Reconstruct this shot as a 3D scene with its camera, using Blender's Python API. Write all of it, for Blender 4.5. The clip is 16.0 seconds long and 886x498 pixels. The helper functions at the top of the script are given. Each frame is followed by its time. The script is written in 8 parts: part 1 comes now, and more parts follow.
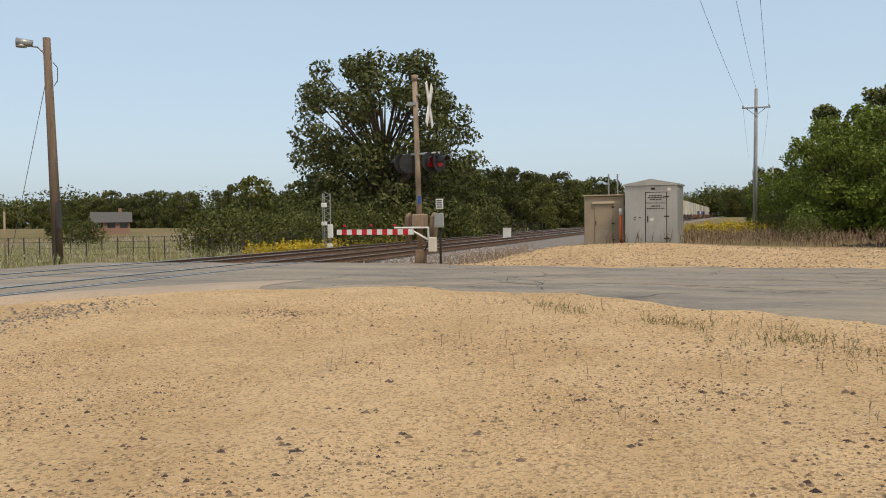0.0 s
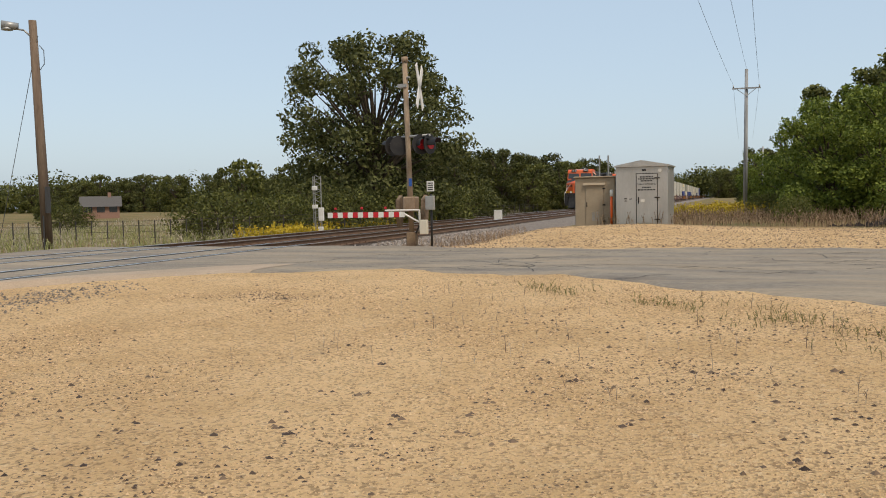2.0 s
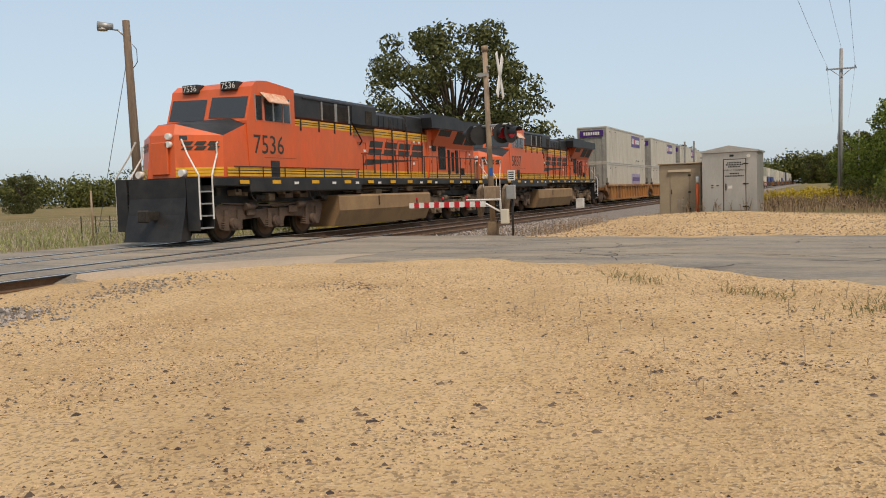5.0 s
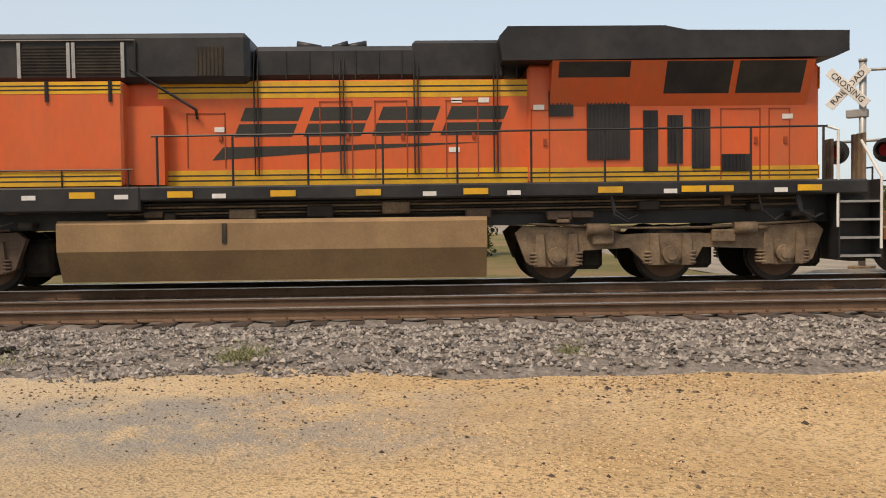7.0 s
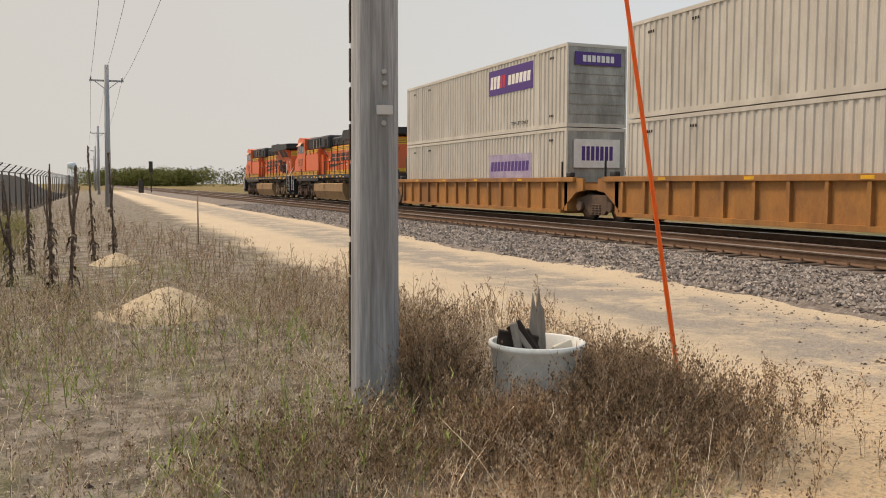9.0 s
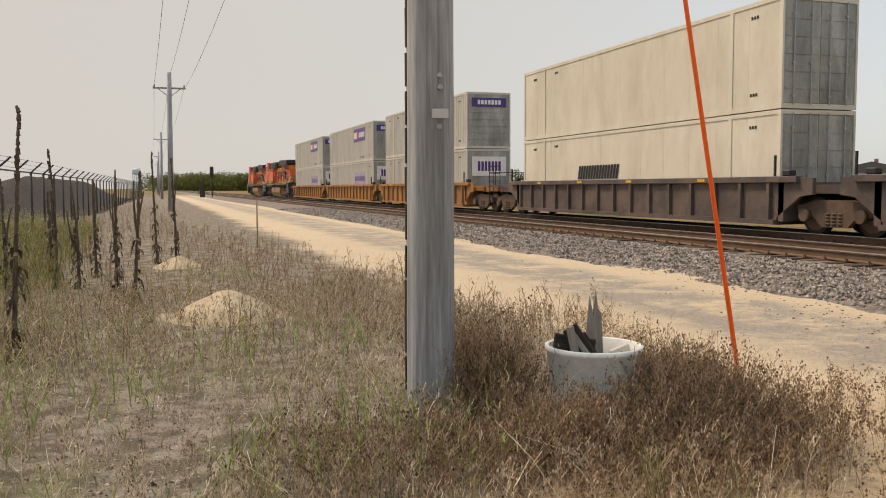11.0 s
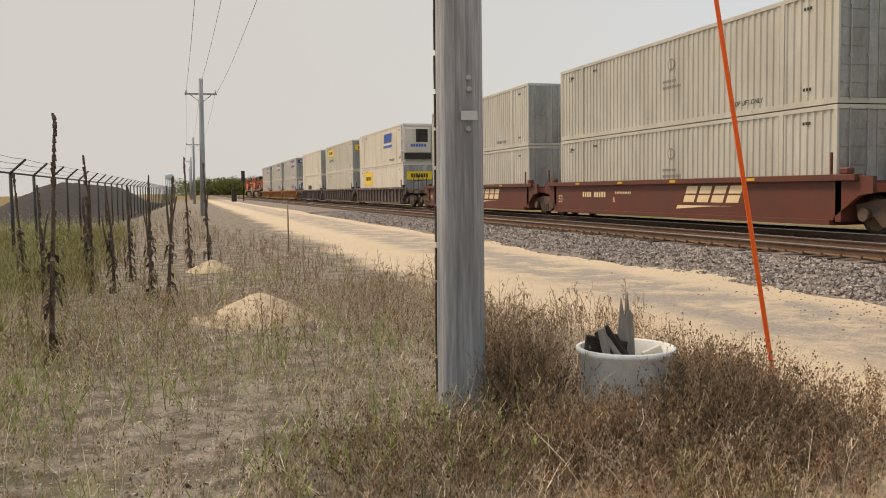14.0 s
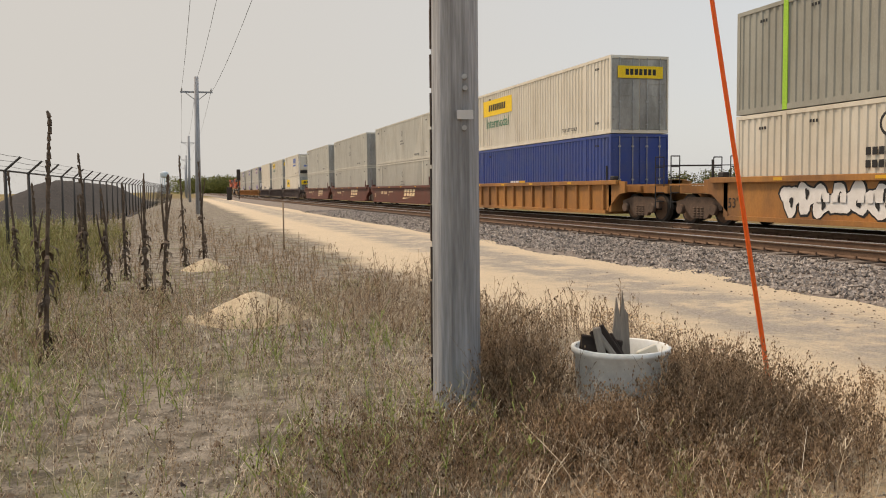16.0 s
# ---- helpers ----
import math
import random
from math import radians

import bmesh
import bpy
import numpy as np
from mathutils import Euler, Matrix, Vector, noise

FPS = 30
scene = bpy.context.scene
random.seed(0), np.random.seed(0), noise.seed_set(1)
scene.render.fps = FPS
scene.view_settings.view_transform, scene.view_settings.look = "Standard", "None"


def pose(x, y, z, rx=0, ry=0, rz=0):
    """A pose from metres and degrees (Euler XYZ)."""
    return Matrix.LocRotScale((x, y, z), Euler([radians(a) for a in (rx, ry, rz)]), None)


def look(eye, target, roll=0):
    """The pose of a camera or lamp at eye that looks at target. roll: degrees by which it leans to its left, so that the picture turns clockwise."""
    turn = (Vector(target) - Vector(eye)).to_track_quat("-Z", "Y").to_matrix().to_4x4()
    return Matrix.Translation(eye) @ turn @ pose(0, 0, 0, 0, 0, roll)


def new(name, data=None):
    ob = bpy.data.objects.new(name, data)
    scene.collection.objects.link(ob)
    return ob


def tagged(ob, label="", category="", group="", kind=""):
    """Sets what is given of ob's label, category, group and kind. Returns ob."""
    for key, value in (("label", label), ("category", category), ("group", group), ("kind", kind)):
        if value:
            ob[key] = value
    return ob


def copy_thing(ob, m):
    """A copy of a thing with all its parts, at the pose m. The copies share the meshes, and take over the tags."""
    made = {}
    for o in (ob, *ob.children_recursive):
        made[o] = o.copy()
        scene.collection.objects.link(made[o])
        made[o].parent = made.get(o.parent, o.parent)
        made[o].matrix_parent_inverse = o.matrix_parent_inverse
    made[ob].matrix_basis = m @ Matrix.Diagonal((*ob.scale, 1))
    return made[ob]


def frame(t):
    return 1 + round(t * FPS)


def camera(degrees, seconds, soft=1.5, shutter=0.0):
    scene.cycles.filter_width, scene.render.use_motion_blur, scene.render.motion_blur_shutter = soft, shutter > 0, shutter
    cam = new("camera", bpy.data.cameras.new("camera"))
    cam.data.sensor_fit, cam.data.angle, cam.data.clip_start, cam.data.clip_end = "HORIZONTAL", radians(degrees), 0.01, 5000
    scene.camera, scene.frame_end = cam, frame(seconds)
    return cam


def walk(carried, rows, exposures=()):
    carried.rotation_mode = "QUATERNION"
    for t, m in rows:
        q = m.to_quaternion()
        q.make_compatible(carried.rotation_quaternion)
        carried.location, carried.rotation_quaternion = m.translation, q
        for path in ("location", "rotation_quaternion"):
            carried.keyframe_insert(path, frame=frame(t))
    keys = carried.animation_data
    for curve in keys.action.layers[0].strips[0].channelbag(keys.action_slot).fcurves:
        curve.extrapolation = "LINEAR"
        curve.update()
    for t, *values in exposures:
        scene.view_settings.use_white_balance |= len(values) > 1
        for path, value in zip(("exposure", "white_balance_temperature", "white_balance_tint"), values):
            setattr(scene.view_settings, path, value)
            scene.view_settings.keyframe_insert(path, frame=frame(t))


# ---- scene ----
cam = camera(54.9, 16.0, soft=1.0, shutter=0.0)
EYE = (0.0, 0.0, 1.55)
TURNS = [  # seconds, yaw, pitch, roll
    (0, 18.88, -2.04, 0.76),
    (0.5, 18.84, -2.08, 0.79),
    (1, 18.74, -2.29, 0.88),
    (1.5, 18.52, -2.70, 0.95),
    (2, 18.28, -3.23, 1.09),
    (2.5, 18.17, -3.72, 1.21),
    (3, 18.37, -4.05, 1.43),
    (4, 18.95, -4.10, 1.55),
    (4.6, 20.90, -4.00, 1.65),
    (5, 23.70, -3.80, 1.75),
    (5.3, 26.40, -3.62, 1.80),
    (5.5, 28.55, -3.56, 1.83),
    (6, 39.28, -3.11, 1.63),
    (6.2, 46.41, -2.84, 1.45),
    (6.5, 59.90, -2.42, 1.38),
    (7, 88.25, -2.06, 0.70),
    (7.1, 95.00, -2.15, 0.50),
    (7.3, 108.15, -2.50, 0.20),
    (7.5, 119.75, -2.95, 0.03),
    (7.8, 134.35, -3.65, 0.00),
    (8, 141.75, -4.04, 0.02),
    (8.5, 153.06, -4.46, 0.23),
    (9, 157.50, -4.39, -0.01),
    (9.5, 159.23, -4.35, 0.03),
    (10.3, 160.50, -4.25, 0.20),
    (11.2, 161.40, -4.15, 0.38),
    (12, 162.06, -4.06, 0.53),
    (12.5, 162.50, -4.01, 0.62),
    (13, 162.81, -4.03, 0.77),
    (13.5, 163.05, -3.99, 0.84),
    (14, 163.20, -4.00, 0.88),
    (14.5, 163.28, -3.99, 0.91),
    (15, 163.31, -3.98, 0.81),
    (15.5, 163.23, -4.02, 0.74),
    (16, 162.91, -4.07, 0.72),
]
walk(cam, [(t, pose(*EYE, 90 + p, r, y)) for t, y, p, r in TURNS],
     exposures=[(0, 0.33, 6800, 14), (3, 0.33, 6950, 15), (5.5, 0.36, 7100, 16), (7, 0.52, 7600, 18), (8.5, 0.58, 7900, 20), (16, 0.58, 7900, 20)])

# ---- world and sun ----
world = bpy.data.worlds.new("sky")
scene.world = world
world.use_nodes = True
wn = world.node_tree
sky = wn.nodes.new("ShaderNodeTexSky")
sky.sky_type, sky.sun_disc = "NISHITA", False
SUN_EL, SUN_AZ = 58.0, 130.0     # degrees up, degrees clockwise from +Y
sky.sun_elevation, sky.sun_rotation = radians(SUN_EL), radians(SUN_AZ)
sky.air_density, sky.dust_density, sky.ozone_density = 1.0, 2.0, 1.0
back = wn.nodes["Background"]
back.inputs[1].default_value = 0.15
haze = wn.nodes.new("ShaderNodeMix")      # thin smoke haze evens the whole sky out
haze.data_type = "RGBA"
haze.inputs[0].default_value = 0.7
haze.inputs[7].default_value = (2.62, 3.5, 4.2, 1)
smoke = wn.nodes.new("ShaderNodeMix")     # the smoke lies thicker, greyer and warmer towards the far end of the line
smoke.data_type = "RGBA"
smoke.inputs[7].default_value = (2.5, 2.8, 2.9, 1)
sky_dir = wn.nodes.new("ShaderNodeTexCoord")
along = wn.nodes.new("ShaderNodeVectorMath")
along.operation = "DOT_PRODUCT"
along.inputs[1].default_value = (0.5, -0.85, 0.0)
thick = wn.nodes.new("ShaderNodeMapRange")
thick.interpolation_type = "SMOOTHSTEP"
thick.inputs[1].default_value, thick.inputs[2].default_value = -0.35, 1.0
wn.links.new(sky_dir.outputs["Generated"], along.inputs[0])
wn.links.new(along.outputs["Value"], thick.inputs[0])
wn.links.new(thick.outputs[0], smoke.inputs[0])
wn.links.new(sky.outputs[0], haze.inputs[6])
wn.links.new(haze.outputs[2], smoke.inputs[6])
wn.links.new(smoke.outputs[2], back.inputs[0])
sun = new("sun", bpy.data.lights.new("sun", "SUN"))
sun.data.energy, sun.data.angle, sun.data.color = 2.1, radians(14), (1.0, 0.90, 0.76)
sd = Vector((math.sin(radians(SUN_AZ)) * math.cos(radians(SUN_EL)), math.cos(radians(SUN_AZ)) * math.cos(radians(SUN_EL)), math.sin(radians(SUN_EL))))
sun.matrix_world = look(sd * 60, (0, 0, 0))

# ---- materials ----
def srgb(h):
    v = [int(h[i:i + 2], 16) / 255 for i in (0, 2, 4)]
    return [c / 12.92 if c < 0.04045 else ((c + 0.055) / 1.055) ** 2.4 for c in v]


def mat(name, col, rough=0.7, metal=0.0, col2=None, scale=4.0, mix=0.5, grain=40.0, gamount=0.25, bump=0.0, bscale=60.0, stretch=(1, 1, 1), vary=0.0, spec=0.4, dirt=None, dirt_amount=0.0, dscale=1.2, coords="Object", bdist=0.01):
    """Two scales of colour change (patches and grain), stains, fine relief."""
    m = bpy.data.materials.new(name)
    m.use_nodes = True
    nt = m.node_tree
    N, L = nt.nodes.new, nt.links.new
    b = nt.nodes["Principled BSDF"]
    b.inputs["Roughness"].default_value, b.inputs["Metallic"].default_value = rough, metal
    b.inputs["Specular IOR Level"].default_value = spec
    c1 = col if not isinstance(col, str) else srgb(col)
    c2 = c1 if col2 is None else (col2 if not isinstance(col2, str) else srgb(col2))
    tc = N("ShaderNodeTexCoord")
    mp = N("ShaderNodeMapping")
    mp.inputs["Scale"].default_value = stretch
    L(tc.outputs[coords], mp.inputs["Vector"])

    def noise_node(s, detail=4, r=0.6):
        n = N("ShaderNodeTexNoise")
        n.inputs["Scale"].default_value, n.inputs["Detail"].default_value, n.inputs["Roughness"].default_value = s, detail, r
        L(mp.outputs[0], n.inputs["Vector"])
        return n

    def ramp(src, a, z):
        r = N("ShaderNodeMapRange")
        r.inputs["From Min"].default_value, r.inputs["From Max"].default_value = a, z
        L(src, r.inputs["Value"])
        return r.outputs[0]

    def mixc(fac, a, bb, mode="MIX"):
        x = N("ShaderNodeMix")
        x.data_type, x.blend_type = "RGBA", mode
        for sock, val in ((x.inputs[0], fac), (x.inputs[6], a), (x.inputs[7], bb)):
            if hasattr(val, "links"):
                L(val, sock)
            else:
                sock.default_value = val if isinstance(val, float) else (*val[:3], 1)
        return x.outputs[2]
    n1 = noise_node(scale)
    out = mixc(ramp(n1.outputs[0], 0.5 - 0.3 * mix, 0.5 + 0.3 * mix), c1, c2)
    n2 = noise_node(grain, 3, 0.7)
    g = N("ShaderNodeMapRange")
    g.inputs["From Min"].default_value, g.inputs["From Max"].default_value = 0.25, 0.75
    g.inputs["To Min"].default_value, g.inputs["To Max"].default_value = 1 - gamount, 1 + gamount
    L(n2.outputs[0], g.inputs["Value"])
    gm = N("ShaderNodeVectorMath")
    gm.operation = "SCALE"
    L(out, gm.inputs[0]), L(g.outputs[0], gm.inputs["Scale"])
    out = gm.outputs[0]
    if dirt:
        n3 = noise_node(dscale, 6, 0.7)
        f = N("ShaderNodeMath")
        f.operation = "MULTIPLY"
        L(ramp(n3.outputs[0], 0.42, 0.75), f.inputs[0])
        f.inputs[1].default_value = dirt_amount
        out = mixc(f.outputs[0], out, srgb(dirt) if isinstance(dirt, str) else dirt)
    if vary:
        oi = N("ShaderNodeObjectInfo")
        v = N("ShaderNodeMapRange")
        v.inputs["To Min"].default_value, v.inputs["To Max"].default_value = 1 - vary, 1 + vary
        L(oi.outputs["Random"], v.inputs["Value"])
        vm = N("ShaderNodeVectorMath")
        vm.operation = "SCALE"
        L(out, vm.inputs[0]), L(v.outputs[0], vm.inputs["Scale"])
        out = vm.outputs[0]
    L(out, b.inputs["Base Color"])
    if bump:
        n4 = noise_node(bscale, 5, 0.65)
        bp = N("ShaderNodeBump")
        bp.inputs["Strength"].default_value, bp.inputs["Distance"].default_value = bump, bdist
        L(n4.outputs[0], bp.inputs["Height"]), L(bp.outputs[0], b.inputs["Normal"])
    return m


def leaf_mat(name, a, z):
    """Leaves: colour changes from leaf to leaf, a little light passes through."""
    m = bpy.data.materials.new(name)
    m.use_nodes = True
    nt = m.node_tree
    N, L = nt.nodes.new, nt.links.new
    b = nt.nodes["Principled BSDF"]
    b.inputs["Roughness"].default_value = 0.6
    b.inputs["Specular IOR Level"].default_value = 0.25
    geo, oi = N("ShaderNodeNewGeometry"), N("ShaderNodeObjectInfo")
    x = N("ShaderNodeMix")
    x.data_type = "RGBA"
    x.inputs[6].default_value, x.inputs[7].default_value = (*a, 1), (*z, 1)
    L(geo.outputs["Random Per Island"], x.inputs[0])
    v = N("ShaderNodeMapRange")
    v.inputs["To Min"].default_value, v.inputs["To Max"].default_value = 0.75, 1.25
    L(oi.outputs["Random"], v.inputs["Value"])
    s = N("ShaderNodeVectorMath")
    s.operation = "SCALE"
    L(x.outputs[2], s.inputs[0]), L(v.outputs[0], s.inputs["Scale"])
    L(s.outputs[0], b.inputs["Base Color"])
    tr = N("ShaderNodeBsdfTranslucent")
    L(s.outputs[0], tr.inputs["Color"])
    ms = N("ShaderNodeMixShader")
    ms.inputs[0].default_value = 0.25
    L(b.outputs[0], ms.inputs[1]), L(tr.outputs[0], ms.inputs[2])
    L(ms.outputs[0], nt.nodes["Material Output"].inputs["Surface"])
    return m


def ground_mat():
    """Buff crushed stone on the lot, grey-brown soil in the weeds, tan-green field past the tracks."""
    m = bpy.data.materials.new("ground")
    m.use_nodes = True
    nt = m.node_tree
    N, L = nt.nodes.new, nt.links.new
    b = nt.nodes["Principled BSDF"]
    b.inputs["Roughness"].default_value, b.inputs["Specular IOR Level"].default_value = 0.95, 0.15
    geo = N("ShaderNodeNewGeometry")
    sep = N("ShaderNodeSeparateXYZ")
    L(geo.outputs["Position"], sep.inputs[0])

    def noi(s, d=4, r=0.6):
        n = N("ShaderNodeTexNoise")
        n.inputs["Scale"].default_value, n.inputs["Detail"].default_value, n.inputs["Roughness"].default_value = s, d, r
        L(geo.outputs["Position"], n.inputs["Vector"])
        return n.outputs[0]

    def rng(src, a, z, lo=0.0, hi=1.0):
        r = N("ShaderNodeMapRange")
        r.interpolation_type = "SMOOTHSTEP"
        for i, val in enumerate((a, z, lo, hi)):
            r.inputs[i + 1].default_value = val
        L(src, r.inputs[0])
        return r.outputs[0]

    def op(kind, a, c):
        x = N("ShaderNodeMath")
        x.operation = kind
        for s, val in zip(x.inputs, (a, c)):
            if hasattr(val, "links"):
                L(val, s)
            else:
                s.default_value = val
        return x.outputs[0]

    def mixc(f, a, c):
        x = N("ShaderNodeMix")
        x.data_type = "RGBA"
        for s, val in ((x.inputs[0], f), (x.inputs[6], a), (x.inputs[7], c)):
            if hasattr(val, "links"):
                L(val, s)
            else:
                s.default_value = val if isinstance(val, float) else (*val, 1)
        return x.outputs[2]
    wob = op("MULTIPLY", op("SUBTRACT", noi(0.35, 5), 0.5), 5.0)
    px, py = op("ADD", sep.outputs[0], wob), op("ADD", sep.outputs[1], wob)
    vor = N("ShaderNodeTexVoronoi")
    vor.inputs["Scale"].default_value = 42
    L(geo.outputs["Position"], vor.inputs["Vector"])
    sand = mixc(rng(noi(0.5, 6), 0.35, 0.65), (0.58, 0.385, 0.195), (0.70, 0.485, 0.265))
    sand = mixc(op("MULTIPLY", rng(noi(14, 4, 0.7), 0.52, 0.75), 0.55), sand, (0.80, 0.65, 0.43))
    sand = mixc(op("MULTIPLY", rng(vor.outputs["Color"], 0.5, 0.9), 0.75), sand, (0.24, 0.16, 0.09))
    sand = mixc(op("MULTIPLY", rng(noi(1.1, 7, 0.7), 0.58, 0.75), 0.45), sand, (0.36, 0.28, 0.19))
    grey = mixc(rng(noi(25, 4, 0.8), 0.3, 0.7), (0.25, 0.228, 0.20), (0.42, 0.385, 0.34))
    soil = mixc(rng(noi(3.0, 6, 0.7), 0.4, 0.6), (0.15, 0.128, 0.10), (0.32, 0.285, 0.235))
    soil = mixc(op("MULTIPLY", rng(noi(0.8, 5), 0.52, 0.7), 0.45), soil, (0.17, 0.19, 0.08))
    field = mixc(rng(noi(0.12, 6), 0.4, 0.6), (0.24, 0.165, 0.08), (0.13, 0.125, 0.045))
    field = mixc(op("MULTIPLY", rng(noi(6, 4), 0.4, 0.7), 0.4), field, (0.25, 0.19, 0.10))
    # grey wheel track along the rails
    lane = op("MULTIPLY", rng(py, 3.0, -2.0), op("MULTIPLY", rng(op("ADD", sep.outputs[0], op("MULTIPLY", wob, 0.25)), -7.9, -7.2), rng(op("ADD", sep.outputs[0], op("MULTIPLY", wob, 0.25)), -5.2, -6.0)))
    sand = mixc(op("MULTIPLY", rng(sep.outputs[1], 1.0, -7.0), 0.7), sand, (0.62, 0.55, 0.43))
    lane = op("MULTIPLY", lane, rng(noi(1.1, 7, 0.75), 0.36, 0.56))
    out = mixc(op("MULTIPLY", lane, 0.92), sand, grey)
    out = mixc(op("MULTIPLY", rng(noi(9, 5, 0.8), 0.55, 0.75), op("MULTIPLY", rng(sep.outputs[1], 0.0, -5.0), 0.5)), out, (0.30, 0.26, 0.21))
    weeds = op("MULTIPLY", rng(py, -3.2, -4.6), rng(op("ADD", sep.outputs[0], op("MULTIPLY", wob, 0.4)), -4.2, -3.2))
    out = mixc(weeds, out, soil)
    east = op("MULTIPLY", rng(py, 33.0, 36.0), rng(px, -14.0, -12.0))
    out = mixc(east, out, field)
    west = rng(op("ADD", sep.outputs[0], op("MULTIPLY", wob, 0.1)), -19.0, -20.5)
    out = mixc(west, out, field)
    far = rng(sep.outputs[1], -150.0, -260.0)
    out = mixc(far, out, field)
    wide = rng(sep.outputs[0], 12.0, 22.0)
    out = mixc(wide, out, field)
    L(out, b.inputs["Base Color"])
    bp = N("ShaderNodeBump")
    bp.inputs["Strength"].default_value, bp.inputs["Distance"].default_value = 1.0, 0.03
    h = op("ADD", op("MULTIPLY", noi(45, 4, 0.7), 0.8), op("MULTIPLY", vor.outputs["Distance"], 0.6))
    L(h, bp.inputs["Height"]), L(bp.outputs[0], b.inputs["Normal"])
    return m


GROUND = ground_mat()
ASPHALT = mat("asphalt", (0.15, 0.135, 0.12), 0.9, col2=(0.29, 0.255, 0.205), scale=0.9, mix=0.8, grain=26, gamount=0.4, bump=0.6, bscale=60, spec=0.2, stretch=(0.3, 1.6, 1), dirt=(0.42, 0.33, 0.22), dirt_amount=0.7, dscale=0.8)
APRON = mat("dusty_concrete", (0.42, 0.33, 0.245), 0.9, col2=(0.34, 0.27, 0.20), scale=0.8, grain=40, gamount=0.2, bump=0.3, bscale=50, spec=0.2)
CRACK = mat("tar", (0.02, 0.02, 0.02), 0.8)
BALLAST = mat("ballast", (0.13, 0.11, 0.095), 0.9, col2=(0.30, 0.26, 0.225), scale=7, mix=0.9, grain=22, gamount=0.5, bump=1.0, bscale=16, spec=0.2, bdist=0.05)
STONE = leaf_mat("crushed_stone", (0.12, 0.105, 0.095), (0.66, 0.585, 0.52))
PEBBLE = leaf_mat("pebble", (0.07, 0.05, 0.045), (0.30, 0.21, 0.14))
SLATE = leaf_mat("grey_gravel", (0.13, 0.11, 0.095), (0.42, 0.35, 0.28))
GRIT = leaf_mat("buff_grit", (0.24, 0.155, 0.08), (0.76, 0.56, 0.34))
MOUND = mat("buff_sand", (0.36, 0.29, 0.195), 0.95, col2=(0.50, 0.41, 0.28), scale=3, grain=40, gamount=0.3, bump=0.8, bscale=40)
TIE = mat("creosoted_wood", (0.045, 0.032, 0.024), 0.9, col2=(0.10, 0.072, 0.055), scale=2, grain=30, bump=0.5, vary=0.3)
RAIL_RUST = mat("rail_rust", (0.115, 0.066, 0.04), 0.85, col2=(0.16, 0.098, 0.062), scale=3, grain=50, bump=0.2)
RAIL_TOP = mat("rail_polished", (0.85, 0.85, 0.86), 0.3, 1.0)
ORANGE = mat("orange_enamel", (0.74, 0.115, 0.025), 0.42, col2=(0.66, 0.13, 0.04), scale=1.0, grain=9, gamount=0.05, spec=0.5, dirt=(0.30, 0.11, 0.05), dirt_amount=0.45, dscale=0.8, stretch=(1, 1, 0.35))
BLACKP = mat("black_enamel", (0.014, 0.0145, 0.017), 0.5, col2=(0.026, 0.026, 0.028), scale=1.2, grain=30, gamount=0.15, dirt=(0.07, 0.06, 0.05), dirt_amount=0.35)
DARKP = mat("dark_underframe", (0.02, 0.017, 0.015), 0.8, col2=(0.055, 0.043, 0.033), scale=2, grain=30, gamount=0.3, bump=0.2)
YELLOW = mat("yellow_stripe", (0.80, 0.44, 0.02), 0.5, col2=(0.68, 0.36, 0.03), scale=2, grain=40, gamount=0.1, dirt=(0.25, 0.16, 0.06), dirt_amount=0.5)
TANK = mat("dusty_tank", (0.36, 0.23, 0.115), 0.75, col2=(0.27, 0.17, 0.09), scale=0.7, grain=20, gamount=0.12, dirt=(0.14, 0.09, 0.05), dirt_amount=0.6, dscale=0.8)
TRUCKM = mat("dusty_truck", (0.25, 0.18, 0.115), 0.85, col2=(0.13, 0.09, 0.06), scale=2.5, grain=25, gamount=0.3, bump=0.2)
WHITEP = mat("white_paint", (0.78, 0.77, 0.74), 0.5, col2=(0.68, 0.66, 0.62), scale=3, grain=40, gamount=0.08)
GLASS = mat("dark_glass", (0.03, 0.035, 0.04), 0.08, spec=0.8)
GREYC = mat("grey_container", (0.57, 0.545, 0.48), 0.5, col2=(0.50, 0.475, 0.42), scale=0.7, grain=30, gamount=0.06, dirt=(0.24, 0.2, 0.15), dirt_amount=0.45, dscale=0.9, stretch=(1, 1, 0.4), vary=0.06)
WHITEC = mat("white_container", (0.68, 0.64, 0.54), 0.5, col2=(0.62, 0.57, 0.46), scale=0.6, grain=30, gamount=0.05, dirt=(0.33, 0.27, 0.18), dirt_amount=0.45, dscale=0.8, stretch=(1, 1, 0.4), vary=0.05)
BEIGEC = mat("beige_container", (0.58, 0.56, 0.48), 0.5, col2=(0.50, 0.48, 0.41), scale=0.6, grain=30, gamount=0.06, dirt=(0.26, 0.22, 0.15), dirt_amount=0.45, dscale=0.8, stretch=(1, 1, 0.4), vary=0.06)
OLIVEC = mat("weathered_grey_container", (0.34, 0.34, 0.29), 0.55, col2=(0.28, 0.28, 0.24), scale=0.6, grain=30, gamount=0.08, dirt=(0.16, 0.14, 0.10), dirt_amount=0.5, dscale=0.8, stretch=(1, 1, 0.4))
BLUEC = mat("blue_container", (0.02, 0.05, 0.24), 0.45, col2=(0.03, 0.06, 0.21), scale=0.8, grain=30, gamount=0.1, dirt=(0.1, 0.1, 0.14), dirt_amount=0.4)
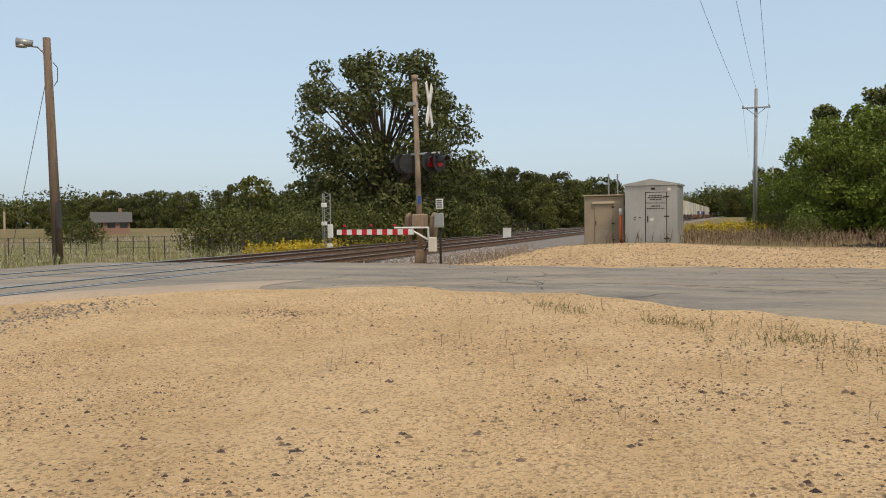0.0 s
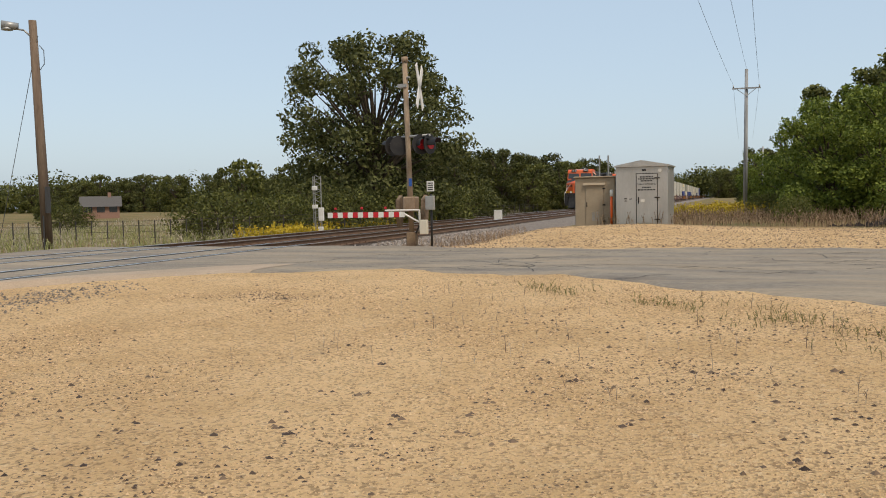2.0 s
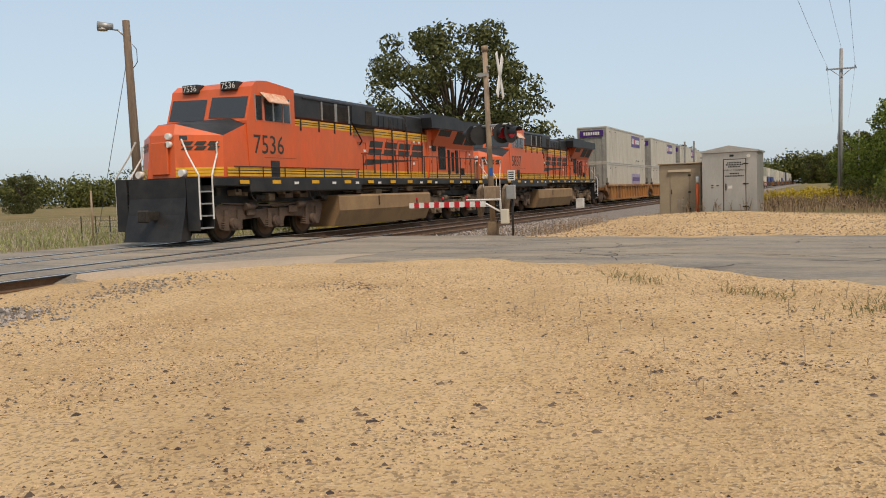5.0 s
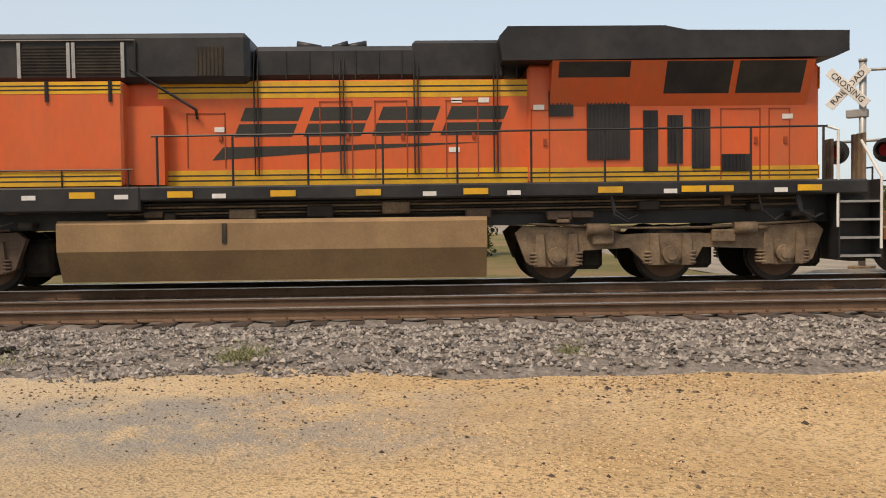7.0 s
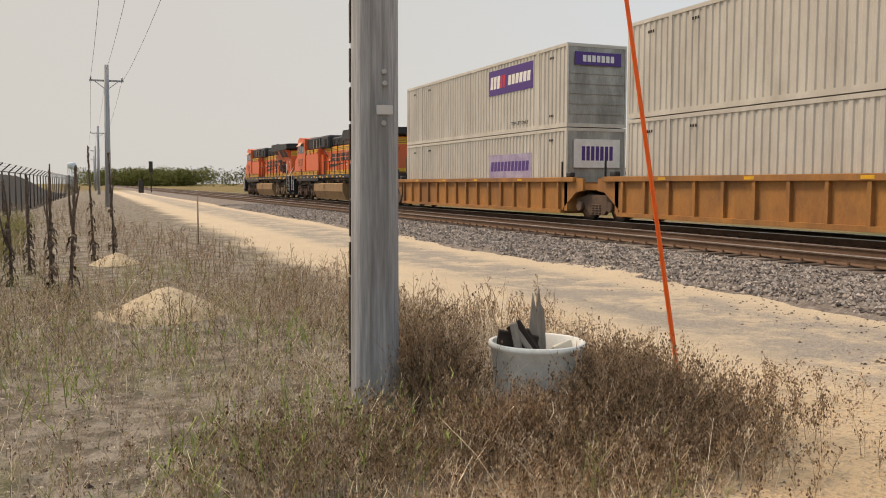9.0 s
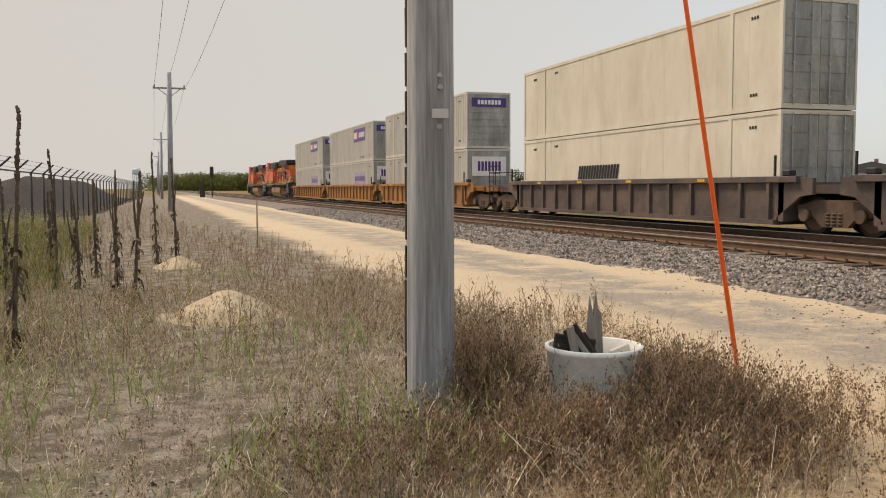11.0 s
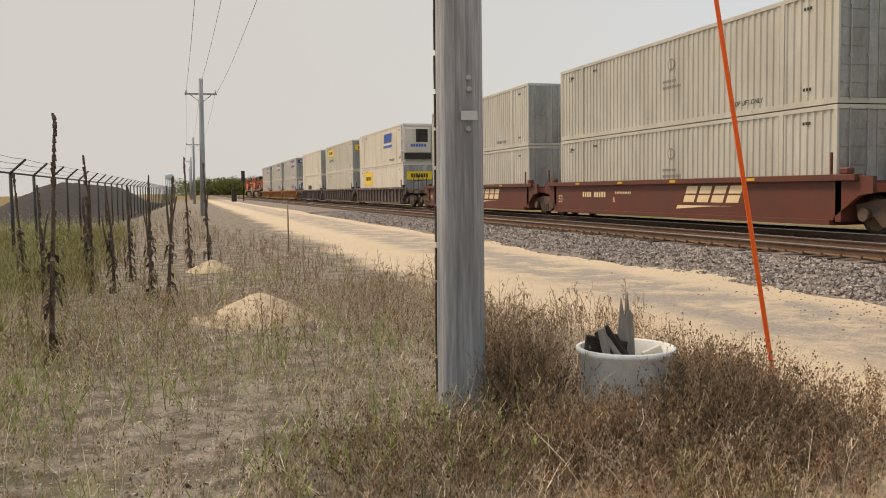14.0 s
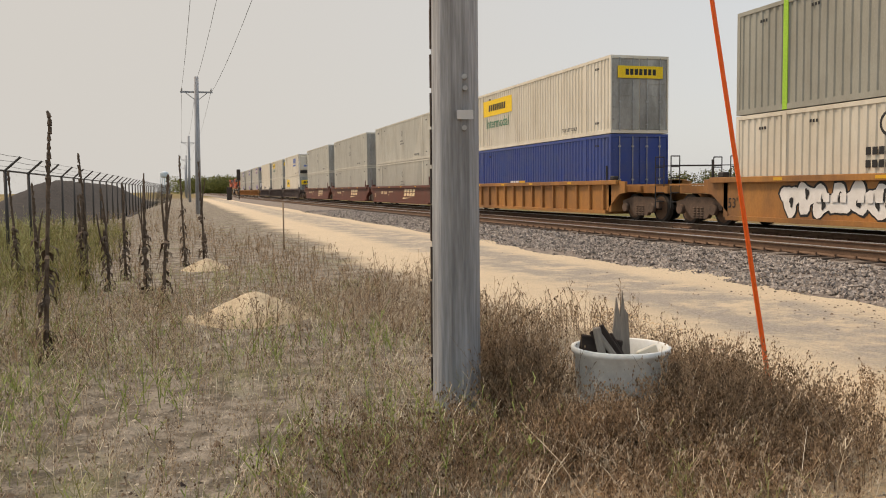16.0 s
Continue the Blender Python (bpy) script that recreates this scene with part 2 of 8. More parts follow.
DOORC = mat("weathered_door", (0.30, 0.30, 0.27), 0.6, col2=(0.44, 0.43, 0.39), scale=1.2, grain=25, gamount=0.15, dirt=(0.10, 0.085, 0.07), dirt_amount=0.75, dscale=1.3, stretch=(1, 1, 0.3))
WELLY = mat("yellow_well", (0.42, 0.19, 0.05), 0.65, col2=(0.29, 0.13, 0.045), scale=1.0, grain=25, gamount=0.15, dirt=(0.13, 0.075, 0.04), dirt_amount=0.75, dscale=1.1, stretch=(1, 1, 0.5))
WELLB = mat("brown_well", (0.15, 0.042, 0.024), 0.6, col2=(0.115, 0.04, 0.027), scale=0.8, grain=25, gamount=0.12, dirt=(0.10, 0.06, 0.045), dirt_amount=0.5)
WELLK = mat("black_well", (0.075, 0.06, 0.055), 0.75, col2=(0.13, 0.095, 0.08), scale=1.2, grain=25, gamount=0.25, dirt=(0.17, 0.12, 0.09), dirt_amount=0.5)
PURPLEW = mat("faded_purple_steel", (0.10, 0.10, 0.17), 0.65, col2=(0.16, 0.14, 0.19), scale=1.5, grain=25, gamount=0.2)
LAVENDER = mat("faded_lavender_vinyl", (0.40, 0.36, 0.46), 0.5, col2=(0.28, 0.23, 0.36), scale=3, grain=20, gamount=0.15)
PURPLE = mat("purple_vinyl", (0.075, 0.03, 0.19), 0.4, grain=20, gamount=0.1)
BUSH_GREEN = (0.05, 0.085, 0.02)
REDP = mat("red_sheeting", (0.55, 0.02, 0.03), 0.4)
BLUEP = mat("blue_print", (0.03, 0.11, 0.42), 0.45)
GREENP = mat("green_print", (0.02, 0.19, 0.10), 0.45)
JYEL = mat("yellow_vinyl", (0.85, 0.56, 0.01), 0.45)
FADED = mat("faded_print", (0.24, 0.23, 0.20), 0.6)
INK = mat("black_print", (0.02, 0.02, 0.02), 0.6)
CREAM = mat("cream_print", (0.80, 0.62, 0.38), 0.5)
ALU = mat("mill_aluminium", (0.55, 0.54, 0.52), 0.42, 0.6, col2=(0.47, 0.465, 0.45), scale=2, grain=20, gamount=0.06, dirt=(0.3, 0.27, 0.22), dirt_amount=0.3, stretch=(1, 1, 0.3))
TANSHED = mat("tan_painted_steel", (0.33, 0.27, 0.19), 0.6, col2=(0.38, 0.31, 0.22), scale=1.5, grain=20, gamount=0.08, dirt=(0.2, 0.15, 0.1), dirt_amount=0.4)
GALV = mat("galvanised_steel", (0.42, 0.42, 0.41), 0.5, 0.5, col2=(0.33, 0.33, 0.32), scale=6, grain=60, gamount=0.1)
RUSTPIPE = mat("rusty_pipe", (0.24, 0.16, 0.10), 0.75, col2=(0.36, 0.28, 0.20), scale=4, grain=40, gamount=0.2, stretch=(1, 1, 0.3))
POLE_GREY = mat("weathered_pole", (0.42, 0.43, 0.44), 0.9, col2=(0.27, 0.28, 0.285), scale=6, grain=55, gamount=0.3, bump=0.6, bscale=35, stretch=(1, 1, 0.05), dirt=(0.07, 0.06, 0.055), dirt_amount=0.5, dscale=9, spec=0.15)
POLE_BROWN = mat("brown_pole", (0.20, 0.15, 0.11), 0.9, col2=(0.14, 0.10, 0.075), scale=5, grain=50, gamount=0.3, bump=0.5, bscale=30, stretch=(1, 1, 0.06), spec=0.15)
BARK = mat("bark", (0.10, 0.075, 0.05), 0.95, col2=(0.05, 0.04, 0.03), scale=6, grain=30, gamount=0.3, bump=0.6, stretch=(1, 1, 0.2))
ROD = mat("orange_fibreglass", (0.90, 0.13, 0.02), 0.35, grain=30, gamount=0.05)
DRUM = mat("white_plastic", (0.80, 0.80, 0.74), 0.5, col2=(0.64, 0.67, 0.66), scale=3, grain=30, gamount=0.06, dirt=(0.30, 0.28, 0.22), dirt_amount=0.5, dscale=4)
CHAR = mat("charred_wood", (0.018, 0.014, 0.012), 0.95, col2=(0.05, 0.035, 0.028), scale=5, grain=40, gamount=0.3, stretch=(1, 1, 0.2))
DRIFT = mat("split_grey_wood", (0.30, 0.27, 0.23), 0.9, col2=(0.18, 0.155, 0.13), scale=8, grain=60, gamount=0.3, stretch=(1, 1, 0.1))
WEED = leaf_mat("dry_weed", (0.15, 0.095, 0.065), (0.70, 0.57, 0.41))
WEED_DARK = leaf_mat("russet_weed", (0.085, 0.052, 0.03), (0.44, 0.315, 0.20))
WEEDG = leaf_mat("green_weed", (0.14, 0.155, 0.05), (0.40, 0.40, 0.18))
WEED_FRESH = leaf_mat("fresh_weed", (0.12, 0.16, 0.04), (0.38, 0.44, 0.15))
LITTER = leaf_mat("litter", (0.07, 0.055, 0.042), (0.66, 0.58, 0.46))
VERGE = leaf_mat("verge_grass", (0.07, 0.075, 0.022), (0.24, 0.215, 0.08))
STRAW = leaf_mat("straw", (0.38, 0.32, 0.23), (0.75, 0.67, 0.52))
MULLEIN = mat("dead_stalk", (0.085, 0.06, 0.042), 0.95, col2=(0.14, 0.10, 0.07), scale=9, grain=40, gamount=0.4)
GOLD = leaf_mat("goldenrod", (0.42, 0.31, 0.02), (0.55, 0.42, 0.05))
LEAF_DARK = leaf_mat("oak_leaves", (0.038, 0.048, 0.015), (0.14, 0.145, 0.048))
LEAF_MID = leaf_mat("wood_leaves", (0.04, 0.052, 0.014), (0.17, 0.175, 0.045))
LEAF_BRIGHT = leaf_mat("young_leaves", (0.05, 0.08, 0.012), (0.21, 0.255, 0.042))
WIRE = mat("wire", (0.06, 0.06, 0.06), 0.6)
MESHM = mat("chain_link", (0.055, 0.05, 0.045), 0.75)
PAINT_FADED = mat("faded_siding", (0.28, 0.17, 0.13), 0.8)
ROOFM = mat("shingle_roof", (0.10, 0.095, 0.09), 0.9)
TOWERM = mat("pale_blue_steel", (0.50, 0.58, 0.62), 0.5)
HAZE = mat("far_trees", (0.06, 0.085, 0.05), 0.95, col2=(0.09, 0.11, 0.06), scale=0.05, grain=0.3, gamount=0.3)

# ---- mesh helpers ----
def quad(bm, pts, mi=0):
    f = bm.faces.new([bm.verts.new(p) for p in pts])
    f.material_index = mi
    return f


def box(bm, x0, x1, y0, y1, z0, z1, mi=0, cham=0.0):
    """A box; cham cuts its twelve edges."""
    c = min(cham, (x1 - x0) * 0.45, (y1 - y0) * 0.45, (z1 - z0) * 0.45)
    if c <= 0:
        v = [bm.verts.new((x, y, z)) for x in (x0, x1) for y in (y0, y1) for z in (z0, z1)]
        for f in ((0, 1, 3, 2), (4, 6, 7, 5), (0, 4, 5, 1), (2, 3, 7, 6), (0, 2, 6, 4), (1, 5, 7, 3)):
            bm.faces.new([v[i] for i in f]).material_index = mi
        return v
    v = [bm.verts.new((x, y, z)) for x in (x0, x1) for y in (y0, y1) for z in (z0, z1)]
    fs = [bm.faces.new([v[i] for i in f]) for f in ((0, 1, 3, 2), (4, 6, 7, 5), (0, 4, 5, 1), (2, 3, 7, 6), (0, 2, 6, 4), (1, 5, 7, 3))]
    es = list({e for f in fs for e in f.edges})
    r = bmesh.ops.bevel(bm, geom=es, offset=c, segments=1, affect="EDGES")
    for f in set(fs) | set(r["faces"]):
        if f.is_valid:
            f.material_index = mi
    return v


def cyl(bm, p, q, r, n=10, mi=0, r2=None, caps=True):
    p, q = Vector(p), Vector(q)
    r2 = r if r2 is None else r2
    rot = (q - p).to_track_quat("Z", "Y")
    a = [bm.verts.new(p + rot @ Vector((r * math.cos(2 * math.pi * i / n), r * math.sin(2 * math.pi * i / n), 0))) for i in range(n)]
    b = [bm.verts.new(q + rot @ Vector((r2 * math.cos(2 * math.pi * i / n), r2 * math.sin(2 * math.pi * i / n), 0))) for i in range(n)]
    for i in range(n):
        f = bm.faces.new((a[i], a[(i + 1) % n], b[(i + 1) % n], b[i]))
        f.material_index, f.smooth = mi, n > 6
    if caps:
        bm.faces.new(a[::-1]).material_index = mi
        bm.faces.new(b).material_index = mi


def pipe(bm, pts, r, n=6, mi=0):
    for a, b in zip(pts, pts[1:]):
        cyl(bm, a, b, r, n, mi)


def prism_x(bm, yz, x0, x1, mi=0):
    """A closed outline in y and z, drawn out from x0 to x1."""
    a = [bm.verts.new((x0, y, z)) for y, z in yz]
    b = [bm.verts.new((x1, y, z)) for y, z in yz]
    n = len(yz)
    for i in range(n):
        bm.faces.new((a[i], a[(i + 1) % n], b[(i + 1) % n], b[i])).material_index = mi
    bm.faces.new(a[::-1]).material_index = mi
    bm.faces.new(b).material_index = mi


def prism_y(bm, xz, y0, y1, mi=0):
    a = [bm.verts.new((x, y0, z)) for x, z in xz]
    b = [bm.verts.new((x, y1, z)) for x, z in xz]
    n = len(xz)
    for i in range(n):
        bm.faces.new((a[i], b[i], b[(i + 1) % n], a[(i + 1) % n])).material_index = mi
    bm.faces.new(a).material_index = mi
    bm.faces.new(b[::-1]).material_index = mi


APART = {"window", "coupler", "hatch", "wall_seam", "guide_post", "panel_rib", "emblem", "vent", "reflector", "decal", "lift_bracket", "window_bar", "marking", "inlet", "inlet_frame"}


def part(name, bm, material, parent=None, label=""):
    """One mesh object; the pieces of kinds named in APART become objects of their own."""
    if name in APART:
        todo, mesh_sets = set(bm.faces), []
        while todo:
            stack, group = [todo.pop()], []
            while stack:
                f = stack.pop()
                group.append(f)
                for v in f.verts:
                    for g in v.link_faces:
                        if g in todo:
                            todo.discard(g)
                            stack.append(g)
            mesh_sets.append(group)
        if len(mesh_sets) > 1:
            mesh_sets.sort(key=lambda g: tuple(round(c, 4) for c in g[0].calc_center_median()))
            for group in mesh_sets:
                b2, seen = bmesh.new(), {}
                for f in group:
                    for v in f.verts:
                        if v not in seen:
                            seen[v] = b2.verts.new(v.co)
                    b2.faces.new([seen[v] for v in f.verts]).material_index = f.material_index
                ob = single(name, b2, material, parent, label)
            bm.free()
            return ob
    return single(name, bm, material, parent, label)


def single(name, bm, material, parent=None, label=""):
    me = bpy.data.meshes.new(name)
    bmesh.ops.recalc_face_normals(bm, faces=bm.faces[:])
    bm.to_mesh(me)
    bm.free()
    for m in (material if isinstance(material, (list, tuple)) else [material]):
        me.materials.append(m)
    ob = new(name, me)
    if parent is not None:
        ob.parent = parent
    return tagged(ob, label)


def soup(name, verts, faces, material, parent=None, label="", smooth=False):
    me = bpy.data.meshes.new(name)
    me.from_pydata(np.asarray(verts, float).tolist() if not isinstance(verts, list) else verts, [], faces)
    me.materials.append(material)
    if smooth:
        me.polygons.foreach_set("use_smooth", [True] * len(me.polygons))
    ob = new(name, me)
    if parent is not None:
        ob.parent = parent
    return tagged(ob, label)


def empty(name, label, category, m=None, group=""):
    ob = new(name)
    if m is not None:
        ob.matrix_world = m
    return tagged(ob, label, category, group)


def words(name, text, size, material, parent, m, shear=0.0, label="", stretch=1.0):
    """Lettering in the built-in font as a thin mesh; m puts it on its surface."""
    cu = bpy.data.curves.new(name, "FONT")
    cu.body, cu.size, cu.align_x, cu.align_y, cu.extrude, cu.shear = text, size, "CENTER", "CENTER", 0.002, shear
    cu.resolution_u = 2
    tmp = bpy.data.objects.new("tmp", cu)
    scene.collection.objects.link(tmp)
    me = bpy.data.meshes.new_from_object(tmp.evaluated_get(bpy.context.evaluated_depsgraph_get()))
    bpy.data.objects.remove(tmp)
    me.materials.clear()
    me.materials.append(material)
    me.transform(m @ Matrix.Diagonal((stretch, 1, 1, 1)))
    ob = new(name, me)
    ob.parent = parent
    return tagged(ob, label)


def side_face(x, y, z):
    """The frame of lettering on a wall that looks to +x and reads towards +y."""
    return Matrix(((0, 0, 1, x), (1, 0, 0, y), (0, 1, 0, z), (0, 0, 0, 1)))


def front_face(x, y, z):
    """The frame of lettering on a wall that looks to -y and reads towards +x."""
    return Matrix(((1, 0, 0, x), (0, 0, -1, y), (0, 1, 0, z), (0, 0, 0, 1)))


def back_face(x, y, z):
    """The frame of lettering on a wall that looks to +y and reads towards -x."""
    return Matrix(((-1, 0, 0, x), (0, 0, 1, y), (0, 1, 0, z), (0, 0, 0, 1)))


def ss(a, b, v):
    t = np.clip((v - a) / (b - a), 0, 1)
    return t * t * (3 - 2 * t)


rng = np.random.default_rng(5)

# ---- ground ----
NEAR_C, FAR_C, RAIL_Z = -12.95, -16.65, 0.31     # centres of the two tracks, height of the rail heads


def ground_z(x, y):
    x, y = np.asarray(x, float), np.asarray(y, float)
    z = 0.25 * ss(4, 15, y)
    dip = ss(-6.5, -9.5, x) * ss(22.6, 25.5, y)
    z = z * (1 - dip) - 0.12 * dip
    cross = ss(7.5, 9.5, y) * ss(24.5, 23.0, y)
    corr = ss(-9.5, -11.5, x) * ss(-20.5, -18.5, x)
    z = z * (1 - corr * (1 - cross)) - 0.10 * corr * (1 - cross)
    west = ss(-19.0, -27.0, x)
    z = z * (1 - west) - 0.25 * west
    z = z + 0.25 * np.exp(-((x + 3.5) / 4.0) ** 2 - ((y - 33.5) / 4.5) ** 2)
    near = np.exp(-(x * x + y * y) / 900.0)
    z = z + near * (0.025 * np.sin(x * 1.3 + 0.7 * y) * np.sin(y * 0.9 - 0.4 * x) + 0.012 * np.sin(x * 4.1 + 1) * np.sin(y * 3.7))
    return z


def axis(lo, hi, a, b, step):
    out = list(np.arange(a, b + 1e-6, step))
    d, v = step, b
    while v < hi:
        d *= 1.25
        v += d
        out.append(v)
    d, v = step, a
    while v > lo:
        d *= 1.25
        v -= d
        out.insert(0, v)
    return np.array(out)


def sheet(name, xs, ys, zf, material, skip=None):
    X, Y = np.meshgrid(xs, ys)
    Z = zf(X, Y)
    V = np.stack([X.ravel(), Y.ravel(), Z.ravel()], 1)
    n, m = len(xs), len(ys)
    F = [(j * n + i, j * n + i + 1, (j + 1) * n + i + 1, (j + 1) * n + i) for j in range(m - 1) for i in range(n - 1)]
    ob = soup(name, V, F, material, smooth=True)
    return tagged(ob, kind="structure")


tagged(sheet("ground", axis(-3500, 3500, -22, 9, 0.25), axis(-3500, 3500, -18, 40, 0.25), ground_z, GROUND),
       "buff crushed-stone lot fading into dry field", "ground")

# ---- road ----
def road_edges(x):
    xs = [-200, -40, -19, -12.4, -10, -6.3, -2.2, 1.6, 6, 12, 60, 300]
    near = [8.6, 8.8, 9.0, 10.6, 13.4, 15.2, 13.9, 11.2, 9.4, 8.6, 8.4, 8.4]
    far = [22.2, 22.4, 22.6, 23.0, 23.2, 22.2, 21.9, 22.0, 22.0, 22.0, 22.0, 22.0]
    return np.interp(x, xs, near), np.interp(x, xs, far)


def road_z(x, y):
    z = ground_z(x, y) + 0.03
    flat = ss(-8.5, -11.0, x) * ss(-20.5, -18.8, x)
    return z * (1 - flat) + (RAIL_Z - 0.012) * flat


def build_road():
    xs = np.concatenate([np.arange(-200, -24, 8.0), np.arange(-24, 14, 0.3), np.arange(14, 300, 8.0)])
    rows = 30
    V, F = [], []
    for i, x in enumerate(xs):
        a, b = road_edges(x)
        wob = 0.16 * math.sin(x * 1.7) + 0.12 * math.sin(x * 4.3 + 1) + 0.06 * math.sin(x * 9.1)
        for j in range(rows):
            y = a + wob + (b - a - wob * 1.6) * j / (rows - 1)
            z = float(ground_z(x, y)) - 0.04 if j in (0, rows - 1) else float(road_z(x, y))
            V.append((x, y, z))
    for i in range(len(xs) - 1):
        for j in range(rows - 1):
            k = i * rows + j
            F.append((k, k + rows, k + rows + 1, k + 1))
    ob = soup("road", V, F, ASPHALT, smooth=True)
    tagged(ob, "worn grey asphalt road crossing the tracks", "road", kind="structure")
    # tar-filled cracks, thin ridges laid on the road
    r = random.Random(4)
    bm = bmesh.new()
    more = [(r.uniform(-9, 9), r.uniform(14.5, 21.5), r.choice((0, 4, -5, 8, 80, 60)), r.randint(5, 22)) for _ in range(70)]
    for x, y, ang, n in more + [(-4.4, 16.6, 62, 16), (-3.9, 17.4, 40, 9), (1.2, 17.4, 92, 9), (3.2, 16.9, 75, 8), (-0.2, 15.0, 5, 10), (4.0, 15.5, -2, 12), (-7, 18.5, 3, 9), (-9.6, 16, 70, 7), (0.5, 19.4, 2, 18), (-2, 13.2, 12, 8), (4.5, 12.6, -8, 12)]:
        a = radians(ang)
        for _ in range(n):
            a += r.uniform(-0.7, 0.7)
            d = r.uniform(0.08, 0.28)
            nx, ny = x + d * math.cos(a), y + d * math.sin(a)
            w = r.uniform(0.004, 0.016)
            px, py = -math.sin(a) * w, math.cos(a) * w
            za, zb = float(road_z(x, y)) + 0.004, float(road_z(nx, ny)) + 0.004
            quad(bm, [(x - px, y - py, za), (nx - px, ny - py, zb), (nx + px, ny + py, zb), (x + px, y + py, za)])
            x, y = nx, ny
            if abs(a - radians(ang)) > 0.8:
                a = radians(ang)
    part("crack", bm, CRACK, ob, "dark cracks in the asphalt")
    # dusty concrete apron between the near rail and the lot
    V, F = [], []
    xs = np.arange(-12.0, -8.4, 0.2)
    for x in xs:
        y0 = float(road_edges(x)[0]) - 0.05
        for j in range(8):
            y = y0 + (0.9 + 0.35 * (x + 12)) * j / 7
            V.append((x, y, float(road_z(x, y)) + 0.006 if j else float(ground_z(x, y)) - 0.04))
    for i in range(len(xs) - 1):
        for j in range(7):
            k = i * 8 + j
            F.append((k, k + 8, k + 9, k + 1))
    soup("apron", V, F, APRON, ob, "dusty pinkish concrete apron", smooth=True)
    # flangeway gaps beside each rail head
    for c in (NEAR_C, FAR_C):
        for s in (-1, 1):
            bm = bmesh.new()
            box(bm, c + s * 0.7175 - 0.13 - 0.02 * s, c + s * 0.7175 + 0.13 - 0.02 * s, 9.6, 23.6, RAIL_Z - 0.03, RAIL_Z - 0.006)
            part("flangeway", bm, CRACK, ob)


build_road()

# ---- tracks ----
def rail(x, y0, y1):
    bm = bmesh.new()
    prof = [(-0.075, -0.18), (0.075, -0.18), (0.075, -0.165), (0.012, -0.14), (0.012, -0.045), (0.037, -0.035), (0.037, -0.004), (-0.037, -0.004), (-0.037, -0.035), (-0.012, -0.045), (-0.012, -0.14), (-0.075, -0.165)]
    prism_y(bm, prof, y0, y1, 0)
    box(bm, -0.039, 0.039, y0, y1, -0.014, 0.0, 1)
    ob = part("rail", bm, [RAIL_RUST, RAIL_TOP])
    ob.location = (x, 0, RAIL_Z)
    return ob


def build_track(c, label):
    tr = empty("railway_track", label, "railway track")
    tagged(tr, kind="structure")
    for s in (-1, 1):
        rail(c + s * 0.7525, -1500, 1500).parent = tr
    bm = bmesh.new()
    box(bm, -1.3, 1.3, -0.115, 0.115, -0.17, 0.0, 0, 0.012)
    first = part("sleeper", bm, TIE, tr)
    first.location = (c, -30, RAIL_Z - 0.185)
    y = -29.47
    n = 0
    r = random.Random(int(-c * 10))
    while y < 55:
        if not 9.5 < y < 23.6:
            o = new("sleeper", first.data)
            o.parent = tr
            o.location = (c + r.uniform(-0.05, 0.05), y, RAIL_Z - 0.185 + r.uniform(-0.012, 0.006))
            o.rotation_euler = (0, 0, radians(r.uniform(-1.5, 1.5)))
        y += 0.53
    bm = bmesh.new()
    for k in range(0, 420):
        for y in (-30.5 - 0.53 * k, 55.5 + 0.53 * k):
            box(bm, c - 1.3, c + 1.3, y - 0.115, y + 0.115, RAIL_Z - 0.35, RAIL_Z - 0.187)
    tagged(part("far_sleepers", bm, TIE, tr), kind="stuff")
    # spikes and plates along the nearer rails
    bm = bmesh.new()
    for s in (-1, 1):
        for k in range(110):
            y = -30 + 0.53 * k
            if 9.5 < y < 23.6:
                continue
            box(bm, c + s * 0.7525 - 0.16, c + s * 0.7525 + 0.16, y - 0.09, y + 0.09, RAIL_Z - 0.186, RAIL_Z - 0.168)
            for q in (-0.1, 0.1):
                box(bm, c + s * 0.7525 + q - 0.02, c + s * 0.7525 + q + 0.02, y + 0.03, y + 0.06, RAIL_Z - 0.17, RAIL_Z - 0.13)
    tagged(part("tie_plates", bm, RAIL_RUST, tr), kind="stuff")


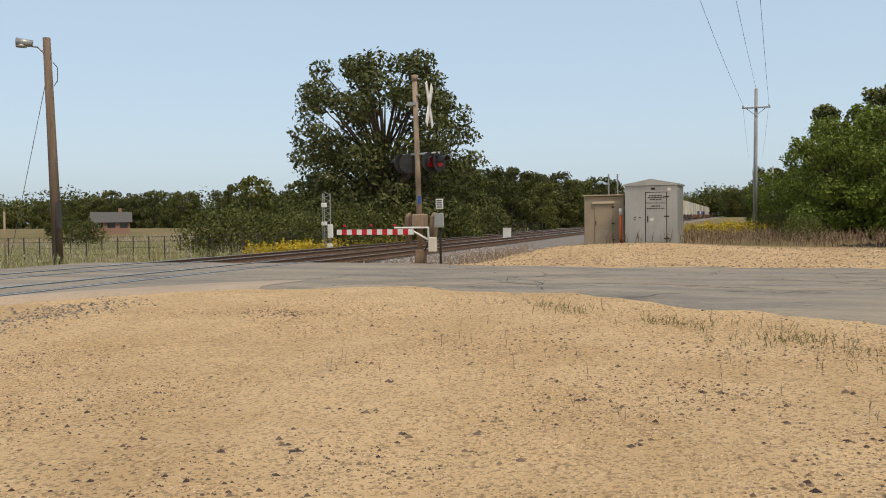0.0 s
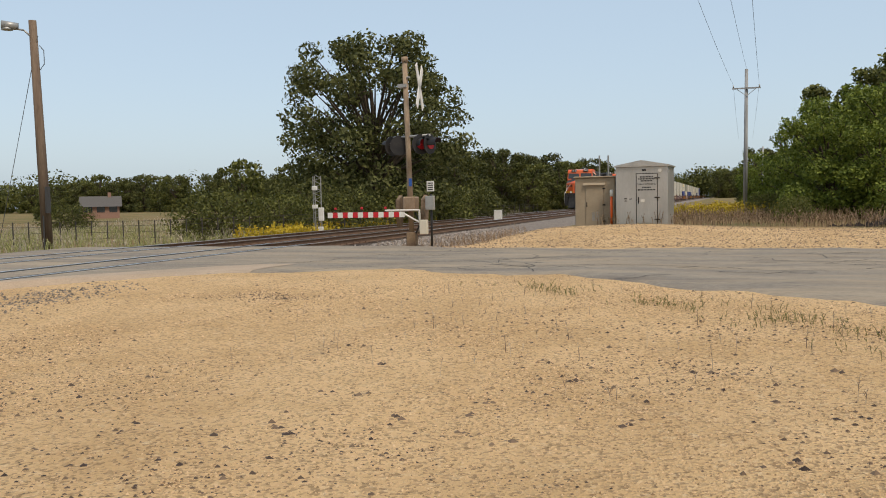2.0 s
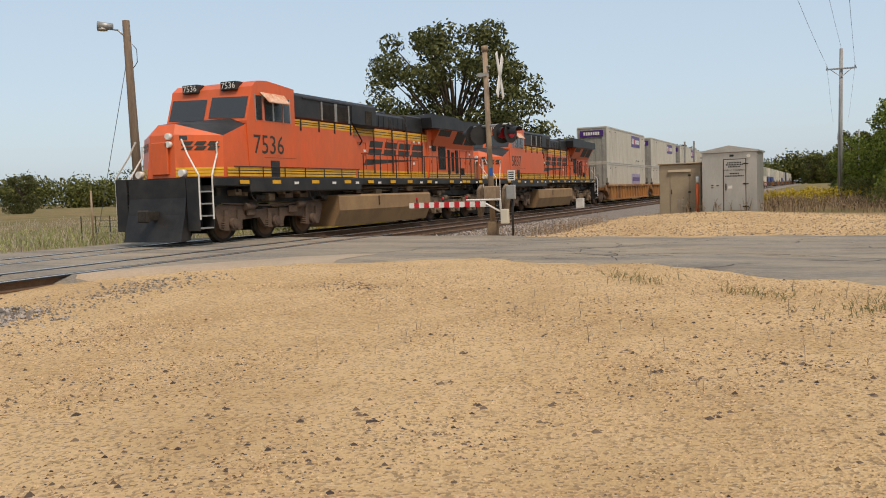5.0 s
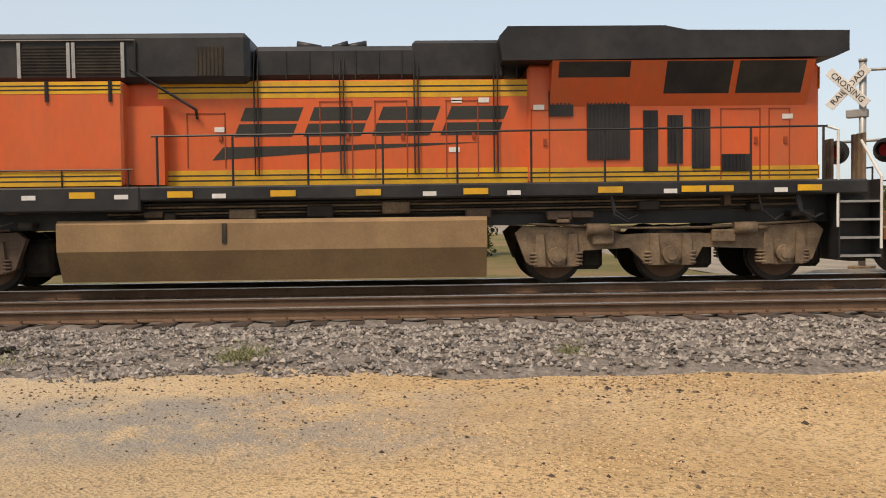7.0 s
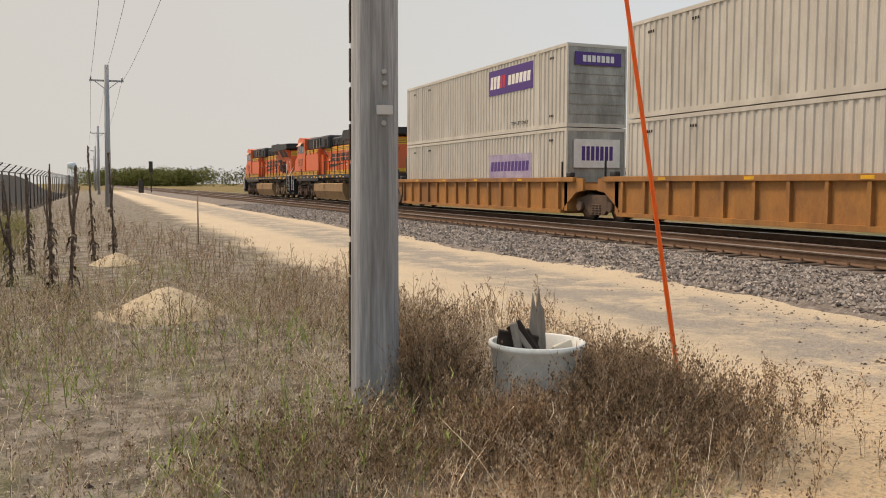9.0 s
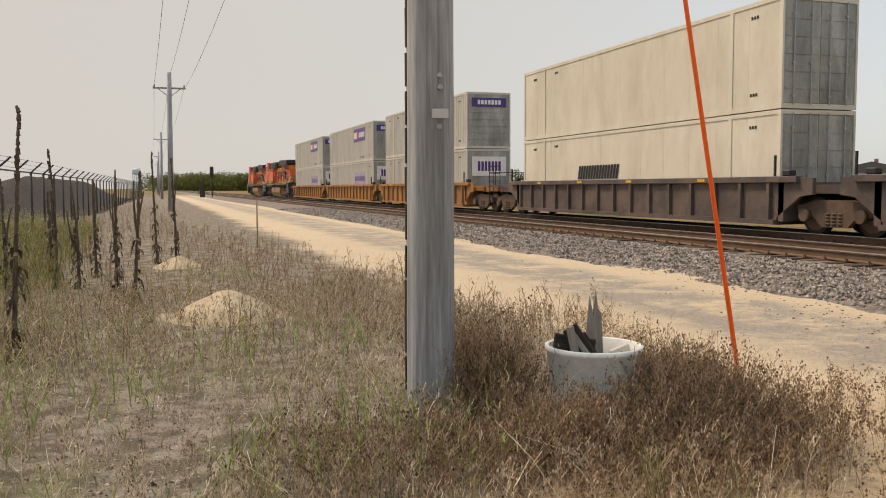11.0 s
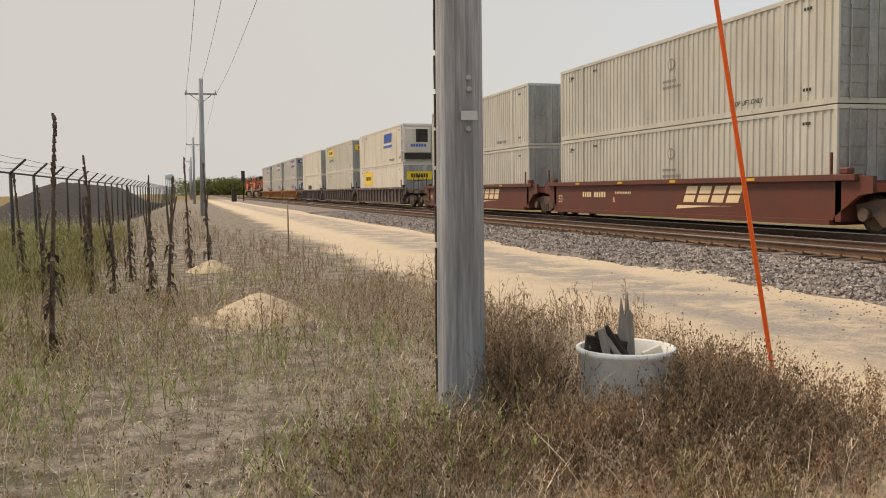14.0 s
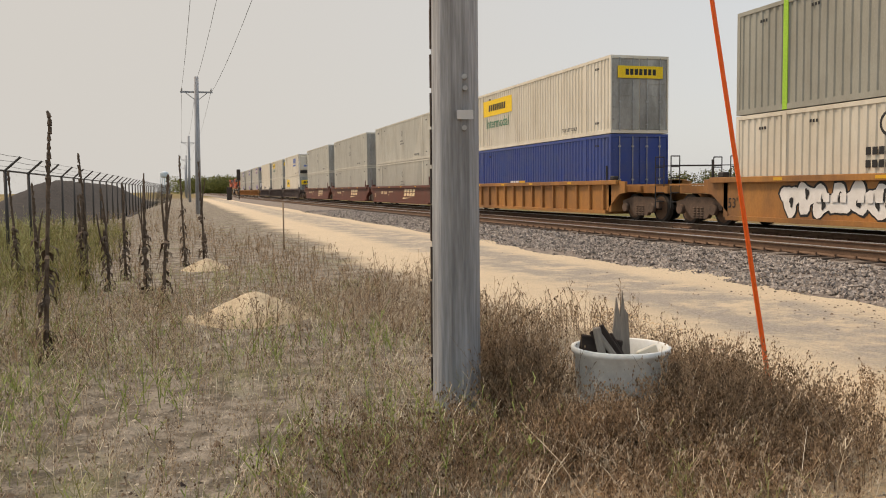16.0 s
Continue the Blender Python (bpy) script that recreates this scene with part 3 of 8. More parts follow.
def build_ballast():
    xs = np.array([-21.0, -20.0, -19.0, -18.3, -17.5, -16.6, -15.7, -14.8, -13.9, -13.0, -12.1, -11.5, -11.25, -11.0, -10.6, -10.2, -9.8, -9.3, -8.8, -8.4, -8.0])
    prof = np.interp(xs, [-21, -18.4, -11.35, -9.6, -8.5, -8.0], [-0.25, 0.08, 0.10, 0.075, 0.045, -0.10])

    def zf(X, Y):
        z = np.interp(X, xs, prof)
        u = np.clip(np.abs(Y) / 60, 0, 1)
        z = z + (1 - u) * 0.018 * (np.sin(X * 9 + Y * 3.1) + np.sin(Y * 11 - X * 5))
        z = z - 0.22 * ss(8.3, 9.4, Y) * ss(24.4, 23.3, Y)
        return z + 0.05 * np.sin(Y * 0.6) * ss(-10.0, -8.5, X)
    ys = axis(-1500, 1500, -28, 45, 0.35)
    ob = sheet("ballast", xs, ys, zf, BALLAST)
    tagged(ob, "grey crushed-stone ballast bed under the tracks", "ballast")
    # loose crushed stone on the near shoulder
    V, F = [], []
    n = 51000
    y = np.concatenate([rng.uniform(-22, 9.5, 32000), rng.uniform(-60, -22, 9000), rng.uniform(23.5, 40, 10000)])
    x = -8.3 - 3.1 * rng.beta(1.0, 1.0, n)
    x[rng.random(n) < 0.06] += rng.uniform(0, 1.0)
    keep_between = rng.random(n) < 0.16
    x = np.where(keep_between, rng.uniform(-15.5, -14.1, n), x)
    z = zf(x, y)
    s = rng.uniform(0.018, 0.05, n) * np.where((y > 20) | (y < -22), 1.5, 1.0)
    base = np.array([(1, 0, 0), (-0.5, 0.8, 0), (-0.6, -0.8, 0), (0.1, 0.1, 1), (0, 0, -1)])
    for k in range(n):
        a = rng.uniform(0, 6.28)
        ca, sa = math.cos(a), math.sin(a)
        p = base * s[k] * rng.uniform(0.6, 1.3, (5, 3))
        q = np.stack([p[:, 0] * ca - p[:, 1] * sa + x[k], p[:, 0] * sa + p[:, 1] * ca + y[k], p[:, 2] * 0.8 + z[k] + 0.012], 1)
        b = 5 * k
        V.append(q)
        F += [(b, b + 1, b + 3), (b + 1, b + 2, b + 3), (b + 2, b, b + 3), (b + 1, b, b + 4), (b + 2, b + 1, b + 4), (b, b + 2, b + 4)]
    tagged(soup("loose_stones", np.concatenate(V), F, STONE), "angular grey stones on the ballast shoulder", "stones", kind="stuff")


build_track(NEAR_C, "near railway track with rusty rails on wooden sleepers")
build_track(FAR_C, "second railway track under the freight train")
build_ballast()


def build_pebbles():
    """Dark pebbles and fine gravel strewn over the sandy lot."""
    V, F = [], []
    n = 34000
    far = rng.random(n) < 0.5
    x, y = rng.uniform(-9.5, 7, n), np.where(far, rng.uniform(-6, 15, n), rng.uniform(1.5, 8, n))
    clump = (np.sin(x * 0.9 + 1.1 * y) + np.sin(x * 1.9 - y * 1.3) + rng.normal(0, 0.8, n)) > 0.5
    x, y = x[clump], y[clump]
    d = np.hypot(x, y)
    s = rng.gamma(2.0, 0.0042, len(x)) + 0.003
    big = rng.random(len(x)) < 0.004
    s[big] = rng.uniform(0.025, 0.05, big.sum())
    z = ground_z(x, y)
    base = np.array([(1, 0, 0), (0.2, 0.9, 0), (-0.9, 0.3, 0), (-0.3, -0.8, 0), (0.1, 0.0, 0.6)])
    for k in range(len(x)):
        p = base * s[k] * rng.uniform(0.6, 1.3, (5, 3))
        V.append(p + (x[k], y[k], z[k]))
        b = 5 * k
        F += [(b, b + 1, b + 4), (b + 1, b + 2, b + 4), (b + 2, b + 3, b + 4), (b + 3, b, b + 4)]
    tagged(soup("pebbles", np.concatenate(V), F, PEBBLE), "dark pebbles strewn on the sandy lot", "pebbles", kind="stuff")


build_pebbles()


def grains(name, x, y, s, material, label, tall=0.8):
    """Angular grains, each a small five-cornered chip on the ground."""
    n = len(x)
    base = np.array([(1, 0, 0), (0.2, 0.9, 0), (-0.9, 0.3, 0), (-0.3, -0.8, 0), (0.1, 0.0, tall)])
    P = base[None] * s[:, None, None] * rng.uniform(0.6, 1.35, (n, 5, 3))
    V = (P + np.stack([x, y, ground_z(x, y) - 0.001], 1)[:, None, :]).reshape(-1, 3)
    b = 5 * np.arange(n)[:, None]
    F = np.concatenate([b + np.array(t) for t in ((0, 1, 4), (1, 2, 4), (2, 3, 4), (3, 0, 4))], 0)
    return tagged(soup(name, V, F.tolist(), material), label, "gravel", kind="stuff")


LOOSE = [(-1.74, 5.78), (-1.67, 5.37), (-1.55, 5.29), (-1.33, 5.23), (-1.71, 6.14), (-2.95, 5.12), (-2.81, 5.05), (-2.6, 4.46), (-3.05, 6.18), (-2.73, 6.17), (-2.77, 6.11), (-0.66, 5.77), (-0.6, 5.81), (-1.11, 7.0), (-0.93, 6.74), (-0.15, 7.46), (0.15, 7.52), (0.38, 6.57), (0.38, 5.2), (-2.28, 5.63), (-3.69, 4.03), (-3.31, 4.22), (-2.94, 7.11), (0.9, 7.69), (-3.88, 10.25)]


def build_grit():
    n = 190000
    r = 1.6 + 12.5 * rng.random(n) ** 1.25
    a = radians(-12) + radians(165) * rng.random(n)
    x, y = -np.sin(a) * r, np.cos(a) * r
    ok = (y < road_edges(x)[0] - 0.1) & (x > -8.2)
    drift = np.sin(x * 1.1 + 0.6 * y + 1.5 * np.sin(0.7 * y)) + 0.8 * np.sin(1.9 * x - 1.3 * y) + 0.5 * np.sin(3.7 * x + 2.9 * y)
    ok &= rng.random(n) < np.clip(0.5 + 0.4 * drift, 0.08, 1)
    ok &= (y > -1.5) | (x > -5.2)
    x, y, r = x[ok], y[ok], r[ok]
    grains("grit", x, y, (0.0036 + 0.0006 * r) * rng.uniform(0.5, 1.9, len(x)), GRIT, "pale angular grit over the lot")
    # darker gravel spills and a patch near the road
    xs, ys = [], []
    for cx, cy, sx, sy, k in ((-6.38, 11.12, 0.5, 0.25, 260), (-1.25, 4.6, 0.35, 0.1, 120), (-0.7, 4.15, 0.25, 0.12, 90), (-1.9, 4.9, 0.12, 0.1, 40), (-8.2, 1.5, 0.5, 2.5, 500), (-7.9, -5.0, 0.5, 3.5, 700), (-0.2, 9.5, 1.8, 0.5, 300), (-7.0, -1.0, 0.6, 2.5, 500)):
        xs.append(rng.normal(cx, sx, k)), ys.append(rng.normal(cy, sy, k))
    x, y = np.concatenate(xs), np.concatenate(ys)
    grains("dark_gravel", x, y, rng.uniform(0.006, 0.02, len(x)) * np.clip(np.hypot(x, y) / 6, 0.8, 1.4), PEBBLE, "spilled dark gravel on the lot", 0.6)
    x, y = np.concatenate([rng.normal(-10.0, 0.45, 600), rng.normal(-10.0, 0.5, 900)]), np.concatenate([rng.normal(10.6, 0.7, 600), rng.normal(7.6, 1.0, 900)])
    grains("grey_gravel", x, y, rng.uniform(0.012, 0.035, len(x)), SLATE, "loose grey gravel at the road's edge", 0.7)
    # larger flat dark stones lying about
    x, y = np.array([p for p, q in LOOSE]), np.array([q for p, q in LOOSE])
    x, y = np.repeat(x, 3) + rng.normal(0, 0.05, 3 * len(x)), np.repeat(y, 3) + rng.normal(0, 0.04, 3 * len(y))
    grains("dark_stones", x, y, rng.uniform(0.012, 0.045, len(x)), PEBBLE, "flat dark stones lying on the lot", 0.5)
    x, y = rng.uniform(-8.5, 7, 7000), rng.uniform(22.3, 35, 7000)
    grains("grit", x, y, rng.uniform(0.012, 0.035, 7000), GRIT, "pale grit on the bank before the sheds")
    x, y = rng.uniform(-8.5, 7, 1500), 22.3 + 12 * rng.random(1500) ** 1.5
    grains("dark_gravel", x, y, rng.uniform(0.015, 0.05, 1500), PEBBLE, "dark gravel on the bank before the sheds", 0.6)


build_grit()


def build_mound(x, y, r, h, seed):
    g = np.random.default_rng(seed)
    xs = np.linspace(-r * 1.5, r * 1.5, 46)

    def zf(X, Y):
        d = np.hypot(X * (1 + 0.1 * np.sin(3 * np.arctan2(Y, X))), Y)
        n = 0.03 * np.sin(X * 9 + 1) * np.sin(Y * 8) + 0.015 * g.normal(size=X.shape)
        return h * np.clip(1 - (d / r / 1.35) ** 1.2, 0, 1) * (1 + n) - 0.02
    ob = sheet("gravel_mound", xs, xs, zf, MOUND)
    ob.location = (x, y, float(ground_z(x, y)))
    tagged(ob, "small heap of pale sandy gravel in the weeds", "mound", kind="thing")
    del ob["kind"]


build_mound(-0.8, -10.35, 0.52, 0.36, 3)
build_mound(-0.45, -17.5, 0.36, 0.24, 4)

# ---- the train ----
SPEED = 27.5        # metres a second, towards -y
STACK_AT = 12.9     # where the first container's front is at 7 s
MOVERS = []         # (thing, y at 7 s)


def bogie(parent, y, axles, wheel_r, half=1.0, three=False, material=None):
    """One truck: side frames with springs and bearing boxes, and its wheelsets."""
    material = material or TRUCKM
    tr = new("truck")
    tr.parent, tr.location = parent, (0, y, 0)
    for s in (-1, 1):
        bm = bmesh.new()
        x0, x1 = (half, half + 0.14) if s > 0 else (-half - 0.14, -half)
        a, b = min(axles), max(axles)
        if three:
            prism_x(bm, [(a - 0.75, 0.95), (a - 0.55, 0.42), (a - 0.35, 0.32), (a + 0.35, 0.32), (a + 0.5, 0.62), (a + 1.35, 0.66), (-0.42, 0.34), (0.42, 0.34), (0.6, 0.66), (b - 0.5, 0.62), (b - 0.35, 0.32), (b + 0.35, 0.32), (b + 0.55, 0.42), (b + 0.75, 0.95), (b + 0.6, 1.08), (b - 0.9, 1.02), (b - 1.2, 0.9), (0.5, 0.92), (-0.5, 0.92), (a + 1.2, 0.9), (a + 0.9, 1.02), (a - 0.6, 1.08)], x0, x1)
        else:
            prism_x(bm, [(a - 0.35, 0.72), (a - 0.3, 0.48), (a + 0.25, 0.42), (-0.42, 0.2), (0.42, 0.2), (b - 0.25, 0.42), (b + 0.3, 0.48), (b + 0.35, 0.72), (b - 0.1, 0.8), (0.5, 0.86), (-0.5, 0.86), (a + 0.1, 0.8)], x0, x1)
        xo = x1 if s > 0 else x0
        for ax in axles:
            cyl(bm, (xo - 0.02 * s, ax, wheel_r), (xo + 0.13 * s, ax, wheel_r), 0.16, 12)
            if three:
                for d in (-0.38, 0.38):
                    for k in range(4):
                        cyl(bm, (xo - 0.05 * s, ax + d, 0.36 + 0.065 * k), (xo - 0.05 * s, ax + d, 0.40 + 0.065 * k), 0.12, 8)
        if not three:
            for d in (-0.2, 0.0, 0.2):
                for k in range(4):
                    cyl(bm, (xo - 0.04 * s, d, 0.26 + 0.08 * k), (xo - 0.04 * s, d, 0.31 + 0.08 * k), 0.085, 8)
        else:
            box(bm, min(xo, xo + 0.1 * s), max(xo, xo + 0.1 * s), -1.45, -1.05, 0.72, 0.98, 0, 0.03)
            box(bm, min(xo, xo + 0.1 * s), max(xo, xo + 0.1 * s), 0.75, 1.2, 0.74, 0.98, 0, 0.03)
            pipe(bm, [(xo + 0.03 * s, a - 0.5, 1.12), (xo + 0.03 * s, -0.6, 1.02), (xo + 0.03 * s, 0.6, 1.02), (xo + 0.03 * s, b + 0.5, 1.12)], 0.025)
        part("side_frame", bm, material, tr)
    for ax in axles:
        bm = bmesh.new()
        for s in (-1, 1):
            cyl(bm, (s * 0.69, ax, wheel_r), (s * 0.83, ax, wheel_r), wheel_r, 28)
            cyl(bm, (s * 0.66, ax, wheel_r), (s * 0.69, ax, wheel_r), wheel_r + 0.025, 28)
            cyl(bm, (s * 0.83, ax, wheel_r), (s * 0.845, ax, wheel_r), wheel_r * 0.82, 20, 1)
        cyl(bm, (-0.95, ax, wheel_r), (0.95, ax, wheel_r), 0.09, 10)
        part("wheelset", bm, [DARKP, RAIL_RUST], tr)
    bm = bmesh.new()
    box(bm, -half, half, -0.25, 0.25, 0.4, 0.75)
    part("bolster", bm, DARKP, tr)
    if three:
        for ax in axles:
            bm = bmesh.new()
            box(bm, -0.62, 0.62, ax + 0.12, ax + 0.98, 0.24, 0.92, 0, 0.08)
            part("traction_motor", bm, DARKP, tr)
        for s in (-1, 1):
            for q in (min(axles) + 0.55, max(axles) - 0.95):
                bm = bmesh.new()
                xs = s * (half + 0.2)
                cyl(bm, (xs, q, 1.0), (xs, q + 0.42, 1.0), 0.115, 12)
                cyl(bm, (xs, q + 0.42, 1.0), (xs, q + 0.62, 1.0), 0.04, 8)
                part("brake_cylinder", bm, material, tr)
            for ax in axles:
                bm = bmesh.new()
                for d in (-0.3, 0.3):
                    prism_x(bm, [(ax + d - 0.07, 0.92), (ax + d + 0.07, 0.92), (ax + d + 0.11, 0.34), (ax + d - 0.11, 0.34)], min(s * (half + 0.14), s * (half + 0.2)), max(s * (half + 0.14), s * (half + 0.2)))
                cyl(bm, (s * (half + 0.2), ax, wheel_r), (s * (half + 0.3), ax, wheel_r), 0.1, 14)
                part("journal_box", bm, material, tr)
    return tr


def logo_bars(parent, y0, y1, z0, z1, x, material, slant=0.3, n=4):
    """A railway emblem as plain leaning blocks, each with a slit."""
    bm = bmesh.new()
    w, h = (y1 - y0) / n, z1 - z0
    for k in range(n):
        a, b = y0 + k * w, y0 + (k + 0.84) * w
        for q0, q1 in ((z0, z0 + 0.44 * h), (z0 + 0.54 * h, z1)):
            quad(bm, [(x, p + slant * (q - z0), q) for p, q in ((a, q0), (b, q0), (b, q1), (a, q1))])
    return part("emblem", bm, material, parent)


def build_locomotive(label, number):
    lo = empty("locomotive", label, "locomotive", group="locomotives of the train")

    def Y(u):
        return 21.3 - u
    # frame and walkway
    bm = bmesh.new()
    box(bm, -1.5, 1.5, 0.75, 22.0, 1.60, 1.86, 0, 0.03)
    box(bm, -1.53, 1.53, Y(18.9), Y(12.3), 1.42, 1.86, 0, 0.03)
    box(bm, -1.0, 1.0, 0.9, 21.8, 1.1, 1.6)
    part("underframe", bm, BLACKP, lo)
    # fuel tank with bevelled lower edges
    bm = bmesh.new()
    a, b = Y(13.8), Y(6.2)
    prism_y(bm, [(-1.38, 1.27), (-1.45, 1.2), (-1.45, 0.72), (-1.2, 0.17), (1.2, 0.17), (1.45, 0.72), (1.45, 1.2), (1.38, 1.27)], a, b, 0)
    box(bm, 1.45, 1.47, (a + b) / 2 - 0.9, (a + b) / 2 - 0.82, 0.85, 1.2, 1)
    box(bm, -0.9, 0.9, a + 0.3, b - 0.3, 1.22, 1.3)
    part("fuel_tank", bm, [TANK, DARKP], lo, "dusty tan fuel tank")
    # long hood: orange flank, black upper part
    w = 0.98
    bm = bmesh.new()
    box(bm, -w, w, Y(12.7), Y(5.2), 1.86, 3.78, 0, 0.02)
    part("hood_side", bm, ORANGE, lo, "orange hood flank")
    bm = bmesh.new()
    box(bm, -1.42, 1.42, Y(16.4), Y(12.6), 1.86, 3.72, 0, 0.04)
    prism_y(bm, [(-1.2, 1.9), (1.2, 1.9), (1.2, 3.3), (-1.2, 3.3)], Y(12.6), Y(11.95))
    part("equipment_cabinet", bm, ORANGE, lo)
    bm = bmesh.new()
    box(bm, -1.05, 1.05, Y(5.4), Y(0.0), 1.86, 4.02, 0, 0.05)
    # radiator cab flares out to the roof
    for s in (-1, 1):
        x0, x1 = (1.05, 1.45) if s > 0 else (-1.05, -1.45)
        pts = [(Y(5.0), 3.25), (Y(0.25), 3.25), (Y(0.25), 4.02), (Y(5.0), 4.02)]
        quad(bm, [(x0, pts[0][0], 3.25), (x0, pts[1][0], 3.25), (x1, pts[2][0], 4.02), (x1, pts[3][0], 4.02)])
        bm.faces.new([bm.verts.new(p) for p in ((x0, Y(0.25), 3.25), (x0, Y(0.25), 4.02), (x1, Y(0.25), 4.02))])
        bm.faces.new([bm.verts.new(p) for p in ((x0, Y(5.0), 3.25), (x0, Y(5.0), 4.02), (x1, Y(5.0), 4.02))])
    part("radiator_cab", bm, ORANGE, lo, "orange radiator cab flaring outward")
    bm = bmesh.new()
    box(bm, -0.97, 0.97, Y(10.4), Y(5.8), 3.78, 4.41, 0, 0.10)
    box(bm, -1.0, 1.0, Y(7.5), Y(5.8), 3.78, 4.49, 0, 0.06)
    box(bm, -1.25, 1.25, Y(16.4), Y(10.4), 3.72, 4.60, 0, 0.10)
    for k in range(11):
        box(bm, 0.97, 0.985, Y(9.8 - 0.42 * k), Y(9.78 - 0.42 * k), 3.8, 4.3)
    part("hood_top", bm, BLACKP, lo, "black hood roof")
    bm = bmesh.new()
    prism_x(bm, [(Y(5.9), 4.02), (Y(-0.1), 4.06), (Y(-0.33), 4.16), (Y(-0.33), 4.52), (Y(2.6), 4.54), (Y(3.0), 4.62), (Y(5.8), 4.62), (Y(5.95), 4.45)], -1.5, 1.5)
    box(bm, -1.2, 1.2, Y(2.4), Y(0.2), 4.52, 4.57, 0, 0.02)
    part("radiator_roof", bm, BLACKP, lo, "overhanging black radiator roof")
    # louvres, screens and doors of the radiator cab
    bm = bmesh.new()
    for u0, u1, z0, z1 in ((3.53, 4.32, 2.28, 3.54), (3.01, 3.28, 2.06, 3.17), (2.55, 2.83, 2.2, 3.08), (2.04, 2.38, 2.1, 3.19), (4.57, 5.02, 3.08, 3.54), (1.31, 1.83, 2.04, 2.36)):
        box(bm, 1.05, 1.07, Y(u1), Y(u0), z0, z1)
        n = int((u1 - u0) / 0.07)
        for k in range(n):
            box(bm, 1.07, 1.085, Y(u1 - 0.07 * k), Y(u1 - 0.07 * k - 0.03), z0, z1)
    for u0, u1 in ((0.41, 1.62), (1.74, 2.94), (3.59, 4.88)):
        def fx(z):
            return 1.055 + 0.4 * (z - 3.25) / 0.77
        z0, z1 = (3.46, 4.0) if u0 < 3 else (3.74, 4.0)
        quad(bm, [(fx(z0), Y(u1), z0), (fx(z0), Y(u0), z0), (fx(z1), Y(u0), z1), (fx(z1), Y(u1), z1)])
    part("grille", bm, BLACKP, lo, "black louvred intake screens")
    bm = bmesh.new()
    for u0, u1, z0, z1 in ((0.55, 0.95, 1.9, 3.2), (1.1, 1.85, 1.9, 3.2), (5.0, 5.35, 1.9, 3.2), (10.9, 11.6, 2.2, 3.2), (6.3, 6.9, 2.0, 3.4), (7.6, 8.2, 2.0, 3.4), (8.6, 9.2, 2.0, 3.4)):
        x = 1.05 if u0 < 5.3 else w
        for p0, p1, q0, q1 in ((Y(u1), Y(u1) + 0.02, z0, z1), (Y(u0) - 0.02, Y(u0), z0, z1), (Y(u1), Y(u0), z1 - 0.02, z1)):
            box(bm, x, x + 0.012, p0, p1, q0, q1)
        box(bm, x, x + 0.03, Y(u0) - 0.12, Y(u0) - 0.06, (z0 + z1) / 2, (z0 + z1) / 2 + 0.12)
    part("hatch", bm, mat_line, lo)
    for u in (5.95, 7.4, 8.75, 10.3):
        bm = bmesh.new()
        for du in (0.0, 0.07):
            pipe(bm, [(w + 0.05, Y(u + du), 2.05), (w + 0.05, Y(u + du), 3.95), (w - 0.05, Y(u + du), 4.3)], 0.014, 5)
        part("hood_grab_rail", bm, BLACKP, lo)
    # yellow stripes
    bm = bmesh.new()
    for u0, u1, x, z0, z1 in ((5.3, 12.1, w, 3.46, 3.76), (5.4, 12.1, w, 1.88, 2.16), (0.02, 5.38, 1.05, 1.88, 2.14), (12.62, 16.38, 1.42, 3.50, 3.71), (12.62, 19.9, 1.486, 1.88, 2.14)):
        box(bm, x, x + 0.006, Y(u1), Y(u0), z0, z1, 0)
        for q in (0.33, 0.66):
            box(bm, x + 0.006, x + 0.01, Y(u1), Y(u0), z0 + q * (z1 - z0) - 0.012, z0 + q * (z1 - z0) + 0.012, 1)
    box(bm, -1.05, 1.05, Y(0.0), Y(-0.006), 3.55, 3.95, 0)
    box(bm, -1.05, 1.05, Y(0.0), Y(-0.006), 1.9, 2.15, 0)
    for q in (3.65, 3.75, 3.85):
        box(bm, -1.05, 1.05, Y(-0.006), Y(-0.01), q - 0.012, q + 0.012, 1)
    part("stripe", bm, [YELLOW, BLACKP], lo, "yellow stripes with black lines")
    # emblem and swoosh on the hood
    logo_bars(lo, Y(10.75), Y(5.75), 2.76, 3.29, w + 0.004, EMBLEM, 0.4)
    bm = bmesh.new()
    quad(bm, [(w + 0.004, Y(11.15), 2.34), (w + 0.004, Y(10.95), 2.58), (w + 0.004, Y(6.2), 2.63), (w + 0.004, Y(8.6), 2.50)])
    part("emblem_line", bm, EMBLEM, lo)
    # cab
    bm = bmesh.new()
    cy0, cy1 = Y(18.75), Y(16.4)
    prism_x(bm, [(cy0 + 0.42, 4.70), (cy0 + 0.18, 4.52), (cy0 + 0.12, 4.3), (cy0 - 0.16, 3.5), (cy0 - 0.1, 1.86), (cy1, 1.86), (cy1, 4.62), (cy0 + 0.9, 4.74)], -1.48, 1.48)
    part("cab", bm, ORANGE, lo, "orange cab with side windows")
    # nose: narrow front face, splayed cheeks, top sloping down from the windscreen
    bm = bmesh.new()
    pts = []
    for sx in (-1, 1):
        pts += [(sx * 0.5, 0.42, 1.86), (sx * 1.47, 1.25, 1.86), (sx * 1.47, cy0 + 0.1, 1.86), (sx * 0.42, 0.5, 3.05), (sx * 0.30, 0.72, 3.36), (sx * 1.42, 1.36, 3.02), (sx * 1.44, cy0 - 0.1, 3.42), (sx * 0.9, cy0 - 0.1, 3.6)]
    bmesh.ops.convex_hull(bm, input=[bm.verts.new(p) for p in pts])
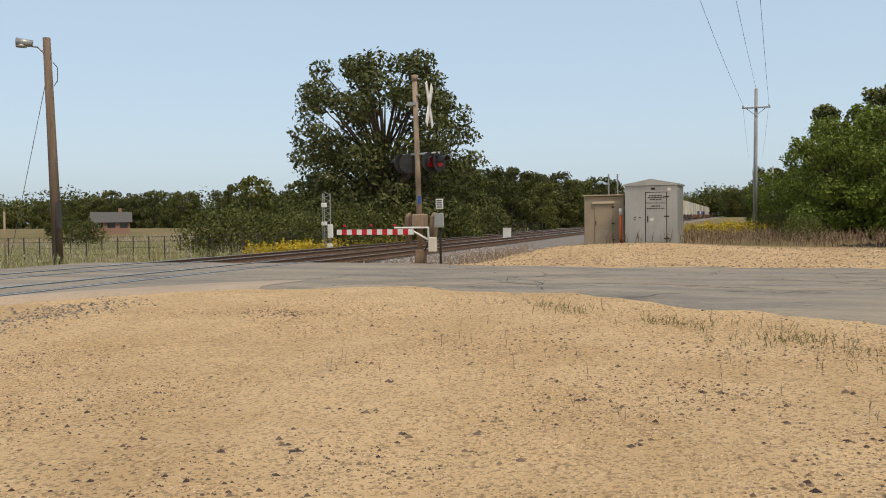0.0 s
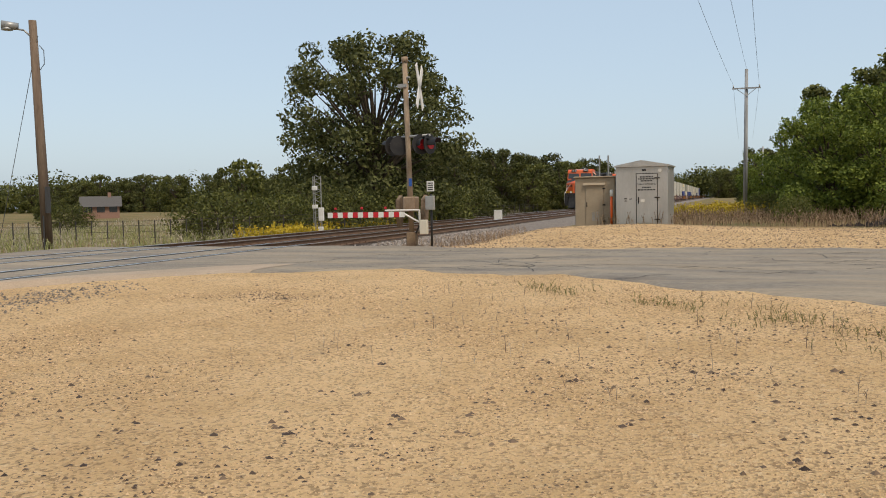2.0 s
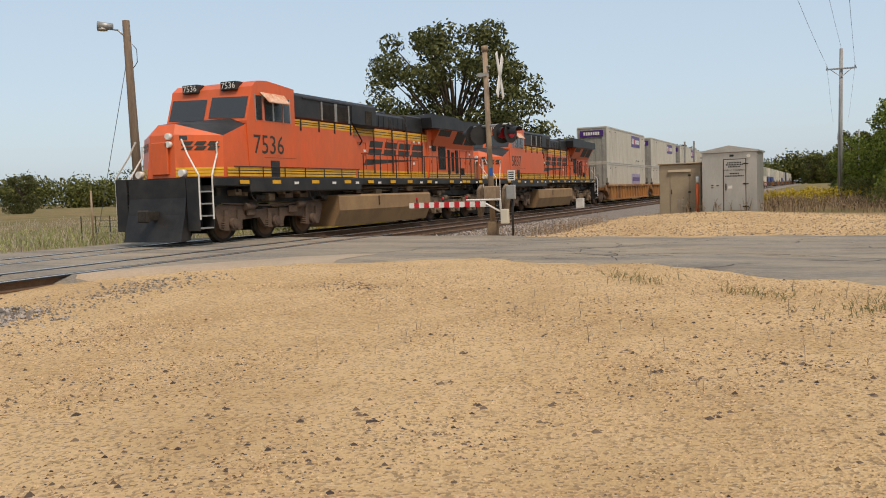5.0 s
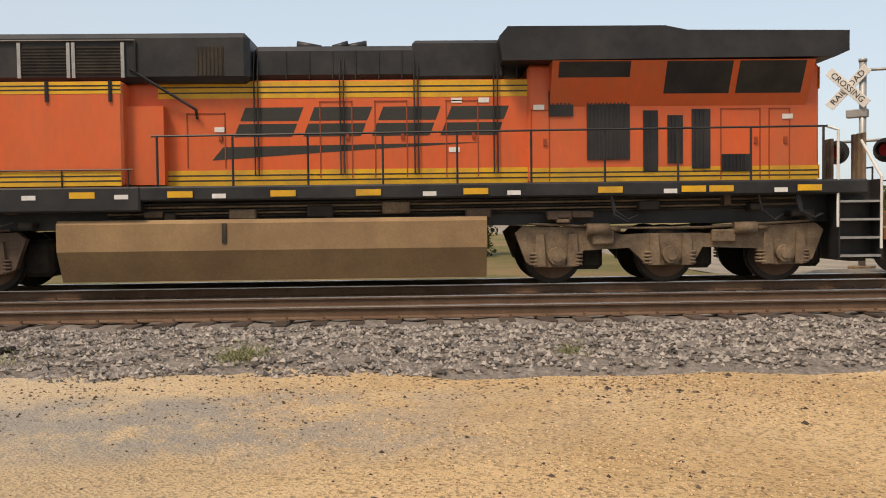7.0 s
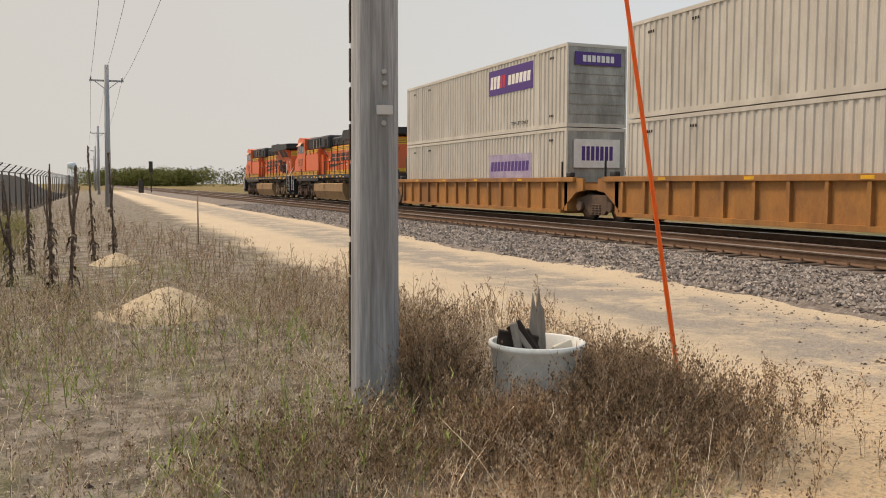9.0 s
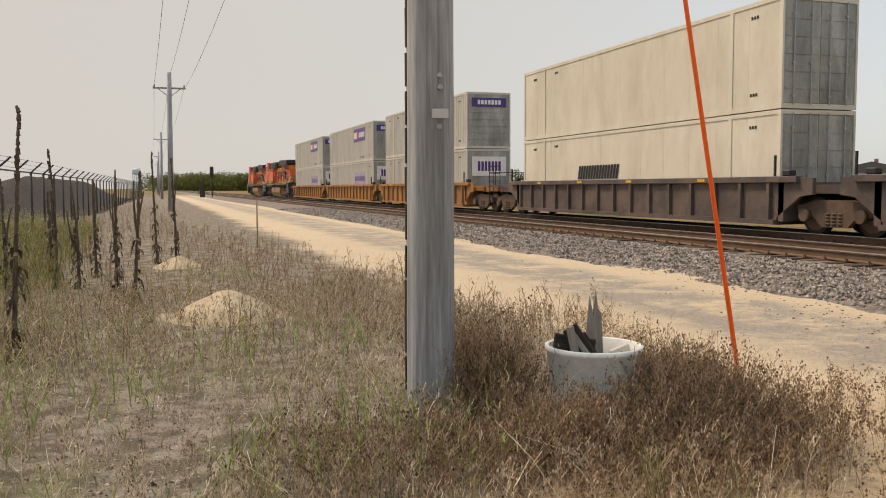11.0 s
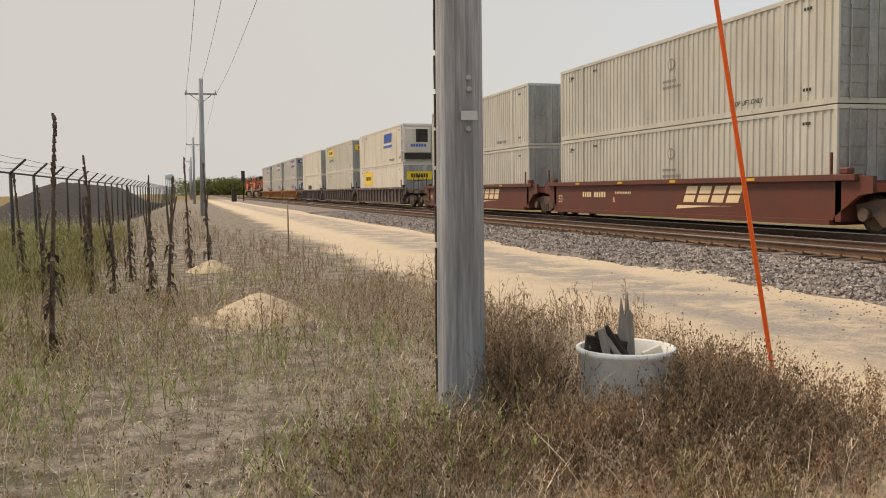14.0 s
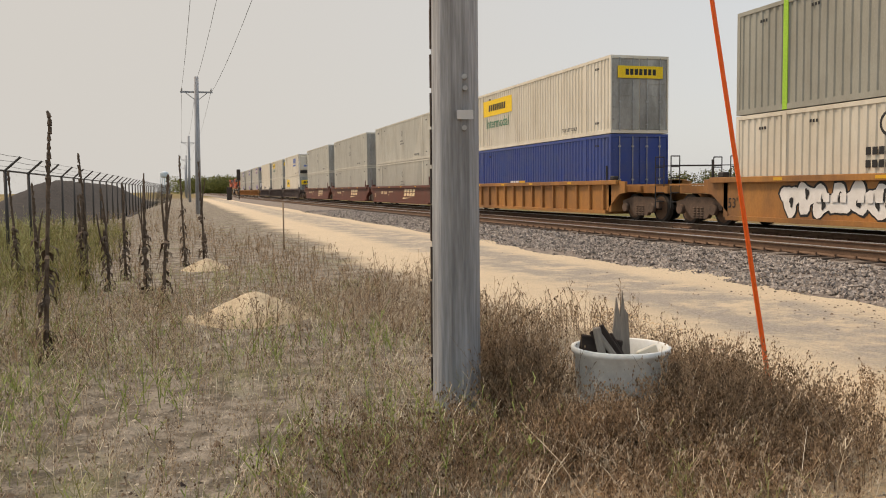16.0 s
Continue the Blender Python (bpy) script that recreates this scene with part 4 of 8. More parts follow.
    bmesh.ops.recalc_face_normals(bm, faces=bm.faces[:])
    for f in bm.faces:
        f.material_index = int(f.normal.z > 0.75)
    part("nose", bm, [ORANGE, BLACKP], lo, "orange nose with splayed cheeks and black top")
    for sx in (-1, 1):
        # stripes and emblem blocks on the splayed cheek
        def cheek(f, z, off=0.012):
            k = (z - 1.86) / 1.18
            return (sx * (0.5 - 0.07 * k + (0.97 + 0.03 * k) * f + 0.66 * off), 0.42 + 0.09 * k + (0.83 + 0.01 * k) * f - 0.75 * off, z)
        bm = bmesh.new()
        for q0, q1 in ((1.89, 1.96), (1.98, 2.05), (2.07, 2.14)):
            quad(bm, [cheek(0.0, q0), cheek(1.0, q0), cheek(1.0, q1), cheek(0.0, q1)])
        part("cheek_stripe", bm, YELLOW, lo, "yellow stripes on the nose")
        bm = bmesh.new()
        for k in range(3):
            for q0, q1 in ((2.62, 2.72), (2.75, 2.86)):
                f0 = 0.12 + 0.27 * k
                quad(bm, [cheek(f0, q0), cheek(f0 + 0.2, q0), cheek(f0 + 0.27, q1), cheek(f0 + 0.07, q1)])
        part("emblem", bm, EMBLEM, lo)
        # window in the splayed cheek
        bm = bmesh.new()
        if sx > 0:
            quad(bm, [cheek(0.1, 2.9), cheek(0.26, 2.9), cheek(0.26, 3.02), cheek(0.1, 3.02)])
            part("nose_window", bm, GLASS, lo)
        else:
            bm.free()
    bm = bmesh.new()
    for sx in (-1, 1):
        x0, x1 = (1.48, 1.492) if sx > 0 else (-1.492, -1.48)
        for u0, u1 in ((18.45, 18.15), (18.0, 17.1), (17.0, 16.7)):
            box(bm, x0, x1, Y(u0), Y(u1), 3.55, 4.27)
    for sx in (-1, 1):
        xa, xb = (0.08, 1.40) if sx > 0 else (-1.40, -0.08)
        quad(bm, [(xa, cy0 - 0.125, 3.64), (xb, cy0 - 0.145, 3.58), (xb, cy0 + 0.08, 4.22), (xa, cy0 + 0.10, 4.27)])
    part("window", bm, GLASS, lo, "dark cab windows")
    bm = bmesh.new()
    box(bm, 1.48, 1.50, Y(17.62), Y(17.54), 3.55, 4.27)
    for u in (18.47, 18.08, 17.05, 16.68):
        box(bm, 1.48, 1.498, Y(u) - 0.02, Y(u) + 0.02, 3.52, 4.3)
    part("window_bar", bm, GALV, lo)
    bm = bmesh.new()
    quad(bm, [(1.48, Y(18.2), 4.38), (1.48, Y(16.95), 4.38), (1.74, Y(17.0), 4.08), (1.74, Y(18.1), 4.08)])
    quad(bm, [(1.48, Y(18.2), 4.36), (1.48, Y(16.95), 4.36), (1.73, Y(17.0), 4.06), (1.73, Y(18.1), 4.06)])
    part("awning", bm, PEELED, lo, "peeling sunshade over the cab window")
    for sx in (-1, 1):
        xa, xb = (0.42, 1.0) if sx > 0 else (-1.0, -0.42)
        bm = bmesh.new()
        box(bm, xa, xb, cy0 + 0.06, cy0 + 0.4, 4.44, 4.70, 0, 0.02)
        nb = part("number_box", bm, BLACKP, lo)
        words("number", number, 0.26, WHITEP, nb, front_face((xa + xb) / 2, cy0 + 0.055, 4.57))
    bm = bmesh.new()
    box(bm, -0.7, 0.7, cy0 + 0.9, cy1 - 0.4, 4.68, 4.79, 0, 0.04)
    part("roof_unit", bm, GALV, lo, "grey cooling unit on the cab roof")
    bm = bmesh.new()
    box(bm, -0.28, 0.28, 0.36, 0.44, 1.95, 2.85, 0, 0.02)
    part("nose_door", bm, ORANGE, lo)
    bm = bmesh.new()
    for z in (2.78, 3.0):
        cyl(bm, (0.3, 0.5, z), (0.3, 0.36, z), 0.085, 14)
    part("headlight", bm, WHITEP, lo, "pair of headlights")
    for sx in (-0.75, 0.75):
        bm = bmesh.new()
        cyl(bm, (sx, 0.5, 1.98), (sx, 0.32, 1.98), 0.1, 14)
        part("ditch_light", bm, WHITEP, lo, "round ditch light")
    words("number", number, 0.8, EMBLEM, lo, side_face(1.485, Y(17.85), 2.80), label="black road number")
    words("number", number, 0.30, EMBLEM, lo, back_face(-0.0, 21.312, 3.25), label="small black road number")
    bm = bmesh.new()
    box(bm, 1.48, 1.496, Y(17.8), Y(17.35), 1.87, 2.36)
    part("foot_recess", bm, BLACKP, lo, "dark step recess under the cab")
    bm = bmesh.new()
    for u0, u1, z in ((18.1, 16.4, 2.44), (17.5, 17.3, 2.5)):
        box(bm, 1.482, 1.488, Y(u0), Y(u1), z, z + 0.014)
    box(bm, 1.42, 1.428, Y(16.37), Y(16.35), 2.15, 3.5)
    part("panel_seam", bm, mat_line, lo)
    # hanging cables and a slanting conduit on the flank
    bm = bmesh.new()
    for u in (16.0, 14.9, 13.9, 12.8):
        cyl(bm, (1.43, Y(u), 3.72), (1.43, Y(u), 3.36), 0.035, 6)
    part("lift_bracket", bm, BLACKP, lo)
    bm = bmesh.new()
    pipe(bm, [(1.27, Y(12.5), 3.95), (1.1, Y(11.4), 3.25), (1.0, Y(11.4), 3.1)], 0.028, 6)
    pipe(bm, [(1.28, Y(15.6), 4.45), (1.28, Y(12.4), 4.45), (1.27, Y(12.4), 3.9)], 0.02, 6)
    part("conduit", bm, BLACKP, lo)
    bm = bmesh.new()
    box(bm, 1.25, 1.262, Y(11.35), Y(10.85), 3.82, 4.34)
    for k in range(7):
        box(bm, 1.262, 1.275, Y(11.33) + 0.07 * k, Y(11.33) + 0.07 * k + 0.03, 3.84, 4.32)
    part("side_grille", bm, DARKP, lo)
    # electrical cabinet inlets behind the cab
    bm = bmesh.new()
    for u0, u1 in ((14.4, 13.6), (13.45, 12.65)):
        box(bm, 1.25, 1.262, Y(u0), Y(u1), 3.86, 4.36)
        for k in range(9):
            box(bm, 1.262, 1.275, Y(u0), Y(u1), 3.88 + 0.055 * k, 3.9 + 0.055 * k)
    part("inlet", bm, DARKP, lo)
    bm = bmesh.new()
    for u0, u1 in ((14.4, 13.6), (13.45, 12.65)):
        for y0, y1 in ((Y(u0) - 0.06, Y(u0)), (Y(u1), Y(u1) + 0.06)):
            box(bm, 1.255, 1.29, y0, y1, 3.8, 4.42)
    part("inlet_frame", bm, GALV, lo)
    # horn, exhaust, fans on the roof
    bm = bmesh.new()
    for k in range(3):
        cyl(bm, (0.45, Y(9.0) + 0.2 * k - 0.2, 4.48), (0.45, Y(9.0) + 0.35 * (k - 1) + (0.3 if k else -0.3), 4.5), 0.035, 8, 0, 0.1)
    box(bm, 0.35, 0.55, Y(9.2), Y(8.8), 4.34, 4.46)
    part("horn", bm, BLACKP, lo, "black air horn")
    bm = bmesh.new()
    cyl(bm, (0, Y(7.0), 4.4), (0, Y(7.0), 4.58), 0.3, 16)
    part("exhaust_stack", bm, DARKP, lo)
    # handrails
    for s in (-1, 1):
        bm = bmesh.new()
        x = 1.46 * s
        top = [(x, Y(12.1), 2.74), (x, Y(0.05), 2.82)]
        pipe(bm, top, 0.02)
        for k in range(10):
            u = 12.0 - 1.32 * k
            cyl(bm, (x, Y(u), 1.86), (x, Y(u), 2.72 + 0.08 * k / 9), 0.022, 6)
        part("handrail", bm, BLACKP, lo)
        bm = bmesh.new()
        pipe(bm, [(x * 1.035, Y(12.4), 2.16), (x * 1.035, Y(19.6), 2.16)], 0.015)
        for k in range(7):
            cyl(bm, (x * 1.035, Y(12.5 + 1.15 * k), 1.86), (x * 1.035, Y(12.5 + 1.15 * k), 2.16), 0.015, 5)
        part("grab_rail", bm, BLACKP, lo)
        for rail_pts in ([(x, Y(-0.15), 1.0), (x, Y(-0.15), 2.75), (x * 0.97, Y(0.05), 2.82)], [(x, Y(-0.95), 0.6), (x, Y(-0.95), 1.9), (x * 0.7, Y(-0.8), 2.6)],
                         [(x, 0.75, 0.7), (x, 0.75, 1.9), (x * 0.92, 1.15, 2.5), (x * 0.92, 1.15, 2.8), (x * 0.9, 1.3, 2.85)], [(x, 0.2, 0.7), (x, 0.2, 1.9), (x * 0.7, 0.3, 2.5), (x * 0.55, 0.35, 2.9)]):
            bm = bmesh.new()
            pipe(bm, rail_pts, 0.024)
            part("grab_iron", bm, WHITEP, lo, "white grab iron by the steps")
        for ya, yb, nm in ((Y(-0.2), Y(-0.95), "rear"), (0.2, 0.75, "front")):
            bm = bmesh.new()
            y0, y1 = min(ya, yb), max(ya, yb)
            xi, xo = (1.05, 1.45) if s > 0 else (-1.45, -1.05)
            for k in range(4):
                b2 = bmesh.new()
                box(b2, xi, xo, y0, y1, 0.45 + 0.33 * k, 0.49 + 0.33 * k)
                part("step_tread", b2, GALV, lo)
            box(bm, xi, xo, y0 - 0.03, y0, 0.4, 1.86, 0)
            box(bm, xi, xo, y1, y1 + 0.03, 0.4, 1.86, 0)
            box(bm, xi if s > 0 else xo - 0.03, xi + 0.03 if s > 0 else xo, y0, y1, 0.4, 1.86, 0)
            part("step_well", bm, BLACKP, lo)
    # end platforms, plow, couplers, hoses
    bm = bmesh.new()
    prism_x(bm, [(-0.1, 0.12), (0.12, 0.85), (0.2, 1.3), (0.32, 1.3), (0.32, 0.15)], -1.0, 1.0)
    box(bm, -1.0, 1.0, 0.2, 0.9, 1.3, 1.84)
    part("pilot", bm, BLACKP, lo)
    bm = bmesh.new()
    box(bm, -1.0, 1.0, 21.9, 22.2, 0.35, 1.84)
    for x in (-0.62, -0.45, 0.45, 0.62, 0.8):
        b2 = bmesh.new()
        box(b2, x, x + 0.1, 22.2, 22.27, 1.8, 2.75, 0, 0.01)
        part("end_post", b2, TRUCKM, lo)
    for k in range(4):
        pipe(bm, [(0.3 + 0.12 * k, 22.2, 0.95), (0.3 + 0.12 * k, 22.45, 0.55), (0.25 + 0.1 * k, 22.6, 0.6)], 0.025, 5)
    part("end_plate", bm, BLACKP, lo)
    bm = bmesh.new()
    for y0, y1, y2 in ((0.35, -0.3, -0.42), (22.2, 22.6, 22.75)):
        box(bm, -0.11, 0.11, min(y0, y1), max(y0, y1), 0.72, 0.95)
        box(bm, -0.19, 0.19, min(y1, y2), max(y1, y2), 0.66, 1.0, 0, 0.04)
    part("coupler", bm, DARKP, lo)
    # reflector patches and labels on the sill
    bm = bmesh.new()
    for u in (0.4, 2.0, 2.5, 4.0, 6.4, 8.3, 9.8, 11.6, 13.3, 15.4, 17.6, 19.2):
        box(bm, 1.53, 1.536, Y(u) - 0.22, Y(u) + 0.22, 1.66, 1.77, 0)
    for u in (0.9, 2.9, 5.7, 7.2, 10.9, 12.6, 14.2, 16.5):
        box(bm, 1.53, 1.536, Y(u) - 0.14, Y(u) + 0.1, 1.64, 1.72, 1)
    part("reflector", bm, [YELLOW, WHITEP], lo)
    bm = bmesh.new()
    for u, z in ((0.6, 3.0), (2.2, 3.1), (5.2, 3.2), (6.2, 3.35), (6.7, 3.35), (6.75, 2.45), (11.0, 2.85)):
        x = 1.06 if u < 5.3 else w + 0.006
        box(bm, x, x + 0.006, Y(u) - 0.1, Y(u) + 0.1, z, z + 0.09)
    part("decal", bm, WHITEP, lo)
    # pipes and gear under the walkway
    r = random.Random(2)
    for k in range(5):
        z = 1.32 + 0.055 * k
        bm = bmesh.new()
        pipe(bm, [(1.1 + 0.05 * k, Y(13), z), (1.1 + 0.05 * k, Y(5), z + 0.03), (1.0, Y(0.3), z + 0.06)], 0.022, 5)
        part("air_pipe", bm, (DARKP, TRUCKM)[k % 2], lo)
    for k in range(34):
        u = r.uniform(0.2, 20.2)
        if 6.2 < u < 13.8 and k % 2:
            continue
        z = r.uniform(1.12, 1.42)
        bm = bmesh.new()
        box(bm, 1.0, 1.3, Y(u), Y(u) + r.uniform(0.12, 0.5), z, z + r.uniform(0.1, 0.25), 0, 0.02)
        part("equipment_box", bm, (DARKP, TRUCKM, DARKTRUCK)[k % 3], lo)
    for k in range(9):
        u = r.uniform(0.4, 5.2) if k < 6 else r.uniform(14.6, 19.5)
        bm = bmesh.new()
        pipe(bm, [(1.42, Y(u), 1.6), (1.44, Y(u) + 0.06, 1.25 + 0.1 * r.random()), (1.4, Y(u) + 0.3, 1.1 + 0.1 * r.random()), (1.3, Y(u) + 0.5, 1.25)], 0.02, 6)
        part("brake_hose", bm, BLACKP, lo)
    bogie(lo, Y(2.82), (-2.1, 0, 2.1), 0.53, 1.02, True)
    bogie(lo, Y(17.3), (-2.1, 0, 2.1), 0.53, 1.02, True, DARKTRUCK)
    return lo


mat_line = mat("panel_gap", (0.32, 0.06, 0.02), 0.6)
EMBLEM = mat("black_emblem", (0.035, 0.035, 0.03), 0.5)
PEELED = mat("peeling_paint", (0.62, 0.25, 0.12), 0.7, col2=(0.72, 0.55, 0.42), scale=5, grain=30)
DARKTRUCK = mat("brown_truck", (0.13, 0.085, 0.06), 0.85, col2=(0.08, 0.055, 0.04), scale=2.5, grain=25, gamount=0.3)

CON_L, CON_W, CON_H = 16.15, 1.25, 2.89


def build_container(label, material, smooth_side=False, reefer=False, front_doors=False, rear_dark=True):
    """A 53 ft box: ribbed walls, frame posts, doors with lock rods on the +y end, panelled front."""
    c = empty("container", label, "container", group="containers of the train")
    E = CON_L - 0.5 if reefer else CON_L      # a cooling unit stands inside the end frame
    bm = bmesh.new()
    if smooth_side:
        box(bm, -1.2, 1.2, 0.05, E - 0.05, 0.1, CON_H - 0.05)
        seams = bmesh.new()
        for k in range(1, 12):
            box(seams, 1.2, 1.203, k * CON_L / 12 - 0.006, k * CON_L / 12 + 0.006, 0.16, CON_H - 0.1)
        part("wall_seam", seams, material, c)
    else:
        # one trapezoid corrugation after another
        n = 58
        ys = []
        for k in range(n):
            y = 0.12 + k * (CON_L - 0.24) / n
            p = (CON_L - 0.24) / n
            ys += [(y, 1.205), (y + 0.42 * p, 1.205), (y + 0.55 * p, 1.172), (y + 0.87 * p, 1.172)]
        ys.append((CON_L - 0.12, 1.205))
        for s in (-1, 1):
            for (y0, x0), (y1, x1) in zip(ys, ys[1:]):
                quad(bm, [(s * x0, y0, 0.14), (s * x1, y1, 0.14), (s * x1, y1, CON_H - 0.1), (s * x0, y0, CON_H - 0.1)])
        box(bm, -1.17, 1.17, 0.05, CON_L - 0.05, 0.1, CON_H - 0.04)
    part("wall", bm, material, c)
    bm = bmesh.new()
    for s in (-1, 1):
        x0, x1 = (1.16, 1.222) if s > 0 else (-1.222, -1.16)
        box(bm, x0, x1, 0, E, 0.0, 0.15)
        box(bm, x0, x1, 0, E, CON_H - 0.11, CON_H)
        for y in (0.0, E - 0.13):
            box(bm, x0, x1, y, y + 0.13, 0.15, CON_H - 0.11)
        for y in (1.98, 14.0):
            box(bm, x0, x1 + (0.004 if s > 0 else 0), y, y + 0.16, 0.0, CON_H)
    for y in (0.0, E - 0.1):
        box(bm, -1.16, 1.16, y, y + 0.1, 0.0, 0.13)
        box(bm, -1.16, 1.16, y, y + 0.1, CON_H - 0.11, CON_H)
    part("frame", bm, material, c)
    # doors on one end, a panelled wall on the other
    def at_end(bm, x0, x1, y0, y1, z0, z1, cham=0.0):
        if front_doors:
            y0, y1 = CON_L - y1, CON_L - y0
        box(bm, x0, x1, y0, y1, z0, z1, 0, cham)
    for s in (-1, 1) if not reefer else ():
        bm = bmesh.new()
        x0, x1 = (0.02, 1.15) if s > 0 else (-1.15, -0.02)
        at_end(bm, x0, x1, CON_L - 0.06, CON_L - 0.02, 0.14, CON_H - 0.12, 0.01)
        for z in (0.5, 0.95, 1.4, 1.85, 2.3):
            at_end(bm, x0 + 0.05, x1 - 0.05, CON_L - 0.02, CON_L - 0.005, z, z + 0.05)
        part("door", bm, DOORC if rear_dark else material, c, "weathered container door")
    for x in (-0.85, -0.3, 0.3, 0.85) if not reefer else ():
        bm = bmesh.new()
        yr = -0.02 if front_doors else CON_L + 0.02
        cyl(bm, (x, yr, 0.1), (x, yr, CON_H - 0.08), 0.018, 6)
        for z in (0.3, 1.15, 2.4):
            at_end(bm, x - 0.05, x + 0.05, CON_L - 0.01, CON_L + 0.03, z, z + 0.06)
        part("lock_rod", bm, GALV, c)
    bm = bmesh.new()
    at_end(bm, -1.15, 1.15, 0.02, 0.06, 0.13, CON_H - 0.11)
    part("front_panel", bm, DOORC if front_doors else material, c)
    bm = bmesh.new()
    for z in (0.45, 0.8, 1.15, 1.5, 1.85):
        at_end(bm, -1.1, 1.1, 0.0, 0.02, z, z + 0.12)
    part("panel_rib", bm, DOORC if front_doors else material, c)
    bm = bmesh.new()
    for y0, z in ((1.0, 2.45), (14.9, 2.45), (14.9, 0.4), (3.0, 2.5)):
        for k in range(3):
            box(bm, 1.207, 1.213, y0 + 0.11 * k, y0 + 0.11 * k + 0.07, z, z + 0.08)
    part("marking", bm, INK, c)
    if reefer:
        bm = bmesh.new()
        box(bm, -1.0, 1.0, E + 0.02, E + 0.32, 0.75, 2.6, 0, 0.05)
        part("cooling_unit", bm, WHITEC, c, "white refrigeration unit")
        bm = bmesh.new()
        box(bm, -0.75, 0.15, E + 0.32, E + 0.34, 1.55, 2.5, 0)
        box(bm, -1.02, 1.02, E + 0.02, E + 0.25, 0.3, 0.7, 0)
        part("unit_grille", bm, DARKP, c)
        bm = bmesh.new()
        for x in (-1.15, 1.15):
            box(bm, x - 0.05, x + 0.05, E, E + 0.5, 0.0, 0.1)
            box(bm, x - 0.05, x + 0.05, E + 0.42, E + 0.5, 0.0, CON_H)
            for z in (0.9, 1.8, CON_H - 0.1):
                box(bm, x - 0.04, x + 0.04, E, E + 0.45, z, z + 0.08)
        box(bm, -1.15, 1.15, E + 0.42, E + 0.5, CON_H - 0.1, CON_H)
        part("rear_frame", bm, WHITEP, c)
        emblem_bars(c, [(-0.62, 0.62)], 1.2, 1.42, BLUEP, end=E + 0.325)
    return c


def panel(c, y0, y1, z0, z1, material, bars=(), label=""):
    """A flat vinyl panel on the near side with its lettering as plain bars: (from, to, low, high) in parts of the panel."""
    bm = bmesh.new()
    box(bm, 1.209, 1.216, y0, y1, z0, z1)
    p = part("sign_panel", bm, material, c, label)
    for a, b, lo, hi, m in bars:
        bm = bmesh.new()
        w, h = y1 - y0, z1 - z0
        n = max(2, int((b - a) * w / 0.28))
        for k in range(n):
            q0 = y0 + w * (a + (b - a) * k / n)
            q1 = y0 + w * (a + (b - a) * (k + 0.78) / n)
            quad(bm, [(1.219, q0, z0 + h * lo), (1.219, q1, z0 + h * lo), (1.219, q1 + 0.05 * h, z0 + h * hi), (1.219, q0 + 0.05 * h, z0 + h * hi)])
        part("lettering", bm, m, p)
    return p


def emblem_bars(c, spans, z0, z1, material, y=None, end=None):
    bm = bmesh.new()
    for a, b in spans:
        n = max(3, int((b - a) / 0.2))
        for k in range(n):
            p0, p1 = a + (b - a) * k / n, a + (b - a) * (k + 0.75) / n
            if end is None:
                sl = 0.25 * (z1 - z0)
                quad(bm, [(1.219, p0, z0), (1.219, p1, z0), (1.219, p1 + sl, z1), (1.219, p0 + sl, z1)])
            else:
                quad(bm, [(p0, end, z0), (p1, end, z0), (p1, end, z1), (p0, end, z1)])
    return part("emblem", bm, material, c)


def end_panel(c, z0, z1, material, bar, front=False):
    bm = bmesh.new()
    y = (CON_L + 0.03, CON_L + 0.045) if not front else (-0.07, -0.055)
    box(bm, -0.95, 0.95, *y, z0, z1)
    p = part("end_sign", bm, material, c)
    bm = bmesh.new()
    for k in range(7):
        q = -0.65 + 0.19 * k
        yy = y[1] + 0.003 if not front else y[0] - 0.003
        quad(bm, [(q, yy, z0 + 0.25 * (z1 - z0)), (q + 0.14, yy, z0 + 0.25 * (z1 - z0)), (q + 0.14, yy, z1 - 0.25 * (z1 - z0)), (q, yy, z1 - 0.25 * (z1 - z0))])
    part("lettering", bm, bar, p)


